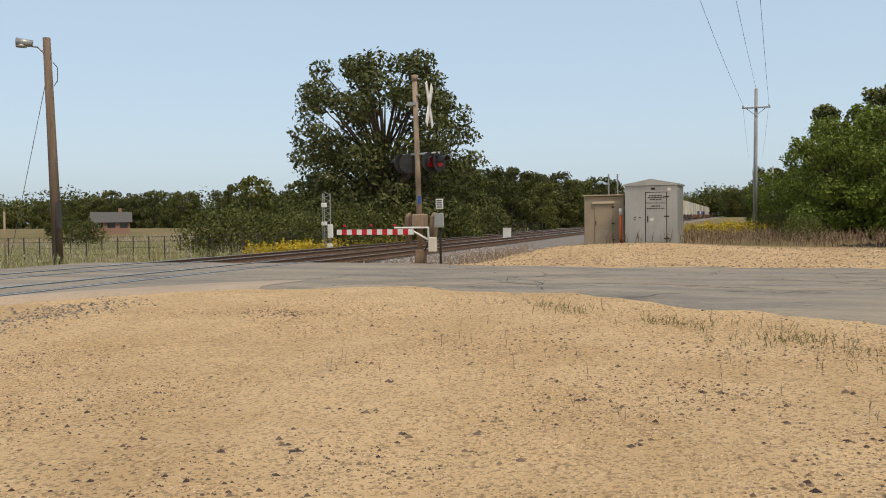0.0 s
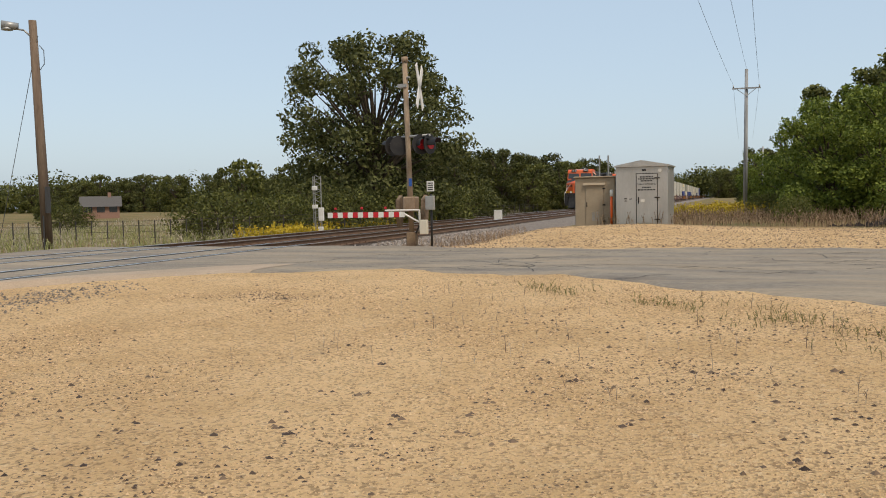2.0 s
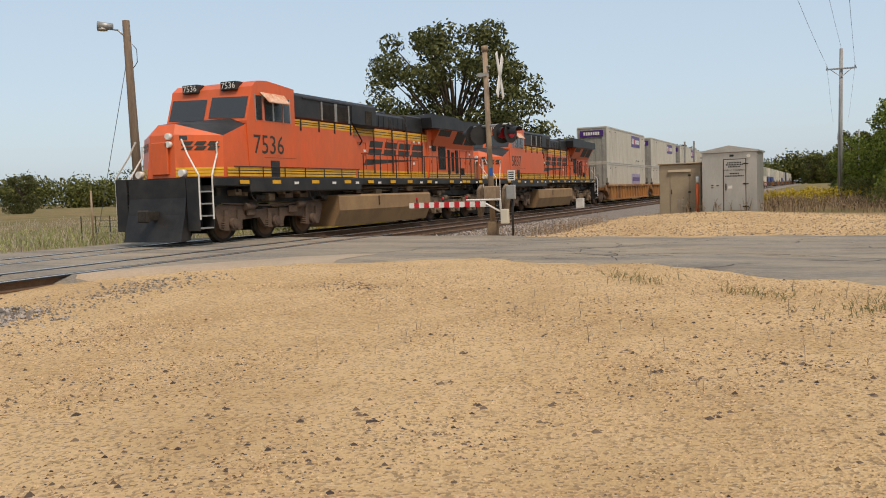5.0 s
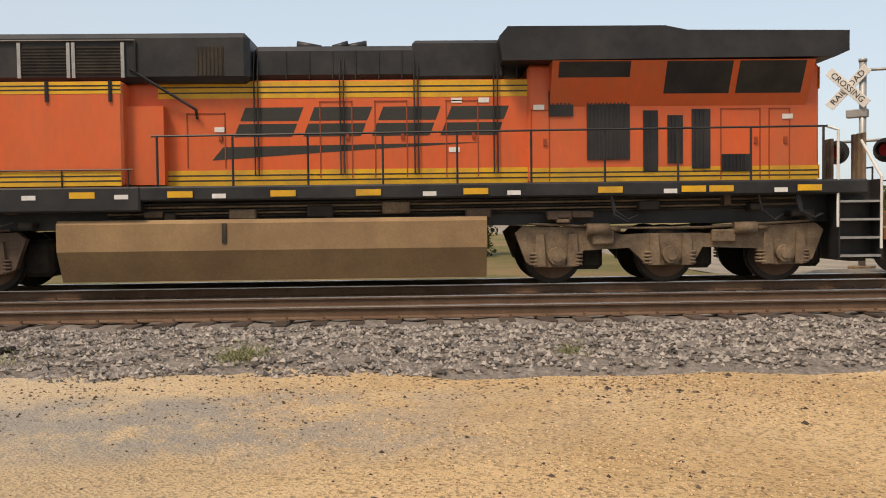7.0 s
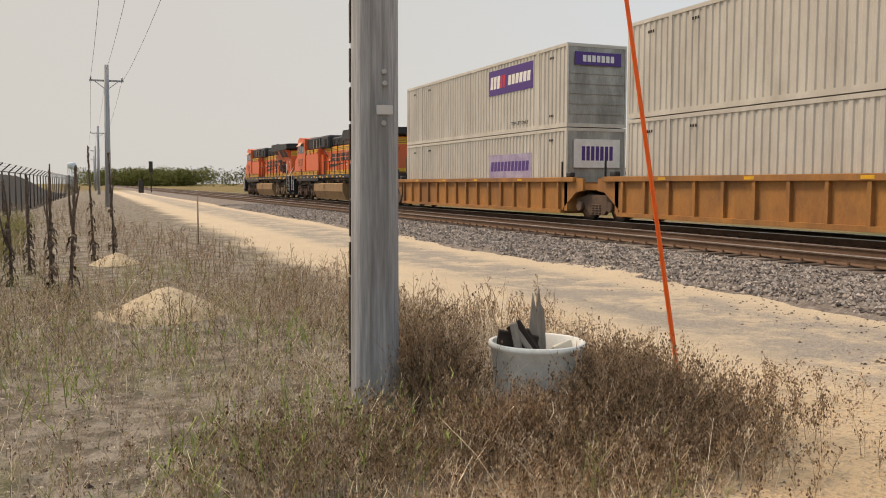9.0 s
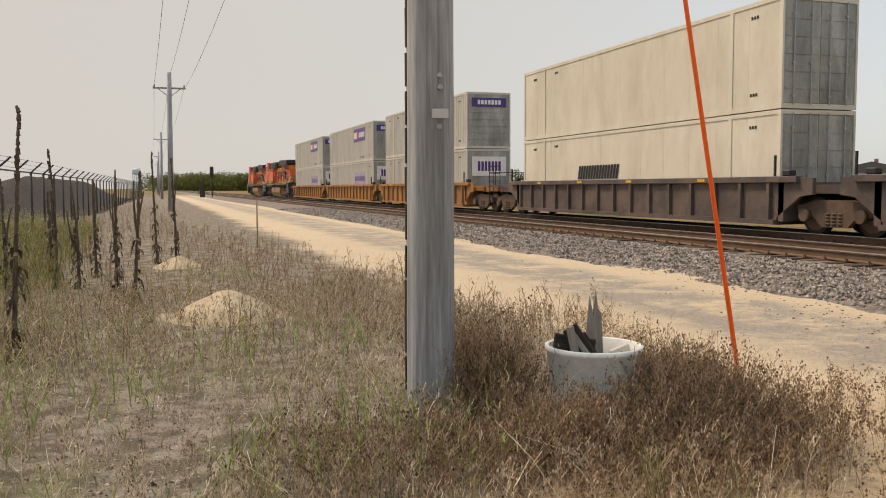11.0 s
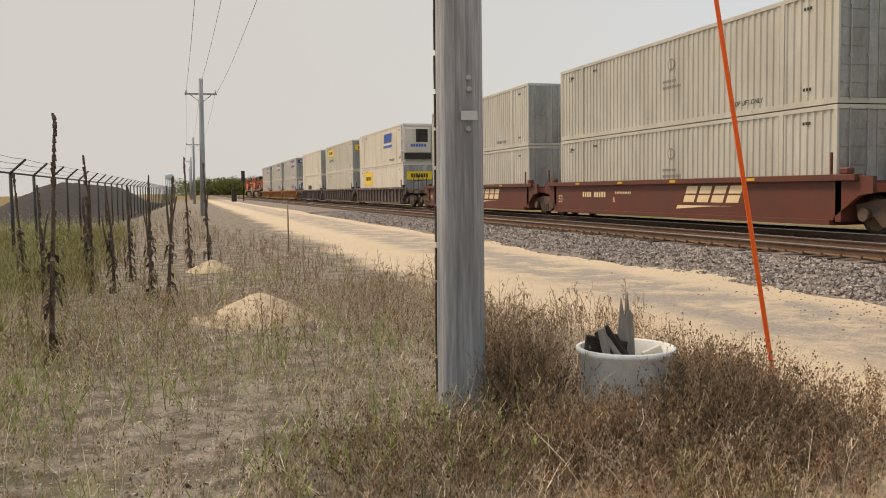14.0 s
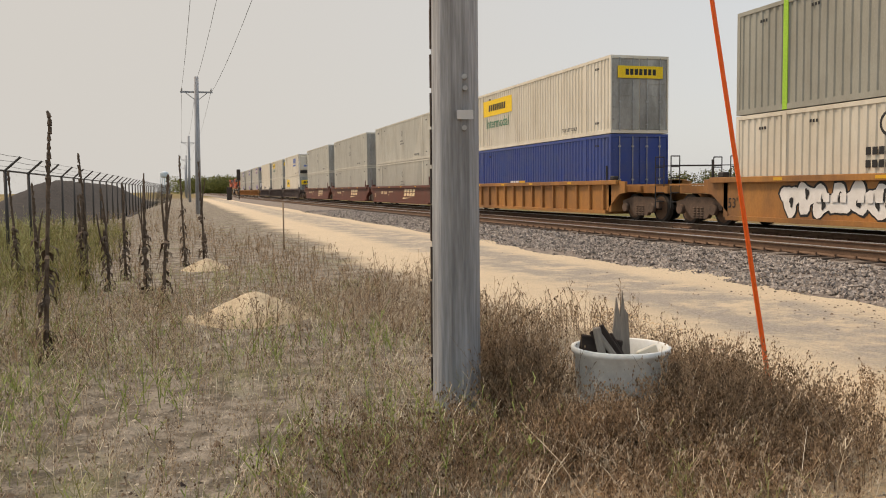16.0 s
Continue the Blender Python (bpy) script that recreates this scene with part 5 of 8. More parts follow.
def build_well_car(label, units, material, top=None, kind="ribbed"):
    """Well units joined over shared trucks; y=0 is the front of the first container."""
    car = empty("well_car", label, "well car", group="well cars of the train")
    top = top or material
    PITCH = 19.75
    for k in range(units):
        o = k * PITCH
        bm = bmesh.new()
        for s in (-1, 1):
            x0, x1 = (1.27, 1.38) if s > 0 else (-1.38, -1.27)
            xa, xb = (1.27, 1.50) if s > 0 else (-1.50, -1.27)
            box(bm, x0, x1, o - 0.1, o + CON_L + 0.1, 0.28, 1.34, 0)
            if kind == "ribbed":
                for q in range(15):
                    y = o + 0.1 + q * (CON_L - 0.3) / 14
                    prism_x(bm, [(y, 0.3), (y + 0.11, 0.3), (y + 0.11, 1.3), (y, 1.3)], x1 if s > 0 else x0 - 0.1, x1 + 0.1 if s > 0 else x0)
            box(bm, xa, xb, o - 0.9, o + CON_L + 0.9, 1.30, 1.46, 1, 0.01)
            box(bm, xa, xb, o - 0.1, o + CON_L + 0.1, 0.22, 0.34, 0)
            # sloped ends of the well side
            for y0, y1 in ((o - 0.1, o - 1.35), (o + CON_L + 0.1, o + CON_L + 1.35)):
                prism_x(bm, [(y0, 0.4), (y0, 1.46), (y1, 1.40), (y1, 1.0), ((y0 + 2 * y1) / 3, 0.95)], x0, x1, 0)
        box(bm, -1.38, 1.38, o - 0.35, o - 0.15, 0.3, 1.3, 0)
        box(bm, -1.38, 1.38, o + CON_L + 0.15, o + CON_L + 0.35, 0.3, 1.3, 0)
        box(bm, -1.27, 1.27, o, o + CON_L, 0.2, 0.28, 0)
        for y0 in (o - 1.8, o + CON_L + 0.35):
            box(bm, -1.0, 1.0, y0, y0 + 1.45, 1.02, 1.24, 0)
        part("well_body", bm, [material, top], car)
        bm = bmesh.new()
        for y in (o - 0.6, o + CON_L + 0.3):
            box(bm, 1.2, 1.42, y, y + 0.3, 1.46, 1.62, 0, 0.03)
            box(bm, 1.36, 1.42, y - 0.3, y - 0.26, 1.3, 2.0)
        part("guide_post", bm, BLACKP if kind != "brown" else WELLB, car)
        bm = bmesh.new()
        for y in (2.0, 5.5, 9.0, 13.0):
            box(bm, 1.501, 1.506, o + y, o + y + 0.35, 1.34, 1.42)
        part("reflector", bm, YELLOW, car)
    ys = [-2.0] + [PITCH * k - 1.8 for k in range(1, units)] + [PITCH * (units - 1) + CON_L + 2.0]
    for y in ys:
        bogie(car, y, (-0.9, 0.9), 0.48, 0.98, False, DARKTRUCK)
    L = PITCH * (units - 1) + CON_L
    for y0, y1 in ((-3.4, -1.35), (L + 1.35, L + 3.4)):
        bm = bmesh.new()
        box(bm, -0.9, 0.9, y0, y1, 0.98, 1.22)
        box(bm, -0.12, 0.12, y0 - 0.25, y1 + 0.25, 0.72, 0.95)
        for x in (-1.25, 1.25):
            box(bm, x - 0.12, x + 0.12, y0 + 0.1, y1, 1.24, 1.29)
        part("end_sill", bm, material, car)
        bm = bmesh.new()
        e = y0 + 0.1 if y0 < 0 else y1 - 0.1
        for x in (-1.3, 1.3):
            pipe(bm, [(x, e, 0.5), (x, e, 2.2), (x * 0.75, e, 2.2), (x * 0.75, e, 1.2)], 0.02, 5)
            for z in (0.7, 1.0, 1.5, 1.85):
                pipe(bm, [(x, e, z), (x * 0.75, e, z)], 0.016, 5)
        pipe(bm, [(-1.3, e, 1.9), (1.3, e, 1.9)], 0.016, 5)
        part("ladder", bm, BLACKP, car)
    return car


def on_train(ob, offset, z):
    """Rests on the train, its front offset metres behind the first container's front."""
    ob.matrix_world = pose(FAR_C, STACK_AT + offset, RAIL_Z + z)
    MOVERS.append((ob, STACK_AT + offset, RAIL_Z + z))
    return ob


def build_train():
    l2 = build_locomotive("orange and black diesel locomotive with yellow stripes, dusty", "5837")
    on_train(l2, 7.5 - 21.3 - STACK_AT, 0)
    l1 = build_locomotive("leading orange and black diesel locomotive, dusty underframe", "7536")
    on_train(l1, 7.5 - 21.3 - STACK_AT - 23.1, 0)
    Z0, Z1 = 0.30, 0.30 + CON_H + 0.03
    # car one: grey boxes with purple panels
    on_train(build_well_car("rust-stained yellow three-unit articulated well car", 3, WELLY, kind="ribbed"), 0, 0)
    for k in range(3):
        for z in (Z0, Z1):
            c = build_container("light grey ribbed container with a purple sign panel", GREYC, front_doors=True)
            if z == Z0:
                panel(c, 9.9, 13.6, 1.15, 2.1, LAVENDER, [(0.05, 0.95, 0.3, 0.7, PURPLE)], "sun-faded lavender sign panel")
            else:
                panel(c, 9.85, 13.65, 1.6, 2.6, PURPLE, [(0.04, 0.28, 0.25, 0.75, WHITEP), (0.28, 0.40, 0.25, 0.75, REDP), (0.46, 0.96, 0.3, 0.68, WHITEP)])
            if z == Z1:
                end_panel(c, 2.1, 2.6, PURPLE, WHITEP, front=True)
                end_panel(c, 2.15, 2.6, PURPLE, WHITEP)
            else:
                end_panel(c, 1.5, 2.5, WHITEP, PURPLE)
            words("lettering", "TOP LIFT ONLY", 0.2, INK, c, side_face(1.21, 12.6, 0.35))
            on_train(c, 19.75 * k, z)
    # car two: white boxes
    on_train(build_well_car("grimy black well car with a faded purple top edge", 3, WELLK, PURPLEW), 62.8, 0)
    for k in range(3):
        for z in (Z0, Z1):
            reefer = k == 2 and z == Z1
            lower = k == 2 and z == Z0
            c = build_container("white smooth-sided refrigerated container" if reefer else "off-white container with weathered doors", WHITEC, smooth_side=reefer or lower or k == 0, reefer=reefer)
            if reefer:
                emblem_bars(c, [(9.9, 12.6)], 1.75, 2.45, BLUEP)
                panel(c, 9.8, 12.6, 1.35, 1.55, BLUEP)
                words("lettering", "TOP LIFT ONLY", 0.24, INK, c, side_face(1.21, 12.6, 0.35))
                words("lettering", "53'", 0.36, INK, c, side_face(1.23, 15.4, 0.5))
            elif lower:
                panel(c, 2.2, 5.4, 1.4, 2.5, JYEL, [(0.18, 0.82, 0.35, 0.65, INK)], "yellow sign panel")
                words("lettering", "Intermodal", 0.6, GREENP, c, side_face(1.21, 3.9, 1.08))
                end_panel(c, 1.7, 2.3, JYEL, INK)
            elif z == Z1 and k == 1:
                panel(c, 2.2, 5.4, 1.75, 2.5, JYEL, [(0.18, 0.82, 0.3, 0.7, INK)], "yellow sign panel")
                words("lettering", "Intermodal", 0.6, GREENP, c, side_face(1.21, 3.9, 1.35))
                end_panel(c, 1.9, 2.4, JYEL, INK)
            elif k == 0 and z == Z0:
                emblem_bars(c, [(5.0, 8.0)], 1.2, 1.7, INK)
            on_train(c, 62.8 + 19.75 * k, z)
    # car three: brown wells with beige boxes
    car = build_well_car("red-brown painted articulated well car with cream lettering", 3, WELLB, kind="brown")
    for k in range(3):
        o = 19.75 * k
        bm = bmesh.new()
        for a in (9.6, 10.35, 11.1, 11.85):
            for z0, z1 in ((0.72, 0.94), (0.99, 1.22)):
                quad(bm, [(1.385, o + p + (q - 0.7) * 0.5, q) for p, q in ((a, z0), (a + 0.6, z0), (a + 0.6, z1), (a, z1))])
        quad(bm, [(1.385, o + 9.2, 0.5), (1.385, o + 11.1, 0.6), (1.385, o + 12.3, 0.62), (1.385, o + 9.3, 0.62)])
        for a in np.arange(2.4, 4.3, 0.2):
            if abs(a - 3.2) > 0.12:
                quad(bm, [(1.386, o + a, 0.85), (1.386, o + a + 0.13, 0.85), (1.386, o + a + 0.13, 1.05), (1.386, o + a, 1.05)])
        for a in np.arange(5.1, 6.2, 0.12):
            quad(bm, [(1.386, o + a, 0.98), (1.386, o + a + 0.08, 0.98), (1.386, o + a + 0.08, 1.06), (1.386, o + a, 1.06)])
        part("emblem", bm, CREAM, car)
        words("lettering", "53", 0.42, CREAM, car, side_face(1.386, o + 0.3, 0.75))
        words("lettering", "ABC"[k], 0.26, CREAM, car, side_face(1.386, o + 5.0, 0.75))
    on_train(car, 126.3, 0)
    for k in range(3):
        for z in (Z0, Z1):
            c = build_container("pale beige ribbed container with streaked doors", BEIGEC)
            bm = bmesh.new()
            cyl(bm, (1.206, 8.6, 2.0), (1.214, 8.6, 2.0), 0.2, 20, 0)
            cyl(bm, (1.2, 8.6, 2.0), (1.216, 8.6, 2.0), 0.15, 20, 1)
            box(bm, 1.206, 1.217, 8.55, 8.65, 1.82, 2.18, 0)
            for q, n in ((1.42, 6), (1.22, 8)):
                for i in range(n):
                    box(bm, 1.206, 1.214, 8.1 + i * 0.14, 8.2 + i * 0.14, q, q + 0.09)
            part("emblem", bm, [FADED, BEIGEC], c)
            words("lettering", "53'", 0.26, INK, c, side_face(1.225, 1.0, 2.45))
            words("lettering", "TOP LIFT ONLY", 0.2, INK, c, side_face(1.21, 12.6, 0.35))
            on_train(c, 126.3 + 19.75 * k, z)
    # single wells behind
    on_train(build_well_car("rust-stained yellow single-unit well car", 1, WELLY), 189.65, 0)
    c = build_container("deep blue ribbed container with white lettering", BLUEC, rear_dark=False)
    emblem_bars(c, [(5.9, 7.0)], 0.85, 1.25, WHITEP)
    bm = bmesh.new()
    box(bm, 1.207, 1.213, 7.1, 7.8, 0.85, 1.25)
    part("emblem", bm, YELLOW, c)
    bm = bmesh.new()
    for k in range(5):
        box(bm, 1.207, 1.213, 11.2 + 0.3 * k, 11.4 + 0.3 * k, 0.55 + 0.1 * (k % 2), 1.0)
    part("graffiti", bm, LIME, c, "green painted scrawl")
    words("lettering", "53'", 0.32, WHITEP, c, side_face(1.225, 14.6, 0.9))
    on_train(c, 189.65, Z0)
    c = build_container("off-white ribbed container with a yellow sign panel", WHITEC)
    panel(c, 2.2, 6.2, 1.7, 2.5, JYEL, [(0.2, 0.8, 0.3, 0.7, INK)], "yellow sign panel")
    words("lettering", "Intermodal", 0.72, GREENP, c, side_face(1.214, 4.2, 1.3))
    words("lettering", "TOP LIFT ONLY", 0.2, INK, c, side_face(1.21, 12.6, 0.35))
    end_panel(c, 2.05, 2.5, JYEL, INK)
    on_train(c, 189.65, Z1)
    car = build_well_car("yellow well car with spray-painted graffiti on its side", 1, WELLY, kind="plain")
    cols = [WHITEP, REDP, INK, BLUEP, WHITEP, REDP, INK]
    r = random.Random(8)
    def blob(cy, cz, ry, rz, x, material, seed):
        q = random.Random(seed)
        b2 = bmesh.new()
        n = 22
        wob = [1 + 0.22 * math.sin(3 * 6.2832 * i / n + seed) + 0.1 * q.uniform(-1, 1) for i in range(n)]
        b2.faces.new([b2.verts.new((x, cy + ry * wob[i] * math.cos(6.2832 * i / n), cz + rz * wob[i] * math.sin(6.2832 * i / n))) for i in range(n)])
        part("graffiti", b2, material, car)
    for k in range(22):
        y, z = 2.55 + 0.58 * k, 0.84 + 0.05 * math.sin(k * 2.1)
        fill = WHITEP if k < 6 else cols[k % 7]
        blob(y, z, 0.42, 0.44, 1.384 + 0.0004 * k, INK if k < 8 else REDP, k)
        blob(y, z, 0.35, 0.38, 1.3945 + 0.0004 * k, fill, k)
        blob(y + 0.05, z + r.uniform(-0.12, 0.12), 0.07, 0.13, 1.405 + 0.0004 * k, INK if fill is not INK else WHITEP, k + 50)
    bm = bmesh.new()
    for k in range(11):
        if k != 4:
            box(bm, 1.418, 1.422, 3.5 + 0.28 * k, 3.7 + 0.28 * k, 0.78, 1.0)
    part("lettering", bm, WHITEP, car)
    words("lettering", "53'", 0.4, INK, car, side_face(1.386, 0.1, 0.7))
    on_train(car, 213.35, 0)
    c = build_container("off-white ribbed container with a round emblem", WHITEC)
    bm = bmesh.new()
    cyl(bm, (1.206, 5.6, 2.3), (1.214, 5.6, 2.3), 0.3, 20, 0)
    cyl(bm, (1.2, 5.6, 2.3), (1.216, 5.6, 2.3), 0.23, 20, 1)
    for q, n in ((1.6, 6), (1.3, 8)):
        for i in range(n):
            box(bm, 1.206, 1.214, 4.9 + i * 0.2, 5.05 + i * 0.2, q, q + 0.18)
    part("emblem", bm, [INK, WHITEC], c)
    on_train(c, 213.35, Z0)
    c = build_container("weathered grey ribbed container with one lime post", OLIVEC)
    bm = bmesh.new()
    box(bm, 1.2, 1.232, 1.97, 2.15, 0, CON_H)
    part("painted_post", bm, LIME, c, "lime-green painted post")
    on_train(c, 213.35, Z1)
    # the rest of the train, far off
    far_car = [build_well_car("dark well car far down the train", 1, WELLK), build_well_car("yellow well car far down the train", 1, WELLY)]
    far_box = [build_container(n, m, True) for n, m in (("white container far down the train", WHITEC), ("blue container far down the train", BLUEC), ("grey container far down the train", GREYC), ("beige container far down the train", BEIGEC))]
    o = 237.05
    seq = [(0, 1), (3, 1), (2, 2), (0, 0), (3, 0), (0, 1), (2, 3), (1, 1), (0, 2), (3, 3), (0, 1), (2, 0), (3, 1), (0, 0), (1, 2)]
    used = set()
    for k, (hi, lo) in enumerate(seq):
        for src, z, key in ((far_car[k % 2], 0, ("c", k % 2)), (far_box[hi], Z1, hi), (far_box[lo], Z0, lo)):
            ob = src if key not in used else copy_thing(src, Matrix.Identity(4))
            used.add(key)
            on_train(ob, o, z)
        o += 23.7


LIME = mat("lime_paint", (0.30, 0.55, 0.05), 0.5)
build_train()


def motions():
    """The whole train rolls at one speed past the crossing."""
    for ob, y7, z in MOVERS:
        walk(ob, [(t, pose(FAR_C, y7 - SPEED * (t - 7.0) + d, z)) for t, d in ((0, 0), (5.5, 0), (6.2, -0.15), (6.5, -0.22), (7, -0.05), (7.6, 0), (16, 0))])

STALKS = [(1.25, -8.6, 2.3, -0.13, 0), (1.46, -14.4, 2.13, 0.03, 1), (1.12, -14.2, 1.6, 0.05, 2), (0.53, -13.2, 1.83, -0.03, 1), (0.27, -12.1, 1.8, -0.12, 2), (-0.06, -18.4, 2.3, 0.06, 0), (-0.44, -18.9, 2.18, 0.05, 1), (0.96, -16.0, 1.7, 0.0, 2), (2.0, -13.6, 1.7, 0.05, 1), (1.75, -16.5, 1.5, 0.0, 1), (2.5, -15.0, 1.9, 0.1, 0), (0.75, -19.0, 1.5, 0.0, 2)]
# ---- trees and shrubs ----
def leaf_cloud(blobs, n, size, seed, fill=0.35):
    """Leaf clumps on the skins of many blobs (x, y, z, r, flat)."""
    g = np.random.default_rng(seed)
    B = np.array(blobs, float)
    w = B[:, 3] ** 2
    k = g.choice(len(B), n, p=w / w.sum())
    d = g.normal(size=(n, 3))
    d /= np.linalg.norm(d, axis=1)[:, None]
    rad = B[k, 3] * (0.45 + 0.62 * g.random(n) ** 0.6 + 0.16 * np.abs(g.normal(size=n)))
    c = B[k, :3] + d * rad[:, None] * np.stack([np.ones(n), np.ones(n), B[k, 4]], 1)
    a = d + g.normal(0, 0.7, (n, 3))
    a /= np.linalg.norm(a, axis=1)[:, None]
    u = np.cross(a, g.normal(size=(n, 3)))
    u /= np.linalg.norm(u, axis=1)[:, None]
    v = np.cross(a, u)
    s = size * g.uniform(0.6, 1.4, n)[:, None]
    V = np.stack([c - u * s, c - v * s * 0.55 + a * s * 0.1, c + u * s, c + v * s * 0.55 + a * s * 0.15], 1).reshape(-1, 3)
    F = [(4 * i, 4 * i + 1, 4 * i + 2, 4 * i + 3) for i in range(n)]
    return V, F


def limb(bm, p, q, r0, r1, bend, n=4, sides=7):
    p, q = Vector(p), Vector(q)
    pts = [p.lerp(q, k / n) + Vector(bend) * math.sin(math.pi * k / n) for k in range(n + 1)]
    for k in range(n):
        cyl(bm, pts[k], pts[k + 1], r0 + (r1 - r0) * k / n, sides, 0, r0 + (r1 - r0) * (k + 1) / n, caps=False)
    return pts


def build_tree(label, height, spread, trunk_h, leaves, size, seed, material, blobs=22, name="tree", base_r=0.2, oval=1.0, puff=1.0):
    t = empty(name, label, "tree" if name == "tree" else "shrub")
    r = random.Random(seed)
    bm = bmesh.new()
    top = limb(bm, (0, 0, -0.2), (r.uniform(-0.3, 0.3), r.uniform(-0.3, 0.3), height * 0.7), base_r, base_r * 0.25, (0.1, 0.1, 0), 6, 8)
    cl = []
    for k in range(blobs):
        h = trunk_h + (height - trunk_h) * (k + 0.5) / blobs * r.uniform(0.85, 1.1)
        h = min(h, height * 0.93)
        f = (h - trunk_h) / (height - trunk_h)
        wide = spread * (0.6 + 0.75 * math.sin(math.pi * min(1, 0.18 + 0.75 * f))) * 0.72 * oval
        a = k * 2.4 + r.uniform(-0.5, 0.5)
        d = wide * math.sqrt(r.uniform(0.08, 1.0))
        br = spread * r.uniform(0.26, 0.44) * (1 - 0.3 * f) * puff
        c = (d * math.cos(a), d * math.sin(a), h)
        cl.append((*c, br, r.uniform(0.6, 0.85)))
        s = top[min(5, int(1 + 4 * max(0, f) * 0.9))]
        limb(bm, s, c, base_r * 0.32, 0.02, (0, 0, 0.15 * spread * 0.3), 3, 5)
    part("trunk", bm, BARK, t)
    V, F = leaf_cloud(cl, leaves, size, seed)
    soup("crown", V, F, material, t)
    return t


def place(ob, x, y, z=None, rz=0, s=1.0):
    ob.matrix_world = pose(x, y, float(ground_z(x, y)) if z is None else z, 0, 0, rz) @ Matrix.Scale(s, 4)
    return ob


def copy_at(ob, x, y, rz, s):
    o = copy_thing(ob, pose(x, y, float(ground_z(x, y)), 0, 0, rz))
    o.scale = (s, s, s * random.uniform(0.9, 1.12))
    return o


random.seed(3)
place(build_tree("tall broad oak with open leafy crown beyond the tracks", 13.4, 6.7, 1.2, 25000, 0.155, 11, LEAF_DARK, 96, base_r=0.4, oval=0.97, puff=0.55), -23.3, 55.2)
kinds = [build_tree("dense dark green woodland tree at the field's edge", 7.2, 3.2, 0.1, 6500, 0.16, 21 + k, (LEAF_MID, LEAF_DARK)[k % 2], 46, puff=0.72) for k in range(4)]
WOOD = []
# wood behind the oak, along the far side of the tracks
for k in range(30):
    WOOD.append((-25 - 3.0 * (k % 4) - random.uniform(0, 2.0), 66 + 4.6 * k + random.uniform(-2, 2), random.uniform(0.85, 1.05) + 0.012 * k))
for k in range(26):
    WOOD.append((-62 - 7.6 * k + random.uniform(-2, 2), 186 + 3.0 * k + random.uniform(-6, 6), random.uniform(1.25, 1.75)))
for x, y in ((-98, 104), (-76, 132), (-60, 118), (-112, 120)):
    WOOD.append((x, y, random.uniform(0.5, 0.7)))
for k in range(16):
    WOOD.append((-4 + 3.2 * k + random.uniform(-1, 1), 480 + random.uniform(-20, 20), random.uniform(1.8, 2.3)))
for k in range(14):
    WOOD.append((5 + 1.0 * k + random.uniform(-1, 1), 110 + 9 * k + random.uniform(-4, 4), random.uniform(0.9, 1.2)))
# low trees far behind the train as it passes
for k in range(22):
    WOOD.append((-150 - random.uniform(0, 60), -160 + 15 * k + random.uniform(-5, 5), random.uniform(0.9, 1.3)))
for k, (x, y, s) in enumerate(WOOD):
    if k < 4:
        place(kinds[k], x, y)
    else:
        copy_at(kinds[k % 4], x, y, random.uniform(0, 360), s)
    
# bright trees by the fence beyond the road
bright = build_tree("bright green young tree by the fence", 5.6, 2.7, 0.2, 11000, 0.09, 41, LEAF_BRIGHT, 40, puff=0.75)
place(bright, 5.0, 47.5)
for x, y, s in ((7.2, 46, 0.95), (6.6, 52, 1.25), (8.6, 50, 1.3), (10.6, 47, 1.25), (4.0, 57, 0.85), (2.9, 76, 0.8), (4.6, 68, 0.9)):
    copy_at(bright, x, y, random.uniform(0, 360), s)
tall = build_tree("tall dark green tree behind the fence", 8.3, 2.8, 1.0, 8000, 0.14, 47, LEAF_MID, 44, puff=0.75)
place(tall, 6.6, 60)
for x, y, s in ((8.6, 54, 1.0), (10.4, 55, 1.1), (12.5, 52, 1.1), (14.5, 58, 1.2)):
    copy_at(tall, x, y, random.uniform(0, 360), s)
pair = build_tree("dense round conifer standing behind the tracks", 6.0, 2.4, 0.2, 7000, 0.13, 61, LEAF_DARK, 44, puff=0.8)
place(pair, -40, -0.5)
copy_at(pair, -40.5, 1.9, 80, 0.92)
# shrubs beyond the tracks
shrub = build_tree("low round green shrub in the field", 2.3, 2.3, 0.1, 5000, 0.085, 51, LEAF_MID, 34, name="shrub", base_r=0.06)
place(shrub, -24.9, 38.4)
for x, y, s in ((-22.8, 41, 0.85), (-21.6, 46, 1.05), (-24, 47, 1.4), (-20.6, 52, 1.1), (-47, 52, 0.8), (-19.8, 58, 1.2), (-19.9, 66, 1.25), (-27, 50, 1.3), (2.3, 55, 0.6), (3.2, 44, 0.45)):
    copy_at(shrub, x, y, random.uniform(0, 360), s)
slim = build_tree("slim young tree above the shrubs", 4.8, 1.5, 1.0, 1500, 0.13, 55, LEAF_MID, 16, base_r=0.08)
place(slim, -27.8, 45.5)

# far ridges of trees closing the view
def far_ridge(x0, y0, x1, y1, h, seed, label):
    g = np.random.default_rng(seed)
    n = 900
    u = g.random(n)
    cl = [(x0 + (x1 - x0) * a + g.normal(0, 8), y0 + (y1 - y0) * a + g.normal(0, 8), h * (0.25 + 0.12 * math.sin(a * 23) + 0.2 * g.random()), h * g.uniform(0.25, 0.4), 0.9) for a in np.linspace(0, 1, 220)]
    V, F = leaf_cloud(cl, 32000, h * 0.04, seed)
    tagged(soup("far_woods", V, F, LEAF_MID), label, "woods", kind="stuff")


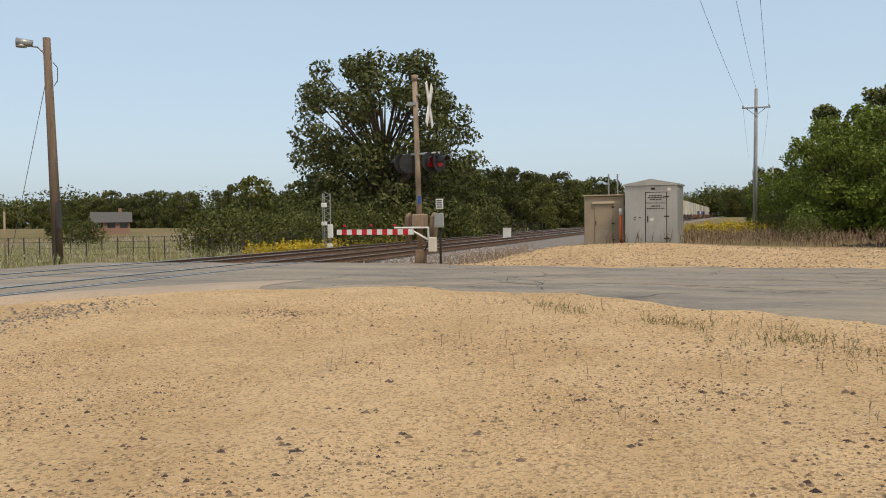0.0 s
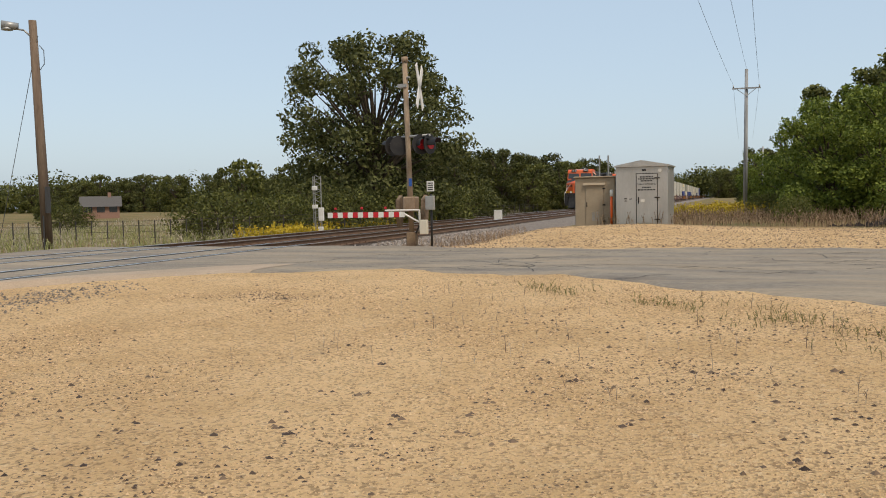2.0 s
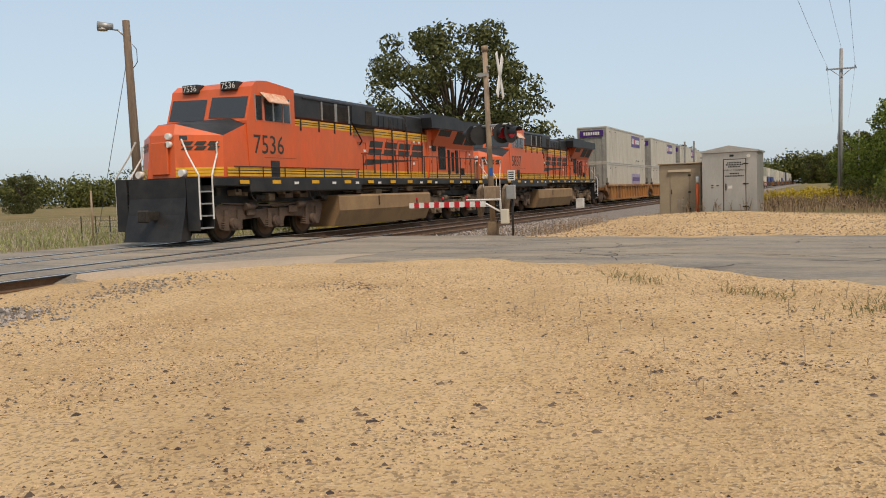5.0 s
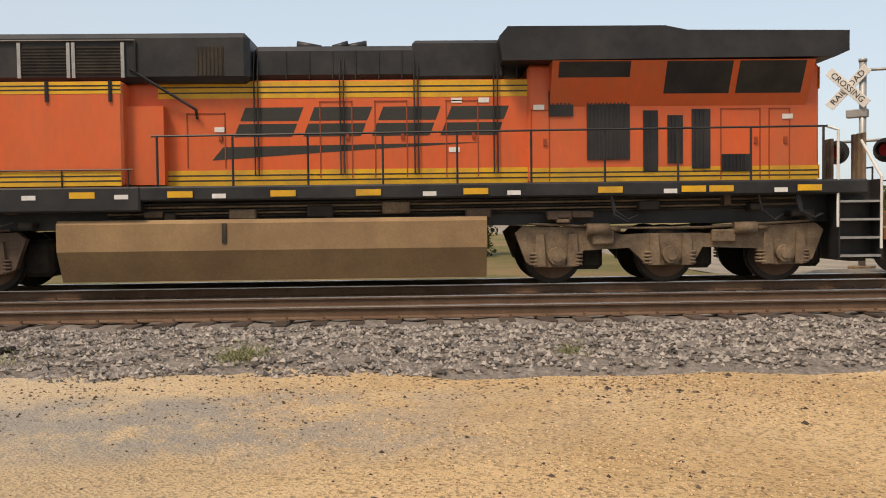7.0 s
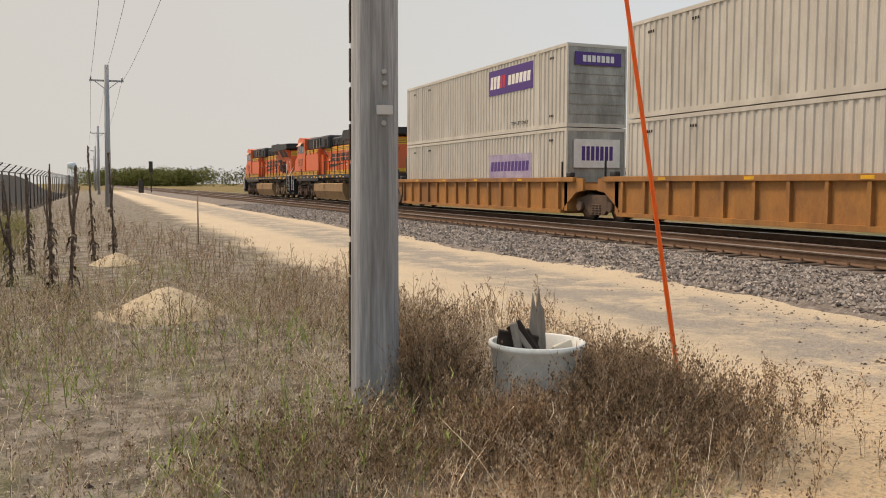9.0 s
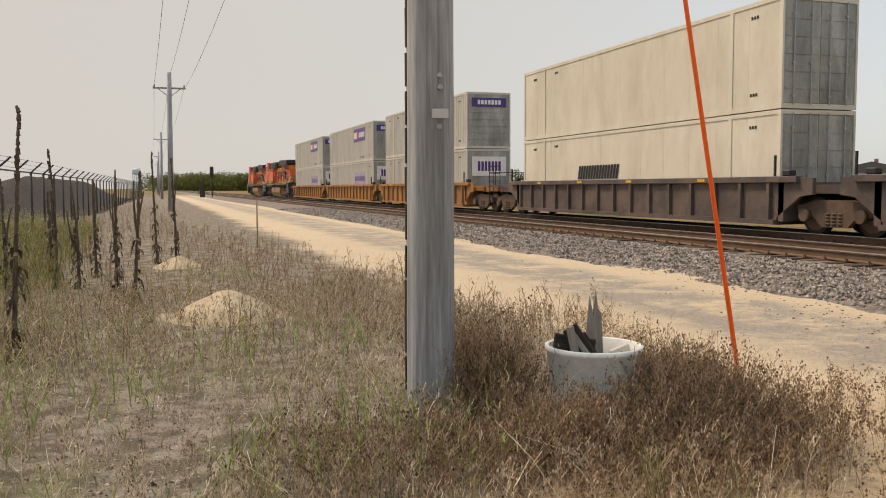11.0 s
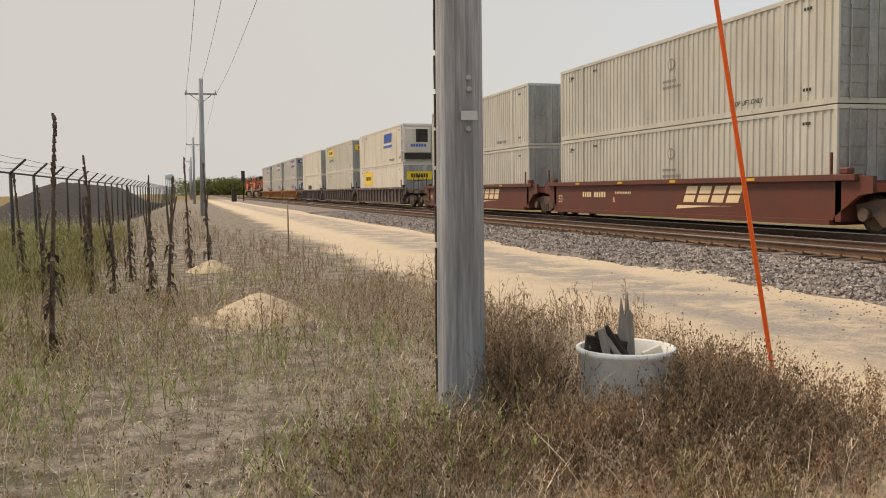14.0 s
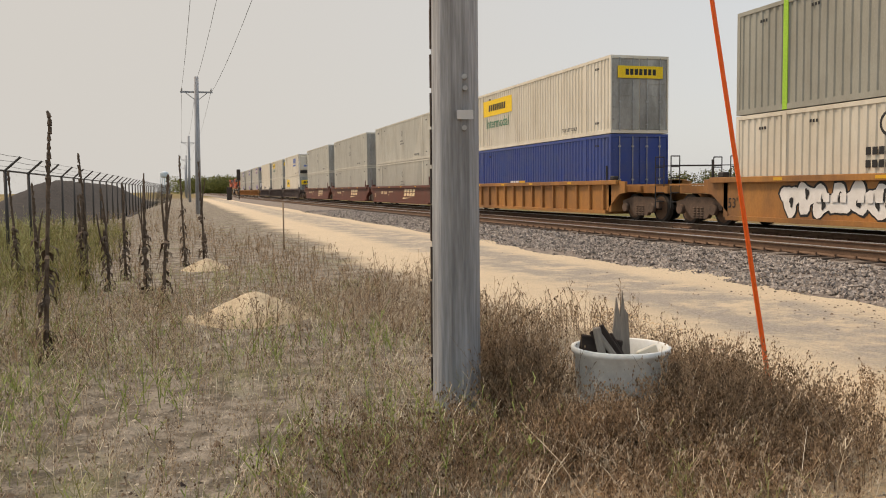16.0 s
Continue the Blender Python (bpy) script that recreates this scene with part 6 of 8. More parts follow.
far_ridge(-330, 260, -90, 330, 17, 71, "distant line of dark green trees")
far_ridge(-120, 560, 70, 600, 24, 72, "distant woods behind the train")
far_ridge(-60, -560, -6, -600, 14, 73, "low distant trees at the end of the tracks")
far_ridge(-420, -330, -70, -520, 13, 74, "distant wooded ridge beyond the tracks")
far_ridge(-300, 200, -330, -200, 15, 75, "wooded ridge far beyond the tracks")
far_ridge(30, 120, 200, 60, 14, 76, "woods beyond the road")

# ---- grass and weeds ----
def stems(n, xf, yf, hmin, hmax, seed, twigs=6, width=0.0022, lean=0.18, head=0.0, keep=None, bushy=0.35):
    g = np.random.default_rng(seed)
    x, y = xf(g, n), yf(g, n)
    if keep is not None:
        k = keep(x, y, g)
        x, y = x[k], y[k]
    n = len(x)
    z = ground_z(x, y) - 0.01
    h = g.uniform(hmin, hmax, n) * (0.7 + 0.5 * g.random(n))
    a = g.uniform(0, 6.283, n)
    lx, ly = lean * h * g.normal(size=n), lean * h * g.normal(size=n)
    P = [np.stack([x + lx * f * f, y + ly * f * f, z + h * f], 1) for f in (0.0, 0.4, 0.75, 1.0)]
    W = np.stack([np.cos(a), np.sin(a), np.zeros(n)], 1)
    V, F, c = [], [], 0
    for i, wd in zip(range(3), (1.0, 0.8, 0.55)):
        q = np.stack([P[i] - W * width * wd, P[i] + W * width * wd, P[i + 1] + W * width * wd * 0.8, P[i + 1] - W * width * wd * 0.8], 1)
        V.append(q.reshape(-1, 3))
    for t in range(twigs):
        f = g.uniform(0.25, 0.95, n)
        p = np.stack([x + lx * f * f, y + ly * f * f, z + h * f], 1)
        b = g.uniform(0, 6.283, n)
        ln = h * bushy * (1.1 - f) * g.uniform(0.4, 1.1, n) + 0.02
        e = p + np.stack([np.cos(b) * ln * 0.7, np.sin(b) * ln * 0.7, ln * 0.7], 1)
        wv = np.stack([-np.sin(b), np.cos(b), np.zeros(n)], 1) * width * 0.7
        V.append(np.stack([p - wv, p + wv, e + wv * (1 + head), e - wv * (1 + head)], 1).reshape(-1, 3))
        if head:
            up = np.array([0, 0, 1.0])
            for q in range(2):
                m = e + g.normal(0, 0.01, (n, 3))
                s = g.uniform(0.004, 0.011, n)[:, None]
                V.append(np.stack([m - wv / width * s, m - up * s, m + wv / width * s, m + up * s], 1).reshape(-1, 3))
    V = np.concatenate(V)
    F = np.arange(len(V)).reshape(-1, 4).tolist()
    return V, F


def uni(a, b):
    return lambda g, n: g.uniform(a, b, n)


def weed_keep(x, y, g):
    """Thick by the lot's edge, thinner towards the fence, none on the bare track or the mound."""
    edge = -4.05 + 0.4 * np.sin(y * 1.1) + np.clip((-y - 7) * 0.11, 0, 3.4)
    dense = 0.36 + 0.5 * np.exp(-((x - edge - 1.0) / 1.1) ** 2) + 0.18 * np.sin(x * 1.7 + y * 0.8) * np.sin(y * 1.3)
    far_thin = np.clip(1.2 - np.abs(y) / 60, 0.2, 1)
    ok = (x > edge) & (g.random(len(x)) < dense * far_thin)
    ok &= y < np.interp(x, [-5, -4.2, -3.5, -2, 0, 3], [-4.6, -3.9, -3.4, -2.6, -1.9, -1.4])
    ok &= (x + 0.8) ** 2 + (y + 10.35) ** 2 > 0.3
    ok &= (x + 2.6) ** 2 + (y + 4.72) ** 2 > 0.1
    ok &= (np.abs(x * 0.785 - y * 0.62) > 0.16) | (x > -3.0) | (g.random(len(x)) < 0.25)
    ok &= (x + 1.655) ** 2 + (y + 5.15) ** 2 > 0.035
    return ok


V, F = stems(11000, uni(-6, 3.6), lambda g, n: -1.6 - 11 * g.random(n) ** 1.0, 0.16, 0.44, 101, 9, 0.0017, 0.2, head=0.6, keep=weed_keep)
tagged(soup("dry_weeds", V, F, WEED), "dry reddish-brown branching weeds", "weeds", kind="stuff")
V, F = stems(11000, uni(-6, 6), lambda g, n: -7.5 - 60 * g.random(n) ** 1.5, 0.3, 0.6, 102, 6, 0.004, 0.2, head=0.3, keep=weed_keep)
tagged(soup("dry_weeds", V, F, WEED_DARK), "dry brown weeds along the dirt lane", "weeds", kind="stuff")
V, F = stems(7000, uni(-4.5, 5), lambda g, n: -1.9 - 12 * g.random(n), 0.1, 0.3, 103, 5, 0.0018, 0.5, keep=weed_keep)
tagged(soup("straw_grass", V, F, STRAW), "pale dead grass between the weeds", "grass", kind="stuff")
V, F = stems(12000, uni(-2.8, 6), lambda g, n: -2.2 - 14 * g.random(n), 0.12, 0.35, 104, 7, 0.003, 0.3, keep=lambda x, y, g: weed_keep(x, y, g) & (np.sin(x * 2.1 + 1) * np.sin(y * 1.4) + 0.25 * x > -0.15))
tagged(soup("green_weeds", V, F, WEEDG), "patches of low green weeds", "weeds", kind="stuff")
V, F = stems(5200, uni(-2.2, 5), lambda g, n: -2.4 - 7 * g.random(n), 0.16, 0.42, 114, 9, 0.0045, 0.3, keep=lambda x, y, g: weed_keep(x, y, g) & (np.sin(x * 1.6 + 0.4) * np.sin(y * 1.9 + 0.8) + 0.12 * x > 0.05))
tagged(soup("green_weeds", V, F, WEED_FRESH), "fresh green weeds among the dry stems", "weeds", kind="stuff")
V, F = stems(9000, uni(-1.5, 5), lambda g, n: -2.2 - 11 * g.random(n), 0.05, 0.2, 115, 4, 0.0026, 0.6, keep=lambda x, y, g: weed_keep(x, y, g) & (np.sin(x * 1.3 - y * 0.7) + np.sin(y * 2.3 + x) + 0.3 * x > -0.1))
tagged(soup("low_grass", V, F, WEEDG), "short grey-green grass under the weeds", "grass", kind="stuff")
V, F = stems(1600, uni(-3.5, 4), lambda g, n: -2.2 - 8 * g.random(n), 0.25, 0.5, 116, 4, 0.0022, 0.55, keep=weed_keep)
tagged(soup("straw_stalks", V, F, STRAW), "bleached bent stalks among the weeds", "weeds", kind="stuff")
n = 60000
x, y = rng.uniform(-4.4, 5, n), -1.5 - 12 * rng.random(n) ** 1.3
ok = weed_keep(x, y, rng) | (rng.random(n) < 0.15)
ok &= (x > -4.2) & (y < np.interp(x, [-5, -4.2, -3.5, -2, 0, 3], [-4.6, -3.9, -3.4, -2.6, -1.9, -1.4]))
x, y = x[ok], y[ok]
grains("litter", x, y, rng.uniform(0.004, 0.02, len(x)), LITTER, "broken straw, chips and pebbles on the soil", 0.5)
V, F = stems(9000, uni(0.6, 7), lambda g, n: -8.5 - 26 * g.random(n), 0.2, 0.75, 117, 7, 0.005, 0.3, keep=lambda x, y, g: (x > 0.9 + 0.03 * (-y - 8) + 0.5 * g.random(len(x))) & ((np.sin(x * 2 + y) + np.sin(y * 1.3)) > -0.9))
tagged(soup("rank_weeds", V, F, VERGE), "rank dark green and brown growth along the fence", "weeds", kind="stuff")
# the thick clump around the drum and rod
for seed, (cx, cy, sx, sy, n, h) in enumerate(((-3.02, -4.5, 0.24, 0.26, 1500, 0.54), (-2.38, -4.25, 0.35, 0.12, 700, 0.42), (-2.05, -5.25, 0.18, 0.3, 620, 0.70), (-3.1, -4.0, 0.35, 0.25, 700, 0.36), (-4.2, -4.6, 0.45, 0.35, 90, 0.28), (-3.75, -5.6, 0.2, 0.3, 70, 0.4), (-1.3, -4.2, 0.5, 0.35, 300, 0.4), (-2.5, -3.7, 0.6, 0.3, 500, 0.26))):
    V, F = stems(n, lambda g, n: g.normal(cx, sx, n), lambda g, n: g.normal(cy, sy, n), h * 0.6, h, 120 + seed, 10, 0.0017, 0.25, head=0.6, keep=lambda x, y, g: ((x + 2.6) ** 2 + (y + 4.72) ** 2 > 0.11) & ((x + 1.655) ** 2 + (y + 5.15) ** 2 > 0.035))
    tagged(soup("dry_weeds", V, F, WEED_DARK), "thick clump of dry brown weeds round the drum", "weeds", kind="stuff")
# tall green growth by the wire fence
V, F = stems(2600, uni(1.6, 12), lambda g, n: -8 - 30 * g.random(n), 0.4, 1.0, 105, 8, 0.005, 0.2, keep=lambda x, y, g: x > 1.2 + 0.07 * (-y - 8) + g.random(len(x)))
tagged(soup("green_weeds", V, F, WEEDG), "rank green growth by the wire fence", "weeds", kind="stuff")
# grass strip between lot and road
V, F = stems(12000, uni(-5, 6), lambda g, n: g.uniform(7.5, 14.5, n), 0.03, 0.13, 106, 4, 0.004, 0.45, keep=lambda x, y, g: (x > -4.39) & (np.abs(y - np.interp(x, [-4.39, -3.31, -1.85, -0.68, 0.3, 1.35], [12.67, 12.73, 11.74, 11.1, 10.19, 9.21])) < (0.3 + 0.2 * np.sin(x * 2.0) + 0.1 * (x + 3)) * np.abs(g.normal(0, 0.75, len(x)))) & (np.sin(x * 5.1 + y * 2.2) + np.sin(x * 2.3 - y * 3.1) > -0.6))
tagged(soup("verge_grass", V, F, VERGE), "thin olive grass along the road edge", "grass", kind="stuff")
V, F = stems(150, uni(-5, 6), lambda g, n: g.uniform(6.3, 12.5, n), 0.08, 0.24, 107, 5, 0.004, 0.1, keep=lambda x, y, g: y < road_edges(x)[0] - 0.2)
tagged(soup("dry_stalks", V, F, WEED), "single dry stalks in the gravel", "weeds", kind="stuff")
# field and track-side growth
V, F = stems(5500, uni(-46, -19.6), lambda g, n: g.uniform(16, 60, n), 0.25, 0.6, 108, 4, 0.014, 0.25)
tagged(soup("field_grass", V, F, WEEDG), "tall rough grass beyond the tracks", "grass", kind="stuff")
V, F = stems(6500, uni(-60, -20), lambda g, n: g.uniform(16, 90, n), 0.3, 0.7, 109, 4, 0.014, 0.25)
tagged(soup("field_grass", V, F, STRAW), "bleached grass beyond the tracks", "grass", kind="stuff")
V, F = stems(900, lambda g, n: g.normal(-20.6, 0.5, n), lambda g, n: g.uniform(33, 60, n), 0.4, 0.75, 110, 6, 0.02, 0.15, head=4.0, keep=lambda x, y, g: np.sin(y * 0.7) + np.sin(y * 1.7) > -0.4)
tagged(soup("goldenrod", V, F, GOLD), "yellow flowering goldenrod beside the tracks", "flowers", kind="stuff")
V, F = stems(700, lambda g, n: g.normal(0.5, 2.0, n), lambda g, n: g.normal(58, 2.5, n), 0.5, 0.9, 113, 6, 0.025, 0.15, head=4.0)
tagged(soup("goldenrod", V, F, GOLD), "yellow goldenrod behind the equipment shed", "flowers", kind="stuff")
V, F = stems(4200, uni(-5, 12), lambda g, n: g.uniform(33, 60, n), 0.3, 0.7, 111, 5, 0.014, 0.25, keep=lambda x, y, g: y > 36 + np.abs(x) * -0.25 + g.normal(0, 0.6, len(x)))
tagged(soup("dry_weeds", V, F, WEED_DARK), "reddish dry weeds behind the sheds", "weeds", kind="stuff")
V, F = stems(900, lambda g, n: g.uniform(-11.0, -7.2, n), lambda g, n: g.uniform(24.2, 33, n), 0.1, 0.45, 112, 5, 0.006, 0.2)
tagged(soup("dry_weeds", V, F, WEED_DARK), "dry weeds on the ballast edge by the signal", "weeds", kind="stuff")
for x, y, s in ((-9.3, -1.9, 0.3), (-9.0, -4.7, 0.42), (-8.7, -5.5, 0.25), (-9.0, 1.6, 0.2)):
    V, F = stems(150, lambda g, n: g.normal(x, s * 0.45, n), lambda g, n: g.normal(y, s * 0.5, n), 0.1, 0.25, int(90 + y), 5, 0.004, 0.5)
    tagged(soup("weed_tuft", V, F, WEEDG), "small green weed tuft on the ballast toe", "weeds")

# ---- signal at the crossing ----
def build_signal():
    x, y = -8.72, 23.45
    g = empty("crossing_signal", "railroad crossing signal with crossbuck, red lamps and gate", "crossing signal", pose(x, y, 0.24))
    bm = bmesh.new()
    cyl(bm, (0, 0, 0), (-0.12, 0, 5.35), 0.085, 12, 0, 0.075)
    cyl(bm, (-0.115, 0, 5.35), (-0.12, 0, 5.5), 0.1, 12)
    part("mast", bm, RUSTPIPE, g, "rusty steel mast")
    bm = bmesh.new()
    box(bm, -0.14, 0.14, -0.14, 0.14, -0.1, 0.42, 0, 0.03)
    box(bm, -0.28, 0.28, -0.28, 0.28, -0.25, 0.02, 0, 0.02)
    part("base", bm, TRUCKM, g)
    # crossbuck seen nearly edge-on, facing along the road
    for tilt in (45, -45):
        bm = bmesh.new()
        box(bm, -0.7, 0.7, -0.012, 0.012, -0.115, 0.115, 0, 0.005)
        ob = part("crossbuck_blade", bm, WHITEP, g, "white crossbuck blade")
        ob.matrix_local = pose(0.36, -0.1, 4.6, 0, 0, 96) @ pose(0, 0, 0, 0, tilt * 1.3, 0)
    bm = bmesh.new()
    cyl(bm, (-0.11, 0, 4.9), (0.05, -0.08, 4.9), 0.03, 8)
    box(bm, -0.32, -0.05, -0.1, 0.1, 4.62, 4.72)
    part("bracket", bm, GALV, g)
    # lamp arm with hooded lamps both ways
    bm = bmesh.new()
    pipe(bm, [(-0.65, 0.2, 3.2), (0.7, -0.25, 3.2)], 0.035, 8)
    part("lamp_arm", bm, GALV, g)
    for px, py, d in ((-0.62, 0.15, (-1.0, 0.5)), (-0.35, 0.05, (-0.5, 1.0)), (0.42, -0.2, (0.7, -0.75)), (0.68, -0.2, (0.95, -0.3))):
        v = Vector((d[0], d[1], 0)).normalized()
        p = Vector((px, py, 2.95))
        bm = bmesh.new()
        cyl(bm, p - v * 0.02, p + v * 0.01, 0.29, 20)
        lamp = part("lamp_background", bm, BLACKP, g)
        bm = bmesh.new()
        rot = v.to_track_quat("Z", "Y")
        for k in range(12):
            a0, a1 = math.pi * (k / 12 - 0.1), math.pi * ((k + 1) / 12 - 0.1)
            up = Vector((0, 0, 1))
            side = v.cross(up)
            c0 = p + (side * math.cos(a0) + up * math.sin(a0)) * 0.17
            c1 = p + (side * math.cos(a1) + up * math.sin(a1)) * 0.17
            quad(bm, [c0, c1, c1 + v * 0.3, c0 + v * 0.3])
        part("hood", bm, BLACKP, lamp)
        bm = bmesh.new()
        cyl(bm, p + v * 0.01, p + v * 0.04, 0.15, 16)
        part("lens", bm, REDP, lamp, "red lamp lens")
    # gate mechanism, counterweights and striped arm
    bm = bmesh.new()
    box(bm, -0.2, 0.18, -0.2, 0.18, 1.02, 1.45, 0, 0.03)
    part("gate_motor", bm, RUSTPIPE, g, "rusty gate motor box")
    for s in (-0.42, 0.36):
        bm = bmesh.new()
        prism_x(bm, [(-0.18, 1.35), (0.1, 1.5), (0.22, 1.1), (0.12, 0.62), (-0.1, 0.55), (-0.22, 0.95)], s, s + 0.1)
        part("counterweight", bm, TRUCKM, g)
    bm = bmesh.new()
    n = 15
    L = 2.45
    for k in range(n):
        x1, x0 = -0.1 - L * k / n, -0.1 - L * (k + 1) / n
        box(bm, x0, x1, -0.33, -0.30, 0.86, 1.02, 1 if k % 2 else 0)
    part("gate_arm", bm, [WHITEP, REDP], g, "lowered red and white striped gate arm")
    bm = bmesh.new()
    pipe(bm, [(-0.7, -0.31, 1.06), (0.35, -0.31, 1.06), (0.32, -0.2, 0.7), (-0.1, -0.31, 0.95)], 0.03, 6)
    part("arm_bracket", bm, WHITEP, g)
    for q in (-2.3, -1.45, -0.7):
        bm = bmesh.new()
        cyl(bm, (q, -0.31, 1.02), (q, -0.31, 1.12), 0.02, 6, 1)
        box(bm, q - 0.035, q + 0.035, -0.34, -0.28, 1.1, 1.17, 0, 0.015)
        part("gate_lamp", bm, [REDP, BLACKP], g, "small red gate lamp")
    bm = bmesh.new()
    pipe(bm, [(0.1, 0, 1.0), (0.3, -0.05, 0.7), (0.1, -0.05, 0.3)], 0.025, 6)
    part("cable", bm, BLACKP, g)
    bm = bmesh.new()
    box(bm, -0.03, 0.06, -0.11, -0.09, 1.75, 1.98)
    part("notice", bm, BLUEP, g, "small blue notice plate")


build_signal()


def build_far_crossing_signal():
    """The other approach's signal, across the tracks."""
    x, y = -20.3, 10.75
    g = empty("crossing_signal", "railroad crossing signal across the tracks with crossbuck and lamps", "crossing signal", pose(x, y, float(ground_z(x, y)) + 0.1, 0, 0, 48))
    bm = bmesh.new()
    cyl(bm, (0, 0, -0.1), (0, 0, 4.95), 0.085, 12)
    cyl(bm, (0, 0, 4.95), (0, 0, 5.02), 0.1, 12)
    part("mast", bm, GALV, g, "grey steel mast")
    bm = bmesh.new()
    pipe(bm, [(0.0, 0.0, 4.75), (0.75, 0.1, 4.72)], 0.035, 8)
    part("bell_arm", bm, GALV, g)
    bm = bmesh.new()
    cyl(bm, (0.75, 0.1, 4.66), (0.75, 0.1, 4.78), 0.13, 12)
    part("bell", bm, GALV, g)
    for tilt, text in ((45, "CROSSING"), (-45, "RAILROAD")):
        bm = bmesh.new()
        box(bm, -0.62, 0.62, -0.012, 0.012, -0.115, 0.115, 0, 0.005)
        blade = part("crossbuck_blade", bm, WHITEP, g, "white crossbuck blade with black letters")
        blade.matrix_local = pose(-0.3, -0.12 - 0.03 * (tilt > 0), 4.35, 0, 0, 0) @ pose(0, 0, 0, 0, tilt, 0)
        words("lettering", text, 0.2, INK, blade, front_face(0, -0.016, 0), stretch=1.05)
    bm = bmesh.new()
    box(bm, -0.36, 0.12, -0.1, 0.1, 3.62, 3.82, 0, 0.02)
    part("junction_box", bm, GALV, g)
    bm = bmesh.new()
    pipe(bm, [(-0.6, -0.05, 3.05), (0.6, -0.05, 3.05)], 0.035, 8)
    part("lamp_arm", bm, GALV, g)
    for px in (-0.55, 0.55):
        bm = bmesh.new()
        cyl(bm, (px, -0.14, 2.8), (px, -0.11, 2.8), 0.29, 20)
        lamp = part("lamp_background", bm, BLACKP, g)
        bm = bmesh.new()
        cyl(bm, (px, -0.44, 2.8), (px, -0.14, 2.8), 0.17, 16, 0, None, False)
        part("hood", bm, BLACKP, lamp)
        bm = bmesh.new()
        cyl(bm, (px, -0.18, 2.8), (px, -0.15, 2.8), 0.15, 16)
        part("lens", bm, REDP, lamp, "red lamp lens")
    bm = bmesh.new()
    box(bm, -0.2, 0.2, -0.2, 0.2, 0.95, 1.45, 0, 0.03)
    part("gate_motor", bm, GALV, g)
    bm = bmesh.new()
    box(bm, -0.26, 0.26, -0.26, 0.26, -0.2, 0.05, 0, 0.02)
    part("base", bm, TRUCKM, g)


build_far_crossing_signal()


def build_sign_post():
    g = empty("signal_test_post", "dark post with a white notice and grey box", "sign post", pose(-8.02, 23.2, 0.2))
    bm = bmesh.new()
    cyl(bm, (0, 0, -0.1), (0, 0, 1.55), 0.035, 8)
    part("post", bm, BLACKP, g)
    bm = bmesh.new()
    box(bm, -0.11, 0.11, -0.06, -0.035, 1.63, 1.92, 0, 0.004)
    p = part("notice", bm, WHITEP, g, "white notice with black lines of writing")
    bm = bmesh.new()
    for k in range(4):
        box(bm, -0.08, 0.08, -0.064, -0.06, 1.67 + 0.06 * k, 1.70 + 0.06 * k)
    part("lettering", bm, INK, p)
    bm = bmesh.new()
    box(bm, -0.13, 0.13, -0.16, -0.035, 1.1, 1.5, 0, 0.015)
    part("meter_box", bm, GALV, g, "grey metal box")
    bm = bmesh.new()
    box(bm, -0.34, -0.1, -0.12, 0.02, 0.4, 0.82, 0, 0.02)
    part("junction_box", bm, WHITEC, g)


build_sign_post()


def build_box(name, label, x, y, w, d, h, material, cat, cap=None):
    z = float(ground_z(x, y)) if x > -11 else 0.1
    g = empty(name, label, cat, pose(x, y, z))
    bm = bmesh.new()
    box(bm, -w / 2, w / 2, -d / 2, d / 2, -0.02, h * 0.93, 0, 0.02)
    part("body", bm, material, g)
    bm = bmesh.new()
    box(bm, -w / 2 - 0.015, w / 2 + 0.015, -d / 2 - 0.015, d / 2 + 0.015, h * 0.93, h, 0, 0.02)
    part("lid", bm, material, g)
    return g


build_box("signal_box", "small white trackside signal box", -14.85, 57.0, 0.5, 0.4, 0.75, WHITEP, "signal box").location.z = 0.1


def build_lattice_signal():
    g = empty("far_gate_mast", "slender latticed mast with white boxes beyond the tracks", "signal mast", pose(-20.4, 40.6, float(ground_z(-20.4, 40.6))))
    bm = bmesh.new()
    for x, y in ((-0.2, 0), (0.2, 0.1), (0, -0.2)):
        cyl(bm, (x, y, 0), (x, y, 3.1), 0.03, 6)
    for k in range(9):
        z = 0.2 + 0.33 * k
        pipe(bm, [(-0.2, 0, z), (0.2, 0.1, z + 0.16), (0, -0.2, z + 0.33)], 0.015, 5)
    part("lattice", bm, GALV, g)
    for x, z, h in ((0, 2.1, 0.22), (0, 1.15, 0.2), (0.3, -0.1, 0.3), (0.35, 0.5, 0.7)):
        bm = bmesh.new()
        box(bm, x - 0.14, x + 0.14, -0.3, -0.16, z + 0.25, z + 0.25 + h, 0, 0.02)
        part("box", bm, WHITEP, g)


build_lattice_signal()


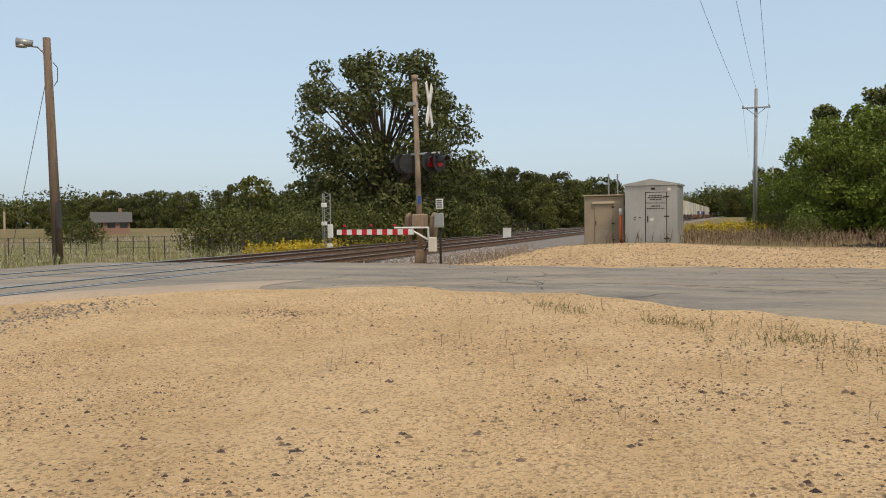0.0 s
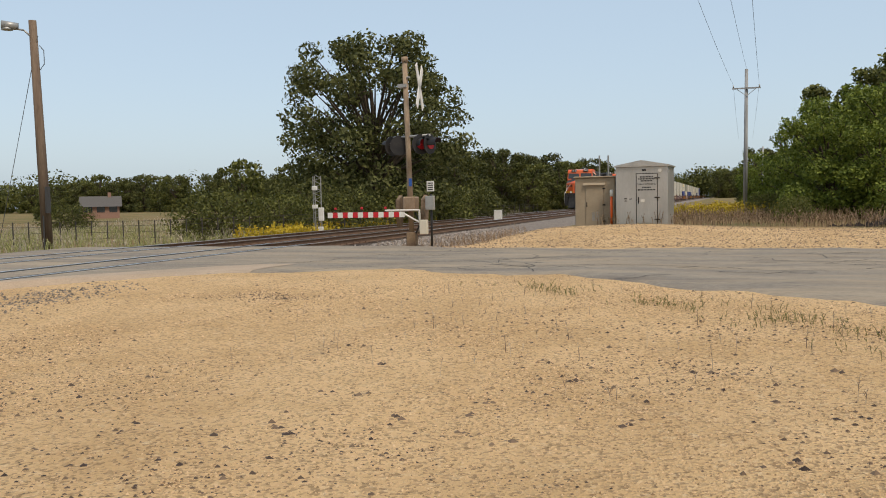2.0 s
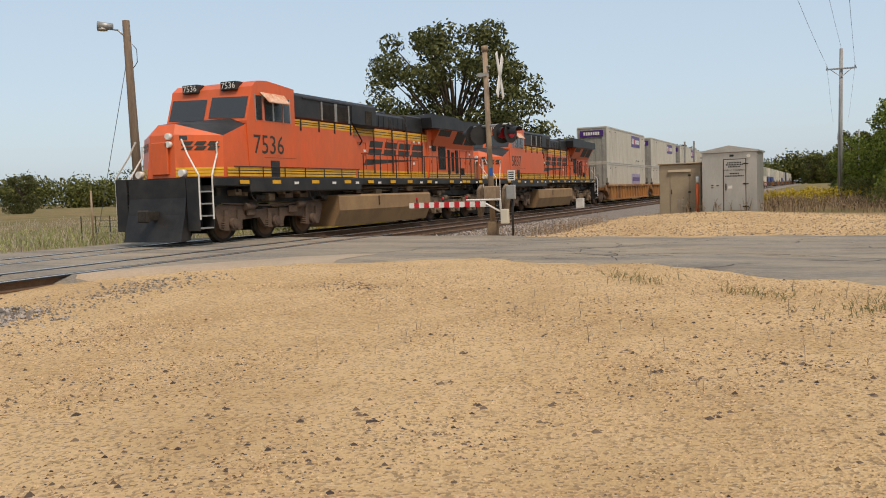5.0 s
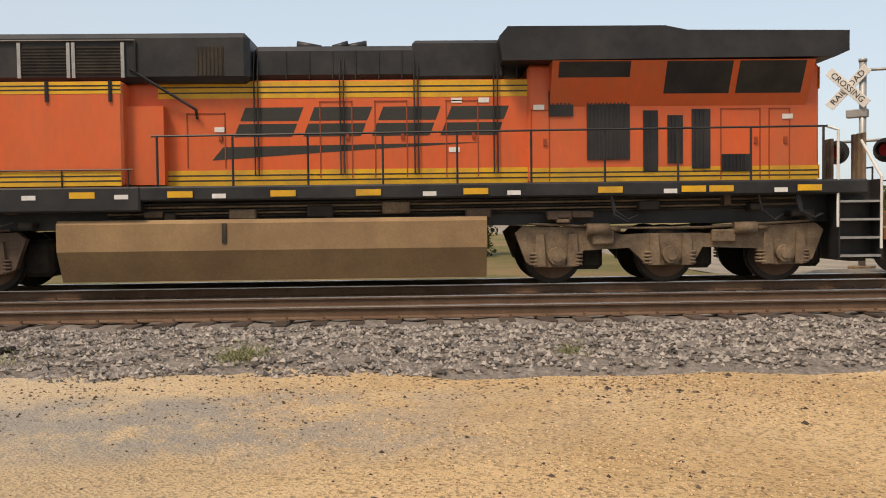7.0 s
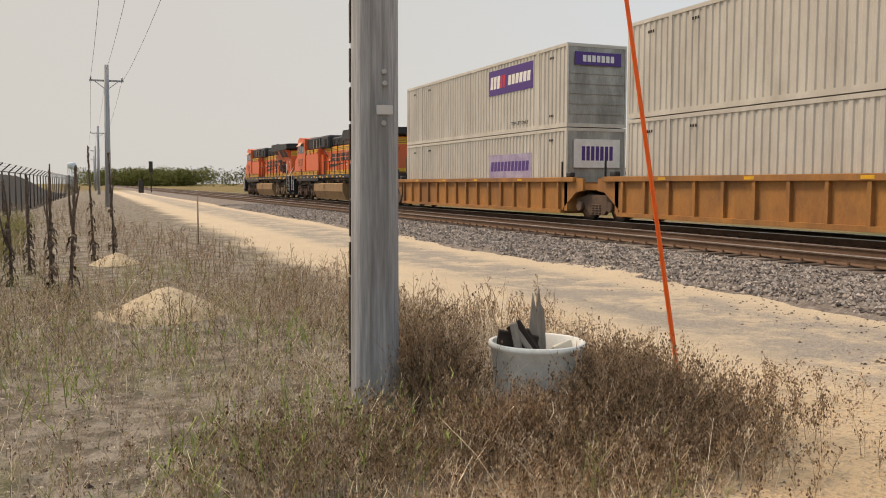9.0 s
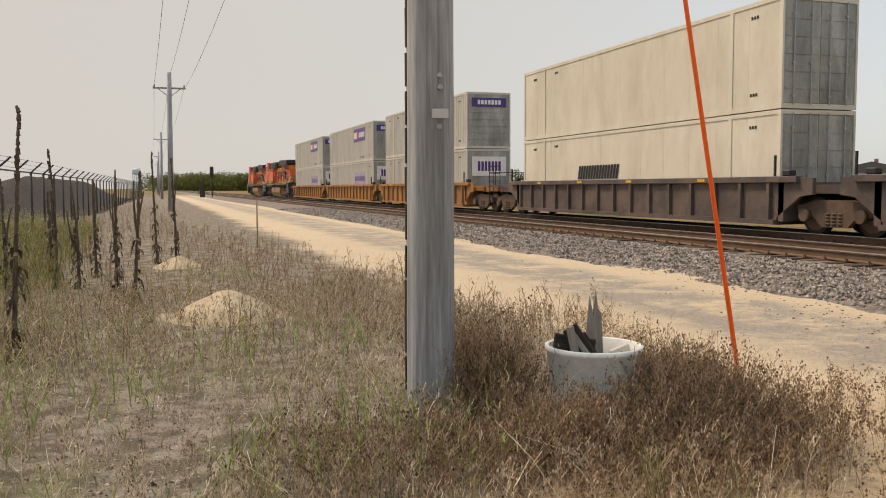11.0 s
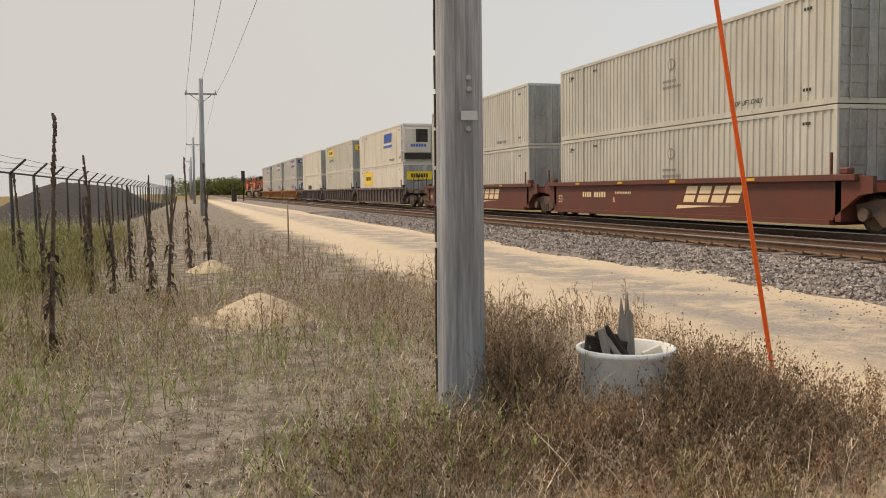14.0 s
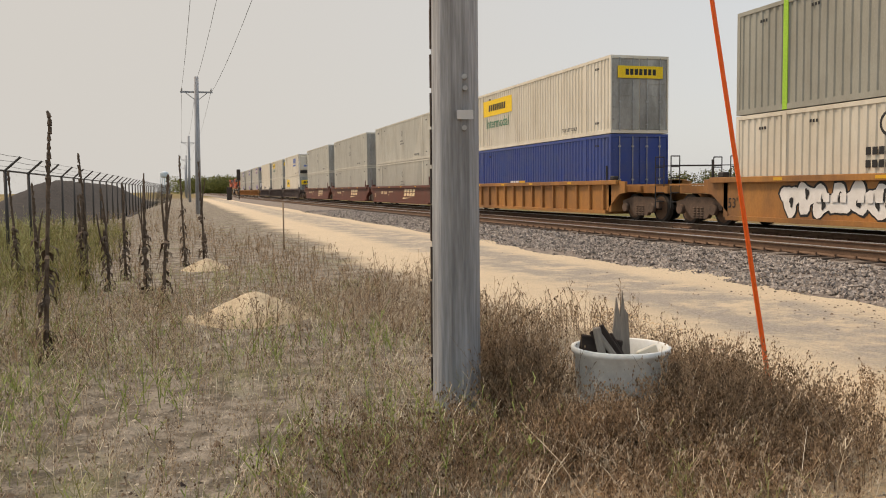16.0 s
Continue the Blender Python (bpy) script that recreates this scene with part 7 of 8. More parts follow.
# ---- equipment sheds ----
def build_shed():
    g = empty("equipment_bungalow", "bare aluminium signal equipment shed with a door", "equipment shed", pose(-3.27, 36.0, 0.30, 0, 0, -3))
    W, D, H = 1.06, 2.2, 2.5
    bm = bmesh.new()
    box(bm, -W, W, 0, D, 0.06, H, 0, 0.02)
    part("body", bm, ALU, g)
    bm = bmesh.new()
    prism_y(bm, [(-W - 0.06, H), (W + 0.06, H), (W + 0.06, H + 0.06), (0, H + 0.27), (-W - 0.06, H + 0.06)], -0.07, D + 0.07)
    part("roof", bm, ALU, g, "low gabled metal roof")
    bm = bmesh.new()
    box(bm, -W - 0.03, W + 0.03, -0.03, D + 0.03, -0.12, 0.06)
    part("base", bm, DARKP, g)
    bm = bmesh.new()
    box(bm, -0.2, 0.62, -0.03, 0.0, 0.17, 2.2, 0, 0.01)
    door = part("door", bm, ALU, g, "grey metal door with hinges")
    bm = bmesh.new()
    for a, b, c, d in ((-0.23, -0.2, 0.14, 2.23), (0.62, 0.65, 0.14, 2.23), (-0.23, 0.65, 2.2, 2.23)):
        box(bm, a, b, -0.012, 0.0, c, d)
    for z in (0.3, 1.2, 2.0):
        box(bm, 0.52, 0.74, -0.05, -0.03, z, z + 0.05)
    part("hinge", bm, DARKP, door)
    bm = bmesh.new()
    box(bm, -0.14, -0.1, -0.06, -0.03, 0.98, 1.25)
    part("handle", bm, BLACKP, door)
    bm = bmesh.new()
    box(bm, -0.04, 0.12, -0.036, -0.03, 1.05, 1.17)
    part("label_plate", bm, WHITEP, door)
    for txt, z, s in (("PUBLIC CROSSING", 1.78, 0.095),):
        words("lettering", txt, s, INK, door, front_face(0.21, -0.033, z))
    bm = bmesh.new()
    for z, n in ((2.05, 9), (1.97, 11), (1.89, 8), (1.62, 6), (1.52, 12)):
        for k in range(n):
            box(bm, 0.21 - 0.03 * n + 0.06 * k, 0.21 - 0.03 * n + 0.06 * k + 0.042, -0.034, -0.03, z, z + 0.055)
    part("lettering", bm, INK, door)
    bm = bmesh.new()
    box(bm, 0.02, 0.18, -0.02, 0.0, 2.32, 2.4)
    for x, z in ((-0.7, 1.18), (-0.7, 1.08), (-0.5, 1.16)):
        box(bm, x, x + 0.1, -0.012, 0, z, z + 0.035)
    part("vent", bm, BLACKP, g)
    bm = bmesh.new()
    cyl(bm, (0.74, 0.0, 2.33), (0.74, -0.06, 2.33), 0.07, 14)
    part("lamp", bm, WHITEP, g, "round white lamp")
    for x in (-W - 0.02, W + 0.02):
        bm = bmesh.new()
        box(bm, x - 0.03, x + 0.03, -0.03, 0.03, 2.28, 2.36)
        part("bracket", bm, GALV, g)


build_shed()


def build_small_shed():
    g = empty("equipment_cabinet", "tan painted steel relay cabinet with vented door", "equipment cabinet", pose(-5.32, 36.9, 0.22, 0, 0, -3))
    W, D, H = 0.86, 1.4, 2.2
    bm = bmesh.new()
    box(bm, -W, W, 0, D, 0.02, H, 0, 0.03)
    part("body", bm, TANSHED, g)
    bm = bmesh.new()
    box(bm, -W - 0.05, W + 0.05, -0.08, D + 0.05, H, H + 0.06, 0, 0.02)
    part("roof", bm, TANSHED, g)
    bm = bmesh.new()
    box(bm, -0.4, 0.38, -0.03, 0, 0.12, 1.9, 0, 0.01)
    d = part("door", bm, TANSHED, g)
    bm = bmesh.new()
    prism_x(bm, [(0, 1.9), (-0.1, 1.88), (-0.02, 1.98)], -0.48, 0.46)
    part("drip_cap", bm, TANSHED, g)
    bm = bmesh.new()
    for a in (-0.12, 0.06):
        for k in range(9):
            box(bm, a, a + 0.12, -0.035, -0.03, 0.35 + 0.045 * k, 0.37 + 0.045 * k)
    part("vent", bm, GALV, d)
    bm = bmesh.new()
    for z in (0.3, 1.0, 1.7):
        box(bm, 0.34, 0.46, -0.05, -0.03, z, z + 0.06)
    box(bm, -0.36, -0.32, -0.05, -0.03, 0.95, 1.15)
    part("hinge", bm, DARKP, d)
    for sx in (-0.6, 0.6):
        bm = bmesh.new()
        box(bm, sx - 0.1, sx + 0.1, 0.1, 0.5, -0.15, 0.04)
        part("foot", bm, DARKP, g)


build_small_shed()


def marker(x, y, h, label, material, r=0.03, cap=None):
    z = float(ground_z(x, y))
    g = empty("marker_post", label, "marker post", pose(x, y, z))
    bm = bmesh.new()
    cyl(bm, (0, 0, -0.1), (0, 0, h), r, 10)
    part("tube", bm, material, g)
    if cap:
        bm = bmesh.new()
        cyl(bm, (0, 0, h), (0, 0, h + 0.28), r * 1.35, 10)
        part("cap", bm, cap, g)


marker(-4.55, 36.4, 1.2, "orange cable marker post with a white top", ROD, 0.05, WHITEP)


def far_masts():
    for x, y in ((-7.2, 52), (-6.8, 53)):
        g = empty("antenna_mast", "thin grey antenna mast behind the sheds", "mast", pose(x, y, float(ground_z(x, y))))
        bm = bmesh.new()
        cyl(bm, (0, 0, 0), (0, 0, 3.9), 0.05, 6)
        part("pole", bm, GALV, g)


far_masts()

# ---- poles and wires ----
def pole(name, label, x, y, h, r, material, lean=(0, 0), arms=0, armz=(0.0,), rise=0.0):
    z = float(ground_z(x, y))
    g = empty(name, label, "utility pole", pose(x, y, z))
    bm = bmesh.new()
    cyl(bm, (0, 0, -0.3), (lean[0], lean[1], h), r, 16, 0, r * 0.72)
    part("shaft", bm, material, g)
    for k in range(arms):
        bm = bmesh.new()
        q = h - armz[k]
        f = q / h
        box(bm, lean[0] * f - 1.05, lean[0] * f + 1.05, lean[1] * f - r - 0.06, lean[1] * f - r + 0.04, q - 0.05, q + 0.06)
        for s in (-1, 1):
            pipe(bm, [(lean[0] * f + s * 0.75, lean[1] * f - r, q), (lean[0] * f, lean[1] * f - r, q - 0.6)], 0.025, 5)
        part("crossarm", bm, material, g)
        for s in (-0.95, 0.95):
            bm = bmesh.new()
            cyl(bm, (lean[0] * f + s, lean[1] * f - r, q + 0.06), (lean[0] * f + s, lean[1] * f - r, q + 0.26), 0.05, 8)
            part("insulator", bm, GALV, g)
    return g


pole("utility_pole", "grey wooden utility pole with a crossarm", 1.48, 71.2, 11.1, 0.17, POLE_GREY, (0.1, 0), 1, (1.5,))
pole("utility_pole", "short grey service pole", 2.9, 74, 5.2, 0.09, POLE_GREY)
for k, (x, y, h) in enumerate(((-1.15, -60, 9.2), (-1.3, -130, 9.6), (-1.4, -200, 9.6), (-1.5, -270, 9.6))):
    pole("utility_pole", "tall wooden utility pole with a crossarm beside the lane", x, y, h, 0.2, POLE_GREY, (-0.12, 0), 1, (1.0,))


def build_near_pole():
    g = empty("near_pole", "weathered grey wooden utility pole in dry weeds", "utility pole", pose(-1.655, -5.15, float(ground_z(-1.655, -5.15))))
    bm = bmesh.new()
    n, rings = 40, 26
    V = []
    rr = random.Random(3)
    groove = [rr.uniform(-0.004, 0.003) for _ in range(n)]
    vs = []
    for k in range(rings + 1):
        z = -0.2 + 9.0 * k / rings
        r = 0.157 - 0.0035 * z
        vs.append([bm.verts.new(((r + groove[i]) * math.cos(6.2832 * i / n) + 0.015 * z * -0.35, (r + groove[i]) * math.sin(6.2832 * i / n), z)) for i in range(n)])
    for k in range(rings):
        for i in range(n):
            bm.faces.new((vs[k][i], vs[k][(i + 1) % n], vs[k + 1][(i + 1) % n], vs[k + 1][i]))
    part("shaft", bm, POLE_GREY, g)
    # dark split bark strip on one flank
    bm = bmesh.new()
    rr = random.Random(9)
    for k in range(24):
        z = 0.25 + 0.24 * k
        a = radians(-9 + rr.uniform(-2.5, 2.5))
        x, y = (0.153 - 0.0035 * z) * math.cos(a) - 0.005 * z, (0.153 - 0.0035 * z) * math.sin(a)
        box(bm, x - 0.012, x + 0.008, y - 0.012, y + 0.012, z, z + rr.uniform(0.2, 0.245))
    part("split", bm, CHAR, g, "dark split down the pole")
    d = Vector((1.655, 5.15, 0)).normalized()
    side = Vector((-d.y, d.x, 0))
    def spot(s, z):
        return d * 0.152 + side * s + Vector((-0.005 * z, 0, z))
    bm = bmesh.new()
    for s, z in ((0.062, 2.22), (0.065, 2.15), (0.06, 1.91)):
        p = spot(s, z)
        cyl(bm, p - d * 0.02, p + d * 0.018, 0.016, 8)
    part("bolt", bm, GALV, g)
    bm = bmesh.new()
    p, q = spot(0.015, 1.99), spot(0.115, 1.99)
    w = d * 0.012
    for a, b in ((p, q),):
        up = Vector((0, 0, 0.028))
        quad(bm, [a - up + w, b - up + w, b + up + w, a + up + w])
        quad(bm, [a - up, b - up, b + up, a + up])
        quad(bm, [a + up, b + up, b + up + w, a + up + w])
        quad(bm, [a - up, b - up, b - up + w, a - up + w])
    part("tag", bm, ALU, g, "small metal tag nailed to the pole")


build_near_pole()


def build_lamp_pole():
    x, y = -24.6, 26.2
    g = empty("street_lamp", "leaning brown wooden pole with a street lamp", "street lamp", pose(x, y, float(ground_z(x, y))))
    bm = bmesh.new()
    cyl(bm, (0, 0, -0.3), (-0.36, 0.1, 8.9), 0.2, 14, 0, 0.14)
    part("shaft", bm, POLE_BROWN, g)
    bm = bmesh.new()
    pipe(bm, [(-0.33, 0.1, 8.2), (-0.5, -0.2, 8.5), (-0.8, -0.5, 8.55)], 0.035, 8)
    part("arm", bm, GALV, g)
    bm = bmesh.new()
    cyl(bm, (-0.55, -0.4, 8.6), (-1.0, -0.75, 8.64), 0.13, 12, 0, 0.17)
    cyl(bm, (-0.85, -0.65, 8.45), (-0.85, -0.65, 8.56), 0.2, 12, 0, 0.12)
    part("lamp_head", bm, GALV, g, "grey lamp head")
    bm = bmesh.new()
    pipe(bm, [(0.1, -0.1, 7.9), (0.3, -0.1, 7.7), (0.3, -0.1, 7.2), (0.1, -0.1, 7.0)], 0.015, 5)
    pipe(bm, [(-0.14, 0.1, 8.3), (-1.9, -0.6, 0.0)], 0.012, 5)
    box(bm, 0.14, 0.26, -0.2, -0.05, 1.6, 2.6)
    box(bm, 0.0, 0.05, -0.22, -0.19, 0.0, 1.5)
    part("cable", bm, WIRE, g)


build_lamp_pole()
marker(-26.9, 25.9, 2.3, "leaning orange-brown cable guard", RUSTPIPE, 0.04)


def wires():
    bm = bmesh.new()
    def span(a, b, sag, n=14):
        a, b = Vector(a), Vector(b)
        pts = [a.lerp(b, k / n) - Vector((0, 0, sag * 4 * (k / n) * (1 - k / n))) for k in range(n + 1)]
        pipe(bm, pts, 0.008, 4)
    zt = 10.2
    for dx, dz in ((-0.95, 0.15), (0.0, 1.5), (0.95, 0.15)):
        span((1.55 + dx, 71.0, zt + dz - 0.2), (-1.65 + dx, -5.15, 8.5 + dz * 0.4), 0.5)
        span((-1.65 + dx, -5.15, 8.5 + dz * 0.4), (-1.2 + dx, -60, 8.0 + dz * 0.5), 0.7)
        for ya, yb in ((-60, -130), (-130, -200), (-200, -270)):
            span((-1.25 + dx, ya, 8.2 + dz * 0.5), (-1.35 + dx, yb, 8.6 + dz * 0.5), 0.7)
        span((1.55 + dx, 71.0, zt + dz - 0.2), (3.0 + dx, 140, 10 + dz), 0.5)
    return tagged(part("power_lines", bm, WIRE), "three thin overhead power lines", "power line")


wires()

# ---- drum, rod, debris ----
def build_drum():
    x, y = -2.6, -4.72
    g = empty("plastic_drum", "cut-off white plastic drum full of burnt boards", "drum", pose(x, y, float(ground_z(x, y))))
    bm = bmesh.new()
    n = 36
    prof = [(0.225, 0.0), (0.25, 0.02), (0.268, 0.2), (0.272, 0.23), (0.272, 0.27), (0.276, 0.3), (0.288, 0.56), (0.308, 0.575), (0.308, 0.605), (0.288, 0.61), (0.280, 0.60), (0.262, 0.2), (0.24, 0.05)]
    rings = [[bm.verts.new((r * math.cos(6.2832 * i / n), r * math.sin(6.2832 * i / n), z * 0.91)) for i in range(n)] for r, z in prof]
    for a, b in zip(rings, rings[1:]):
        for i in range(n):
            f = bm.faces.new((a[i], a[(i + 1) % n], b[(i + 1) % n], b[i]))
            f.smooth = True
    bm.faces.new(rings[0][::-1])
    bm.faces.new(rings[-1])
    part("shell", bm, DRUM, g, "white ribbed plastic shell")
    return g


build_drum()


def board(label, w, t, l, m, material, split=False):
    bm = bmesh.new()
    if split:
        pts = [(-w / 2, 0), (w / 2, 0), (w / 2, l * 0.82), (w * 0.3, l * 0.86), (w * 0.22, l), (0, l * 0.8), (-w * 0.18, l * 0.95), (-w / 2, l * 0.7)]
        a = [bm.verts.new((p, -t / 2, q)) for p, q in pts]
        b = [bm.verts.new((p, t / 2, q)) for p, q in pts]
        for i in range(len(pts)):
            bm.faces.new((a[i], a[(i + 1) % len(pts)], b[(i + 1) % len(pts)], b[i]))
        bm.faces.new(a), bm.faces.new(b[::-1])
    else:
        box(bm, -w / 2, w / 2, -t / 2, t / 2, 0, l, 0, 0.006)
    ob = part("burnt_board" if material is CHAR else "split_board", bm, material)
    ob.matrix_world = m
    tagged(ob, label, "board", "boards in the drum")


# directions seen from the lot: r runs to the right, d away
GB = float(ground_z(-2.6, -4.72)) - 0.05
RR = 151.1
for rx, dd, z, tilt, turn, w, l, matl, spl in (
        (0.03, 0.10, 0.10, -3, 10, 0.10, 0.84, DRIFT, True),
        (0.20, -0.03, 0.12, -30, 0, 0.13, 0.62, CHAR, False), (0.25, -0.07, 0.12, -34, -4, 0.10, 0.72, CHAR, False), (0.26, -0.10, 0.14, -36, -6, 0.035, 0.70, DRIFT, False),
        (-0.02, -0.06, 0.12, -12, 6, 0.05, 0.62, DRIFT, False), (-0.25, -0.02, 0.62, 98, 0, 0.11, 0.26, CHAR, False), (-0.24, 0.06, 0.60, 100, 8, 0.09, 0.24, CHAR, False), (0.12, 0.02, 0.50, 70, 20, 0.14, 0.13, WHITEC, False)):
    rgt = Vector((-math.cos(radians(180 - RR)), math.sin(radians(180 - RR)), 0))
    awy = Vector((-rgt.y, rgt.x, 0))
    base = Vector((-2.6, -4.72, GB + z)) + rgt * rx + awy * dd
    R = Matrix((rgt, awy, Vector((0, 0, 1)))).transposed().to_4x4()
    board("charred plank sticking out of the drum" if matl is CHAR else "splintered grey board standing in the drum", w, 0.03, l, Matrix.Translation(base) @ R @ pose(0, 0, 0, 0, tilt, turn), matl, spl)


def build_rod():
    g = empty("marker_rod", "leaning bright orange fibreglass marker rod", "marker rod", pose(-4.27, -5.42, float(ground_z(-4.27, -5.42))))
    bm = bmesh.new()
    top = ROD_TOP
    limb(bm, (0, 0, -0.05), top, 0.019, 0.017, (0.0, 0.0, 0.0), 5, 10)
    part("rod", bm, ROD, g)


ROD_TOP = (0.64, 0.0, 3.35)
build_rod()

# dead mullein stalks
def build_stalk(x, y, h, lean, seed, forks=0):
    z = float(ground_z(x, y))
    g = empty("dead_stalk", "tall dead brown mullein stalk", "dead plant", pose(x, y, z), "dead stalks in the weeds")
    r = random.Random(seed)
    bm = bmesh.new()
    pts = limb(bm, (0, 0, -0.05), (lean[0], lean[1], h), 0.028, 0.010, (r.uniform(-0.04, 0.04), 0, 0), 7, 7)
    for k in range(26):
        f = r.uniform(0.45, 1.0)
        p = Vector((lean[0] * f, lean[1] * f, h * f))
        cyl(bm, p - Vector((0, 0, 0.03)), p + Vector((r.uniform(-0.02, 0.02), r.uniform(-0.02, 0.02), 0.03)), 0.022, 5, 0, 0.012)
    for k in range(forks):
        f = r.uniform(0.35, 0.55)
        p = Vector((lean[0] * f, lean[1] * f, h * f))
        limb(bm, p, p + Vector((r.uniform(-0.12, 0.12), r.uniform(-0.12, 0.12), h * 0.4)), 0.02, 0.009, (0.02, 0, 0), 4, 6)
    part("stem", bm, MULLEIN, g)
    bm = bmesh.new()
    for k in range(60):
        zz = h * 0.55 * r.random() ** 1.5 + 0.02
        a = r.uniform(0, 6.28)
        l = r.uniform(0.05, 0.11) * (1.3 - zz / h)
        o = Vector((lean[0] * zz / h, lean[1] * zz / h, zz))
        d = Vector((math.cos(a), math.sin(a), -0.5))
        s = Vector((-math.sin(a), math.cos(a), 0)) * 0.022
        e = o + d * l
        f2 = e + Vector((d.x * 0.02, d.y * 0.02, -l * 0.9))
        quad(bm, [o - s * 0.4, o + s * 0.4, e + s, e - s])
        quad(bm, [e - s, e + s, f2 + s * 0.3, f2 - s * 0.3])
    part("withered_leaves", bm, MULLEIN, g)


for k, (x, y, h, lx, fk) in enumerate(STALKS):
    build_stalk(x, y, h, (lx, 0.02), 30 + k, fk)

# ---- fences ----
def barbed_fence(x0, y0, x1, y1, n, h, label, spur=1):
    """Chain-link fence: posts with slanted arms and barbed strands, wire mesh between."""
    g = empty("chain_link_fence", label, "fence")
    d = Vector((x1 - x0, y1 - y0, 0))
    L = d.length
    d.normalize()
    s = Vector((d.y, -d.x, 0)) * spur
    pts = [Vector((x0, y0, 0)) + d * L * k / n for k in range(n + 1)]
    pts = [Vector((p.x, p.y, float(ground_z(p.x, p.y)))) for p in pts]
    for p in pts:
        bm = bmesh.new()
        cyl(bm, p, p + Vector((0, 0, h)), 0.04, 8)
        pipe(bm, [p + Vector((0, 0, h)), p + Vector((0, 0, h + 0.33)) + s * 0.36], 0.03, 6)
        part("post", bm, MESHM, g)
    bm = bmesh.new()
    for a, b in zip(pts, pts[1:]):
        pipe(bm, [a + Vector((0, 0, h)), b + Vector((0, 0, h))], 0.025, 6)
        for f in (0.3, 0.65, 0.98):
            o = Vector((0, 0, h + 0.33 * f)) + s * 0.36 * f
            m = (a + b) / 2 + o - Vector((0, 0, 0.02))
            pipe(bm, [a + o, m, b + o], 0.006, 3)
    part("strand", bm, MESHM, g)
    bm = bmesh.new()
    step = 0.32
    m = int(L / step)
    for k in range(m):
        for sgn in (1, -1):
            a = Vector((x0, y0, 0)) + d * step * k
            q = a + d * sgn * h * 0.55
            za = float(ground_z(a.x, a.y))
            w = d * 0.0015
            quad(bm, [a - w + Vector((0, 0, za)), a + w + Vector((0, 0, za)), q + w + Vector((0, 0, za + h)), q - w + Vector((0, 0, za + h))])
    part("wire_mesh", bm, MESHM, g)


barbed_fence(4.3, -8, 1.6, -150, 48, 2.1, "chain-link fence topped with barbed wire beside the weeds", 1)
barbed_fence(5.2, 52, 16, 40, 6, 1.9, "chain-link fence with barbed wire before the trees", -1)
barbed_fence(3.2, 62, 5.2, 52, 4, 1.9, "chain-link fence running back to the trees", -1)


def field_fence():
    g = empty("field_fence", "low wire fence with metal posts beyond the tracks", "fence")
    bm = bmesh.new()
    pts = []
    for k in range(44):
        f = k / 43
        x, y = -34 + 14.2 * min(1, f * 2.2), 32 + 4.5 * min(1, f * 2.2) + 95 * max(0, f - 0.4)
        pts.append(Vector((x, y, float(ground_z(x, y)))))
    for p in pts:
        b2 = bmesh.new()
        cyl(b2, p, p + Vector((0, 0, 1.15)), 0.03, 6)
        part("post", b2, MESHM, g)
    for a, b in zip(pts, pts[1:]):
        for z in (0.3, 0.6, 0.9, 1.12):
            pipe(bm, [a + Vector((0, 0, z)), b + Vector((0, 0, z))], 0.008, 3)
    part("strand", bm, MESHM, g)


field_fence()

# ---- dark stored heap, buildings, water tower ----
def build_heap():
    g = np.random.default_rng(12)
    xs, ys = np.linspace(3.0, 22, 40), np.linspace(-150, -34, 60)
    def zf(X, Y):
        return 2.5 * np.exp(-((X - 9) / 3.4) ** 2) * ss(-46, -72, Y) * ss(-160, -120, Y) * (1 + 0.06 * np.sin(X * 2 + Y)) - 0.05
    tagged(sheet("stockpile", xs, ys, zf, HEAPM), "long dark stockpile behind the wire fence", "stockpile", kind="structure")


HEAPM = mat("dark_mulch", (0.016, 0.014, 0.013), 0.95, col2=(0.035, 0.029, 0.025), scale=2, grain=15, gamount=0.4, bump=0.5, bscale=8)
build_heap()


def build_house(x, y, w, d, h, label, wallm, rz):
    g = empty("house", label, "house", pose(x, y, float(ground_z(x, y)), 0, 0, rz))
    bm = bmesh.new()
    box(bm, -w / 2, w / 2, -d / 2, d / 2, 0, h)
    part("wall", bm, wallm, g)
    bm = bmesh.new()
    prism_x(bm, [(-d / 2 - 0.4, h), (d / 2 + 0.4, h), (0, h + 1.7)], -w / 2 - 0.4, w / 2 + 0.4)
    part("roof", bm, ROOFM, g, "dark shingled roof")
    for k in range(3):
        bm = bmesh.new()
        q = -w / 3 + k * w / 3
        box(bm, q - 0.6, q + 0.6, -d / 2 - 0.04, -d / 2 + 0.02, 1.0, 2.0)
        part("window", bm, GLASS, g)
    bm = bmesh.new()
    box(bm, w * 0.2, w * 0.2 + 0.5, -0.3, 0.3, h + 0.8, h + 2.3)
    part("chimney", bm, PAINT_FADED, g)


build_house(-96.5, 114.5, 5.6, 4.6, 1.9, "low reddish house with a dark roof in the field", PAINT_FADED, 40)
build_house(-115, -112, 26, 14, 3.6, "pale blue metal shed far beyond the tracks", TOWERM, 40)


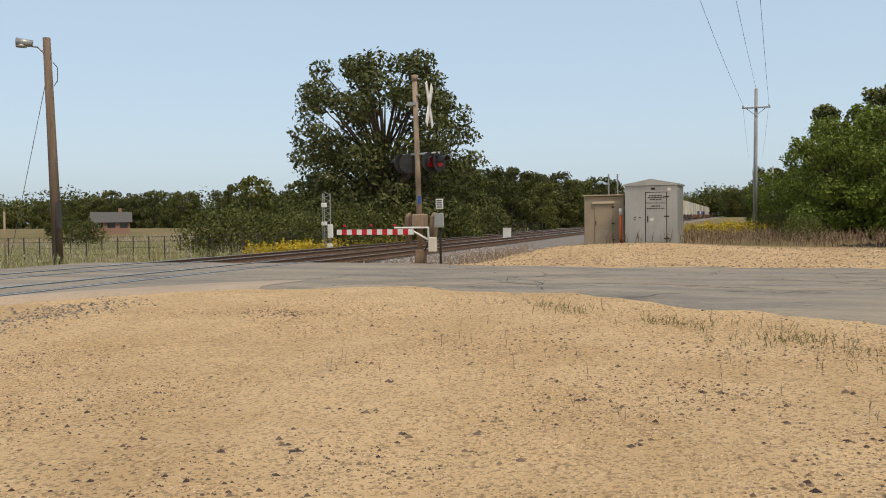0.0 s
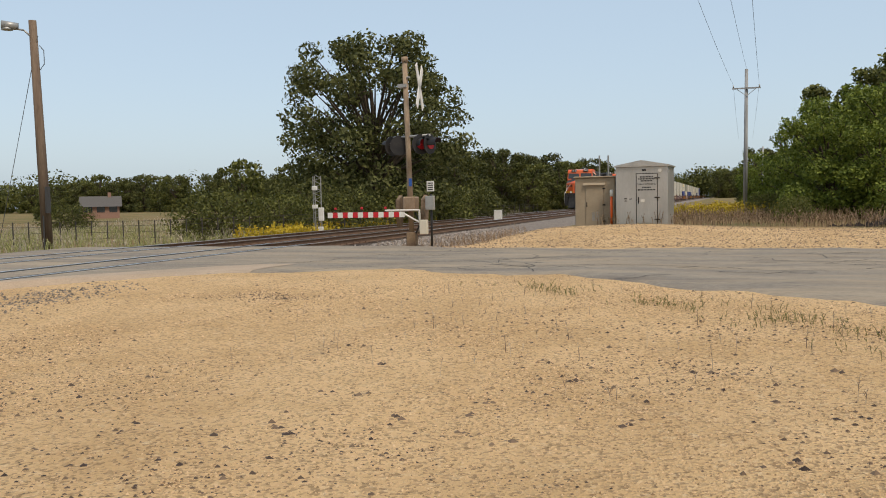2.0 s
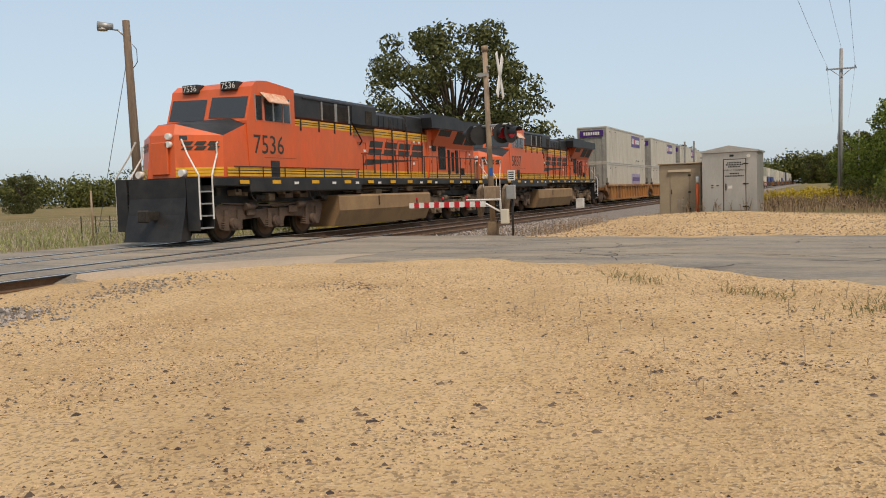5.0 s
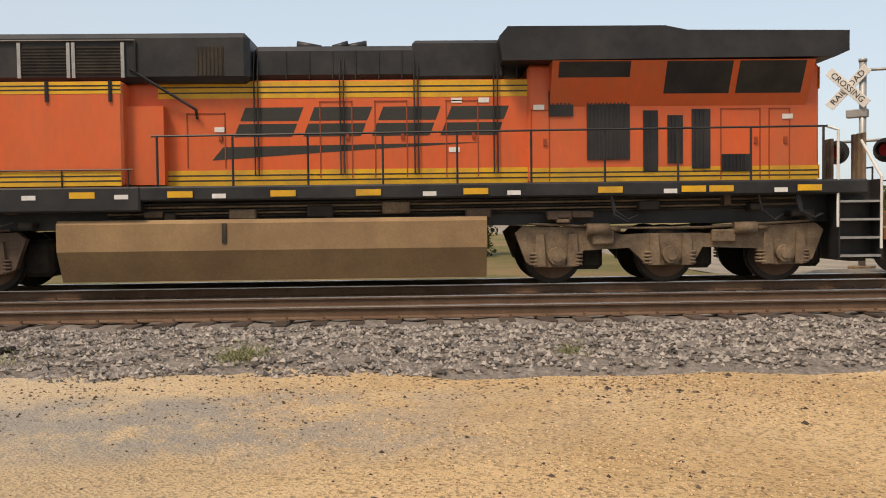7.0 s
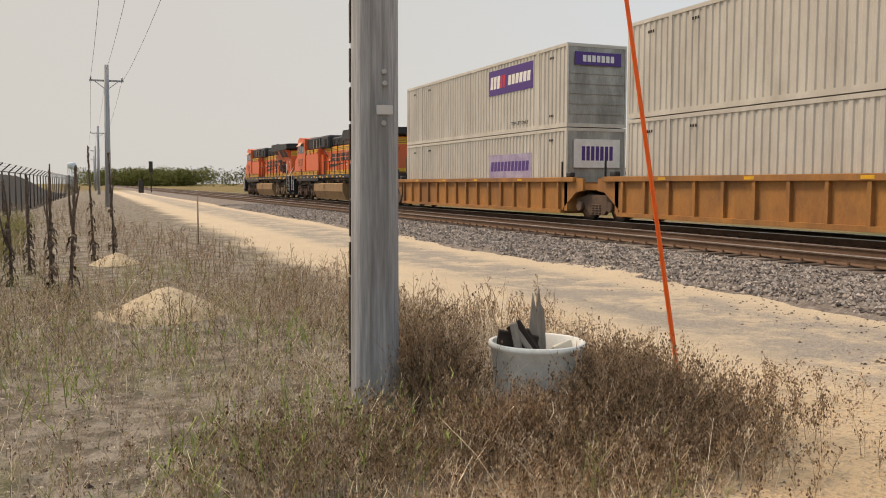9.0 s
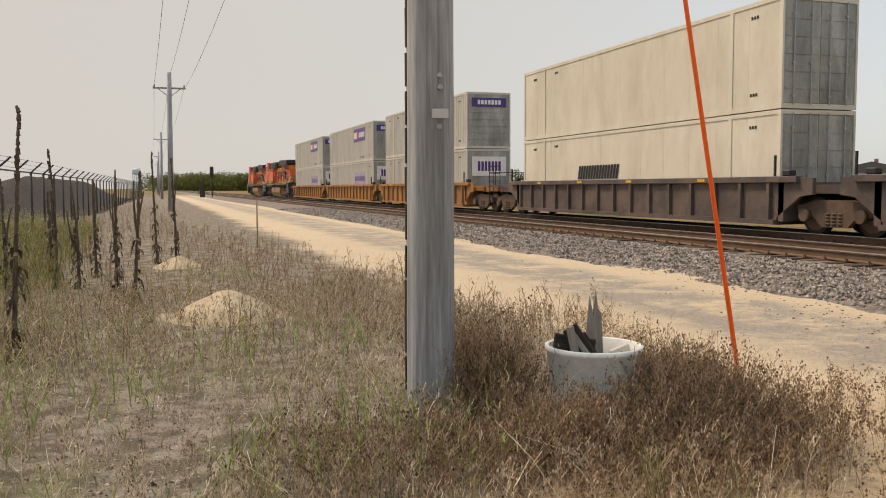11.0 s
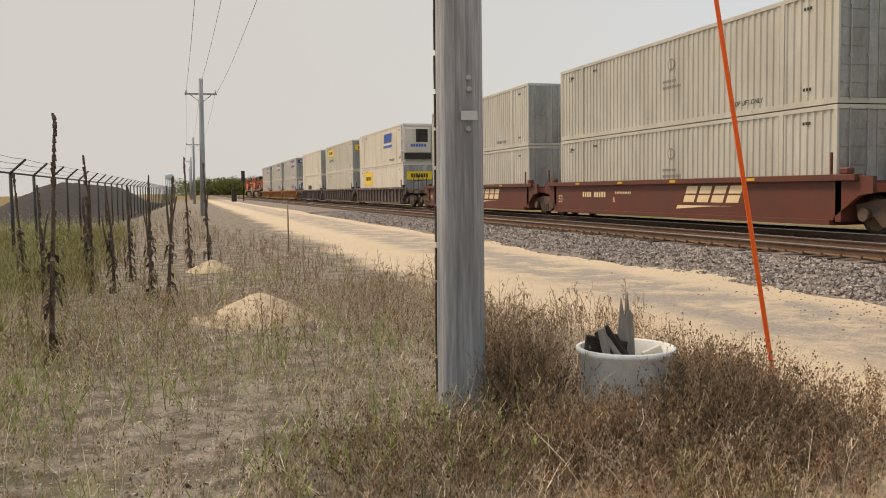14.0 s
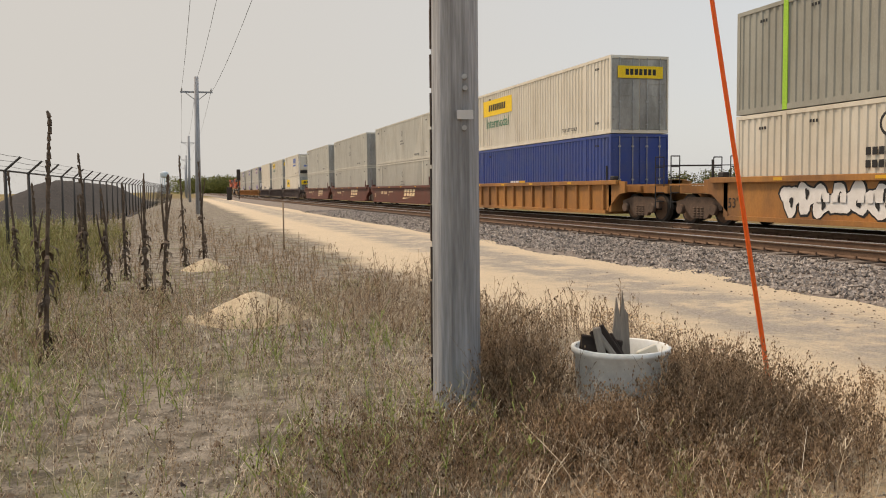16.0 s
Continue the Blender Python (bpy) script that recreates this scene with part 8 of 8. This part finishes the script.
def build_water_tower():
    x, y = 11.2, -690
    g = empty("water_tower", "pale blue water tower far along the tracks", "water tower", pose(x, y, 0))
    bm = bmesh.new()
    for k in range(6):
        a = k * math.pi / 3
        cyl(bm, (3.2 * math.cos(a), 3.2 * math.sin(a), 0), (2.7 * math.cos(a), 2.7 * math.sin(a), 13), 0.25, 6)
    cyl(bm, (0, 0, 0), (0, 0, 13), 0.45, 8)
    part("leg", bm, TOWERM, g)
    bm = bmesh.new()
    prof = [(0.3, 12), (2.4, 12.4), (3.2, 13.6), (3.2, 15.6), (2.5, 16.7), (0.2, 17.4)]
    for (r0, z0), (r1, z1) in zip(prof, prof[1:]):
        cyl(bm, (0, 0, z0), (0, 0, z1), r0, 20, 0, r1, caps=False)
    part("tank", bm, TOWERM, g)


build_water_tower()


def build_far_rail_signal():
    g = empty("rail_signal", "distant railway signal mast beside the track", "rail signal", pose(-9.6, -150, 0))
    bm = bmesh.new()
    cyl(bm, (0, 0, -0.2), (0, 0, 4.6), 0.09, 8)
    box(bm, -0.3, 0.3, -0.2, 0.2, 3.4, 5.2)
    box(bm, 1.2, 2.0, -0.5, 0.5, -0.2, 2.2)
    part("mast", bm, DARKP, g)


build_far_rail_signal()
# thin stake in the weeds by the lane
marker(-2.55, -22.5, 1.25, "thin rusty stake in the weeds", RUSTPIPE, 0.02)

def build_debris():
    """Dark scraps of rubber and steel on the ballast shoulder."""
    r = random.Random(6)
    for x, y, a in ((-8.75, -5.3, 20), (-9.6, -4.7, -15), (-8.6, -4.6, 60)):
        z = float(np.interp(x, [-11.35, -9.6, -8.5, -8.0], [0.10, 0.075, 0.045, -0.1])) + 0.02
        bm = bmesh.new()
        pts = [(r.uniform(-0.05, 0.05) + 0.09 * k - 0.3, r.uniform(-0.06, 0.06)) for k in range(8)]
        for (x0, y0), (x1, y1) in zip(pts, pts[1:]):
            cyl(bm, (x0, y0, 0.02), (x1, y1, 0.02 + r.uniform(-0.01, 0.03)), 0.035, 6)
        ob = part("rubber_scrap", bm, DARKP)
        ob.matrix_world = pose(x, y, max(z, float(ground_z(x, y)) + 0.01), 0, 0, a)
        tagged(ob, "black rubber scrap lying on the ballast", "debris")


build_debris()


def build_stone_pile():
    """Dark rubble heap by the far fence."""
    g = np.random.default_rng(17)
    n = 130
    x, y = g.normal(6.4, 0.9, n), g.normal(36.5, 0.5, n)
    V, F = [], []
    base = np.array([(1, 0, 0), (0.1, 0.9, 0), (-0.9, 0.2, 0), (-0.2, -0.8, 0), (0, 0, 0.9)])
    for k in range(n):
        h = 0.28 * math.exp(-((x[k] - 6.4) / 0.9) ** 2)
        V.append(base * g.uniform(0.08, 0.2) * g.uniform(0.6, 1.3, (5, 3)) + (x[k], y[k], float(ground_z(x[k], y[k])) + h * g.random()))
        b = 5 * k
        F += [(b, b + 1, b + 4), (b + 1, b + 2, b + 4), (b + 2, b + 3, b + 4), (b + 3, b, b + 4)]
    tagged(soup("rubble_heap", np.concatenate(V), F, CHAR), "low heap of dark rubble by the fence", "rubble", kind="stuff")


build_stone_pile()

motions()
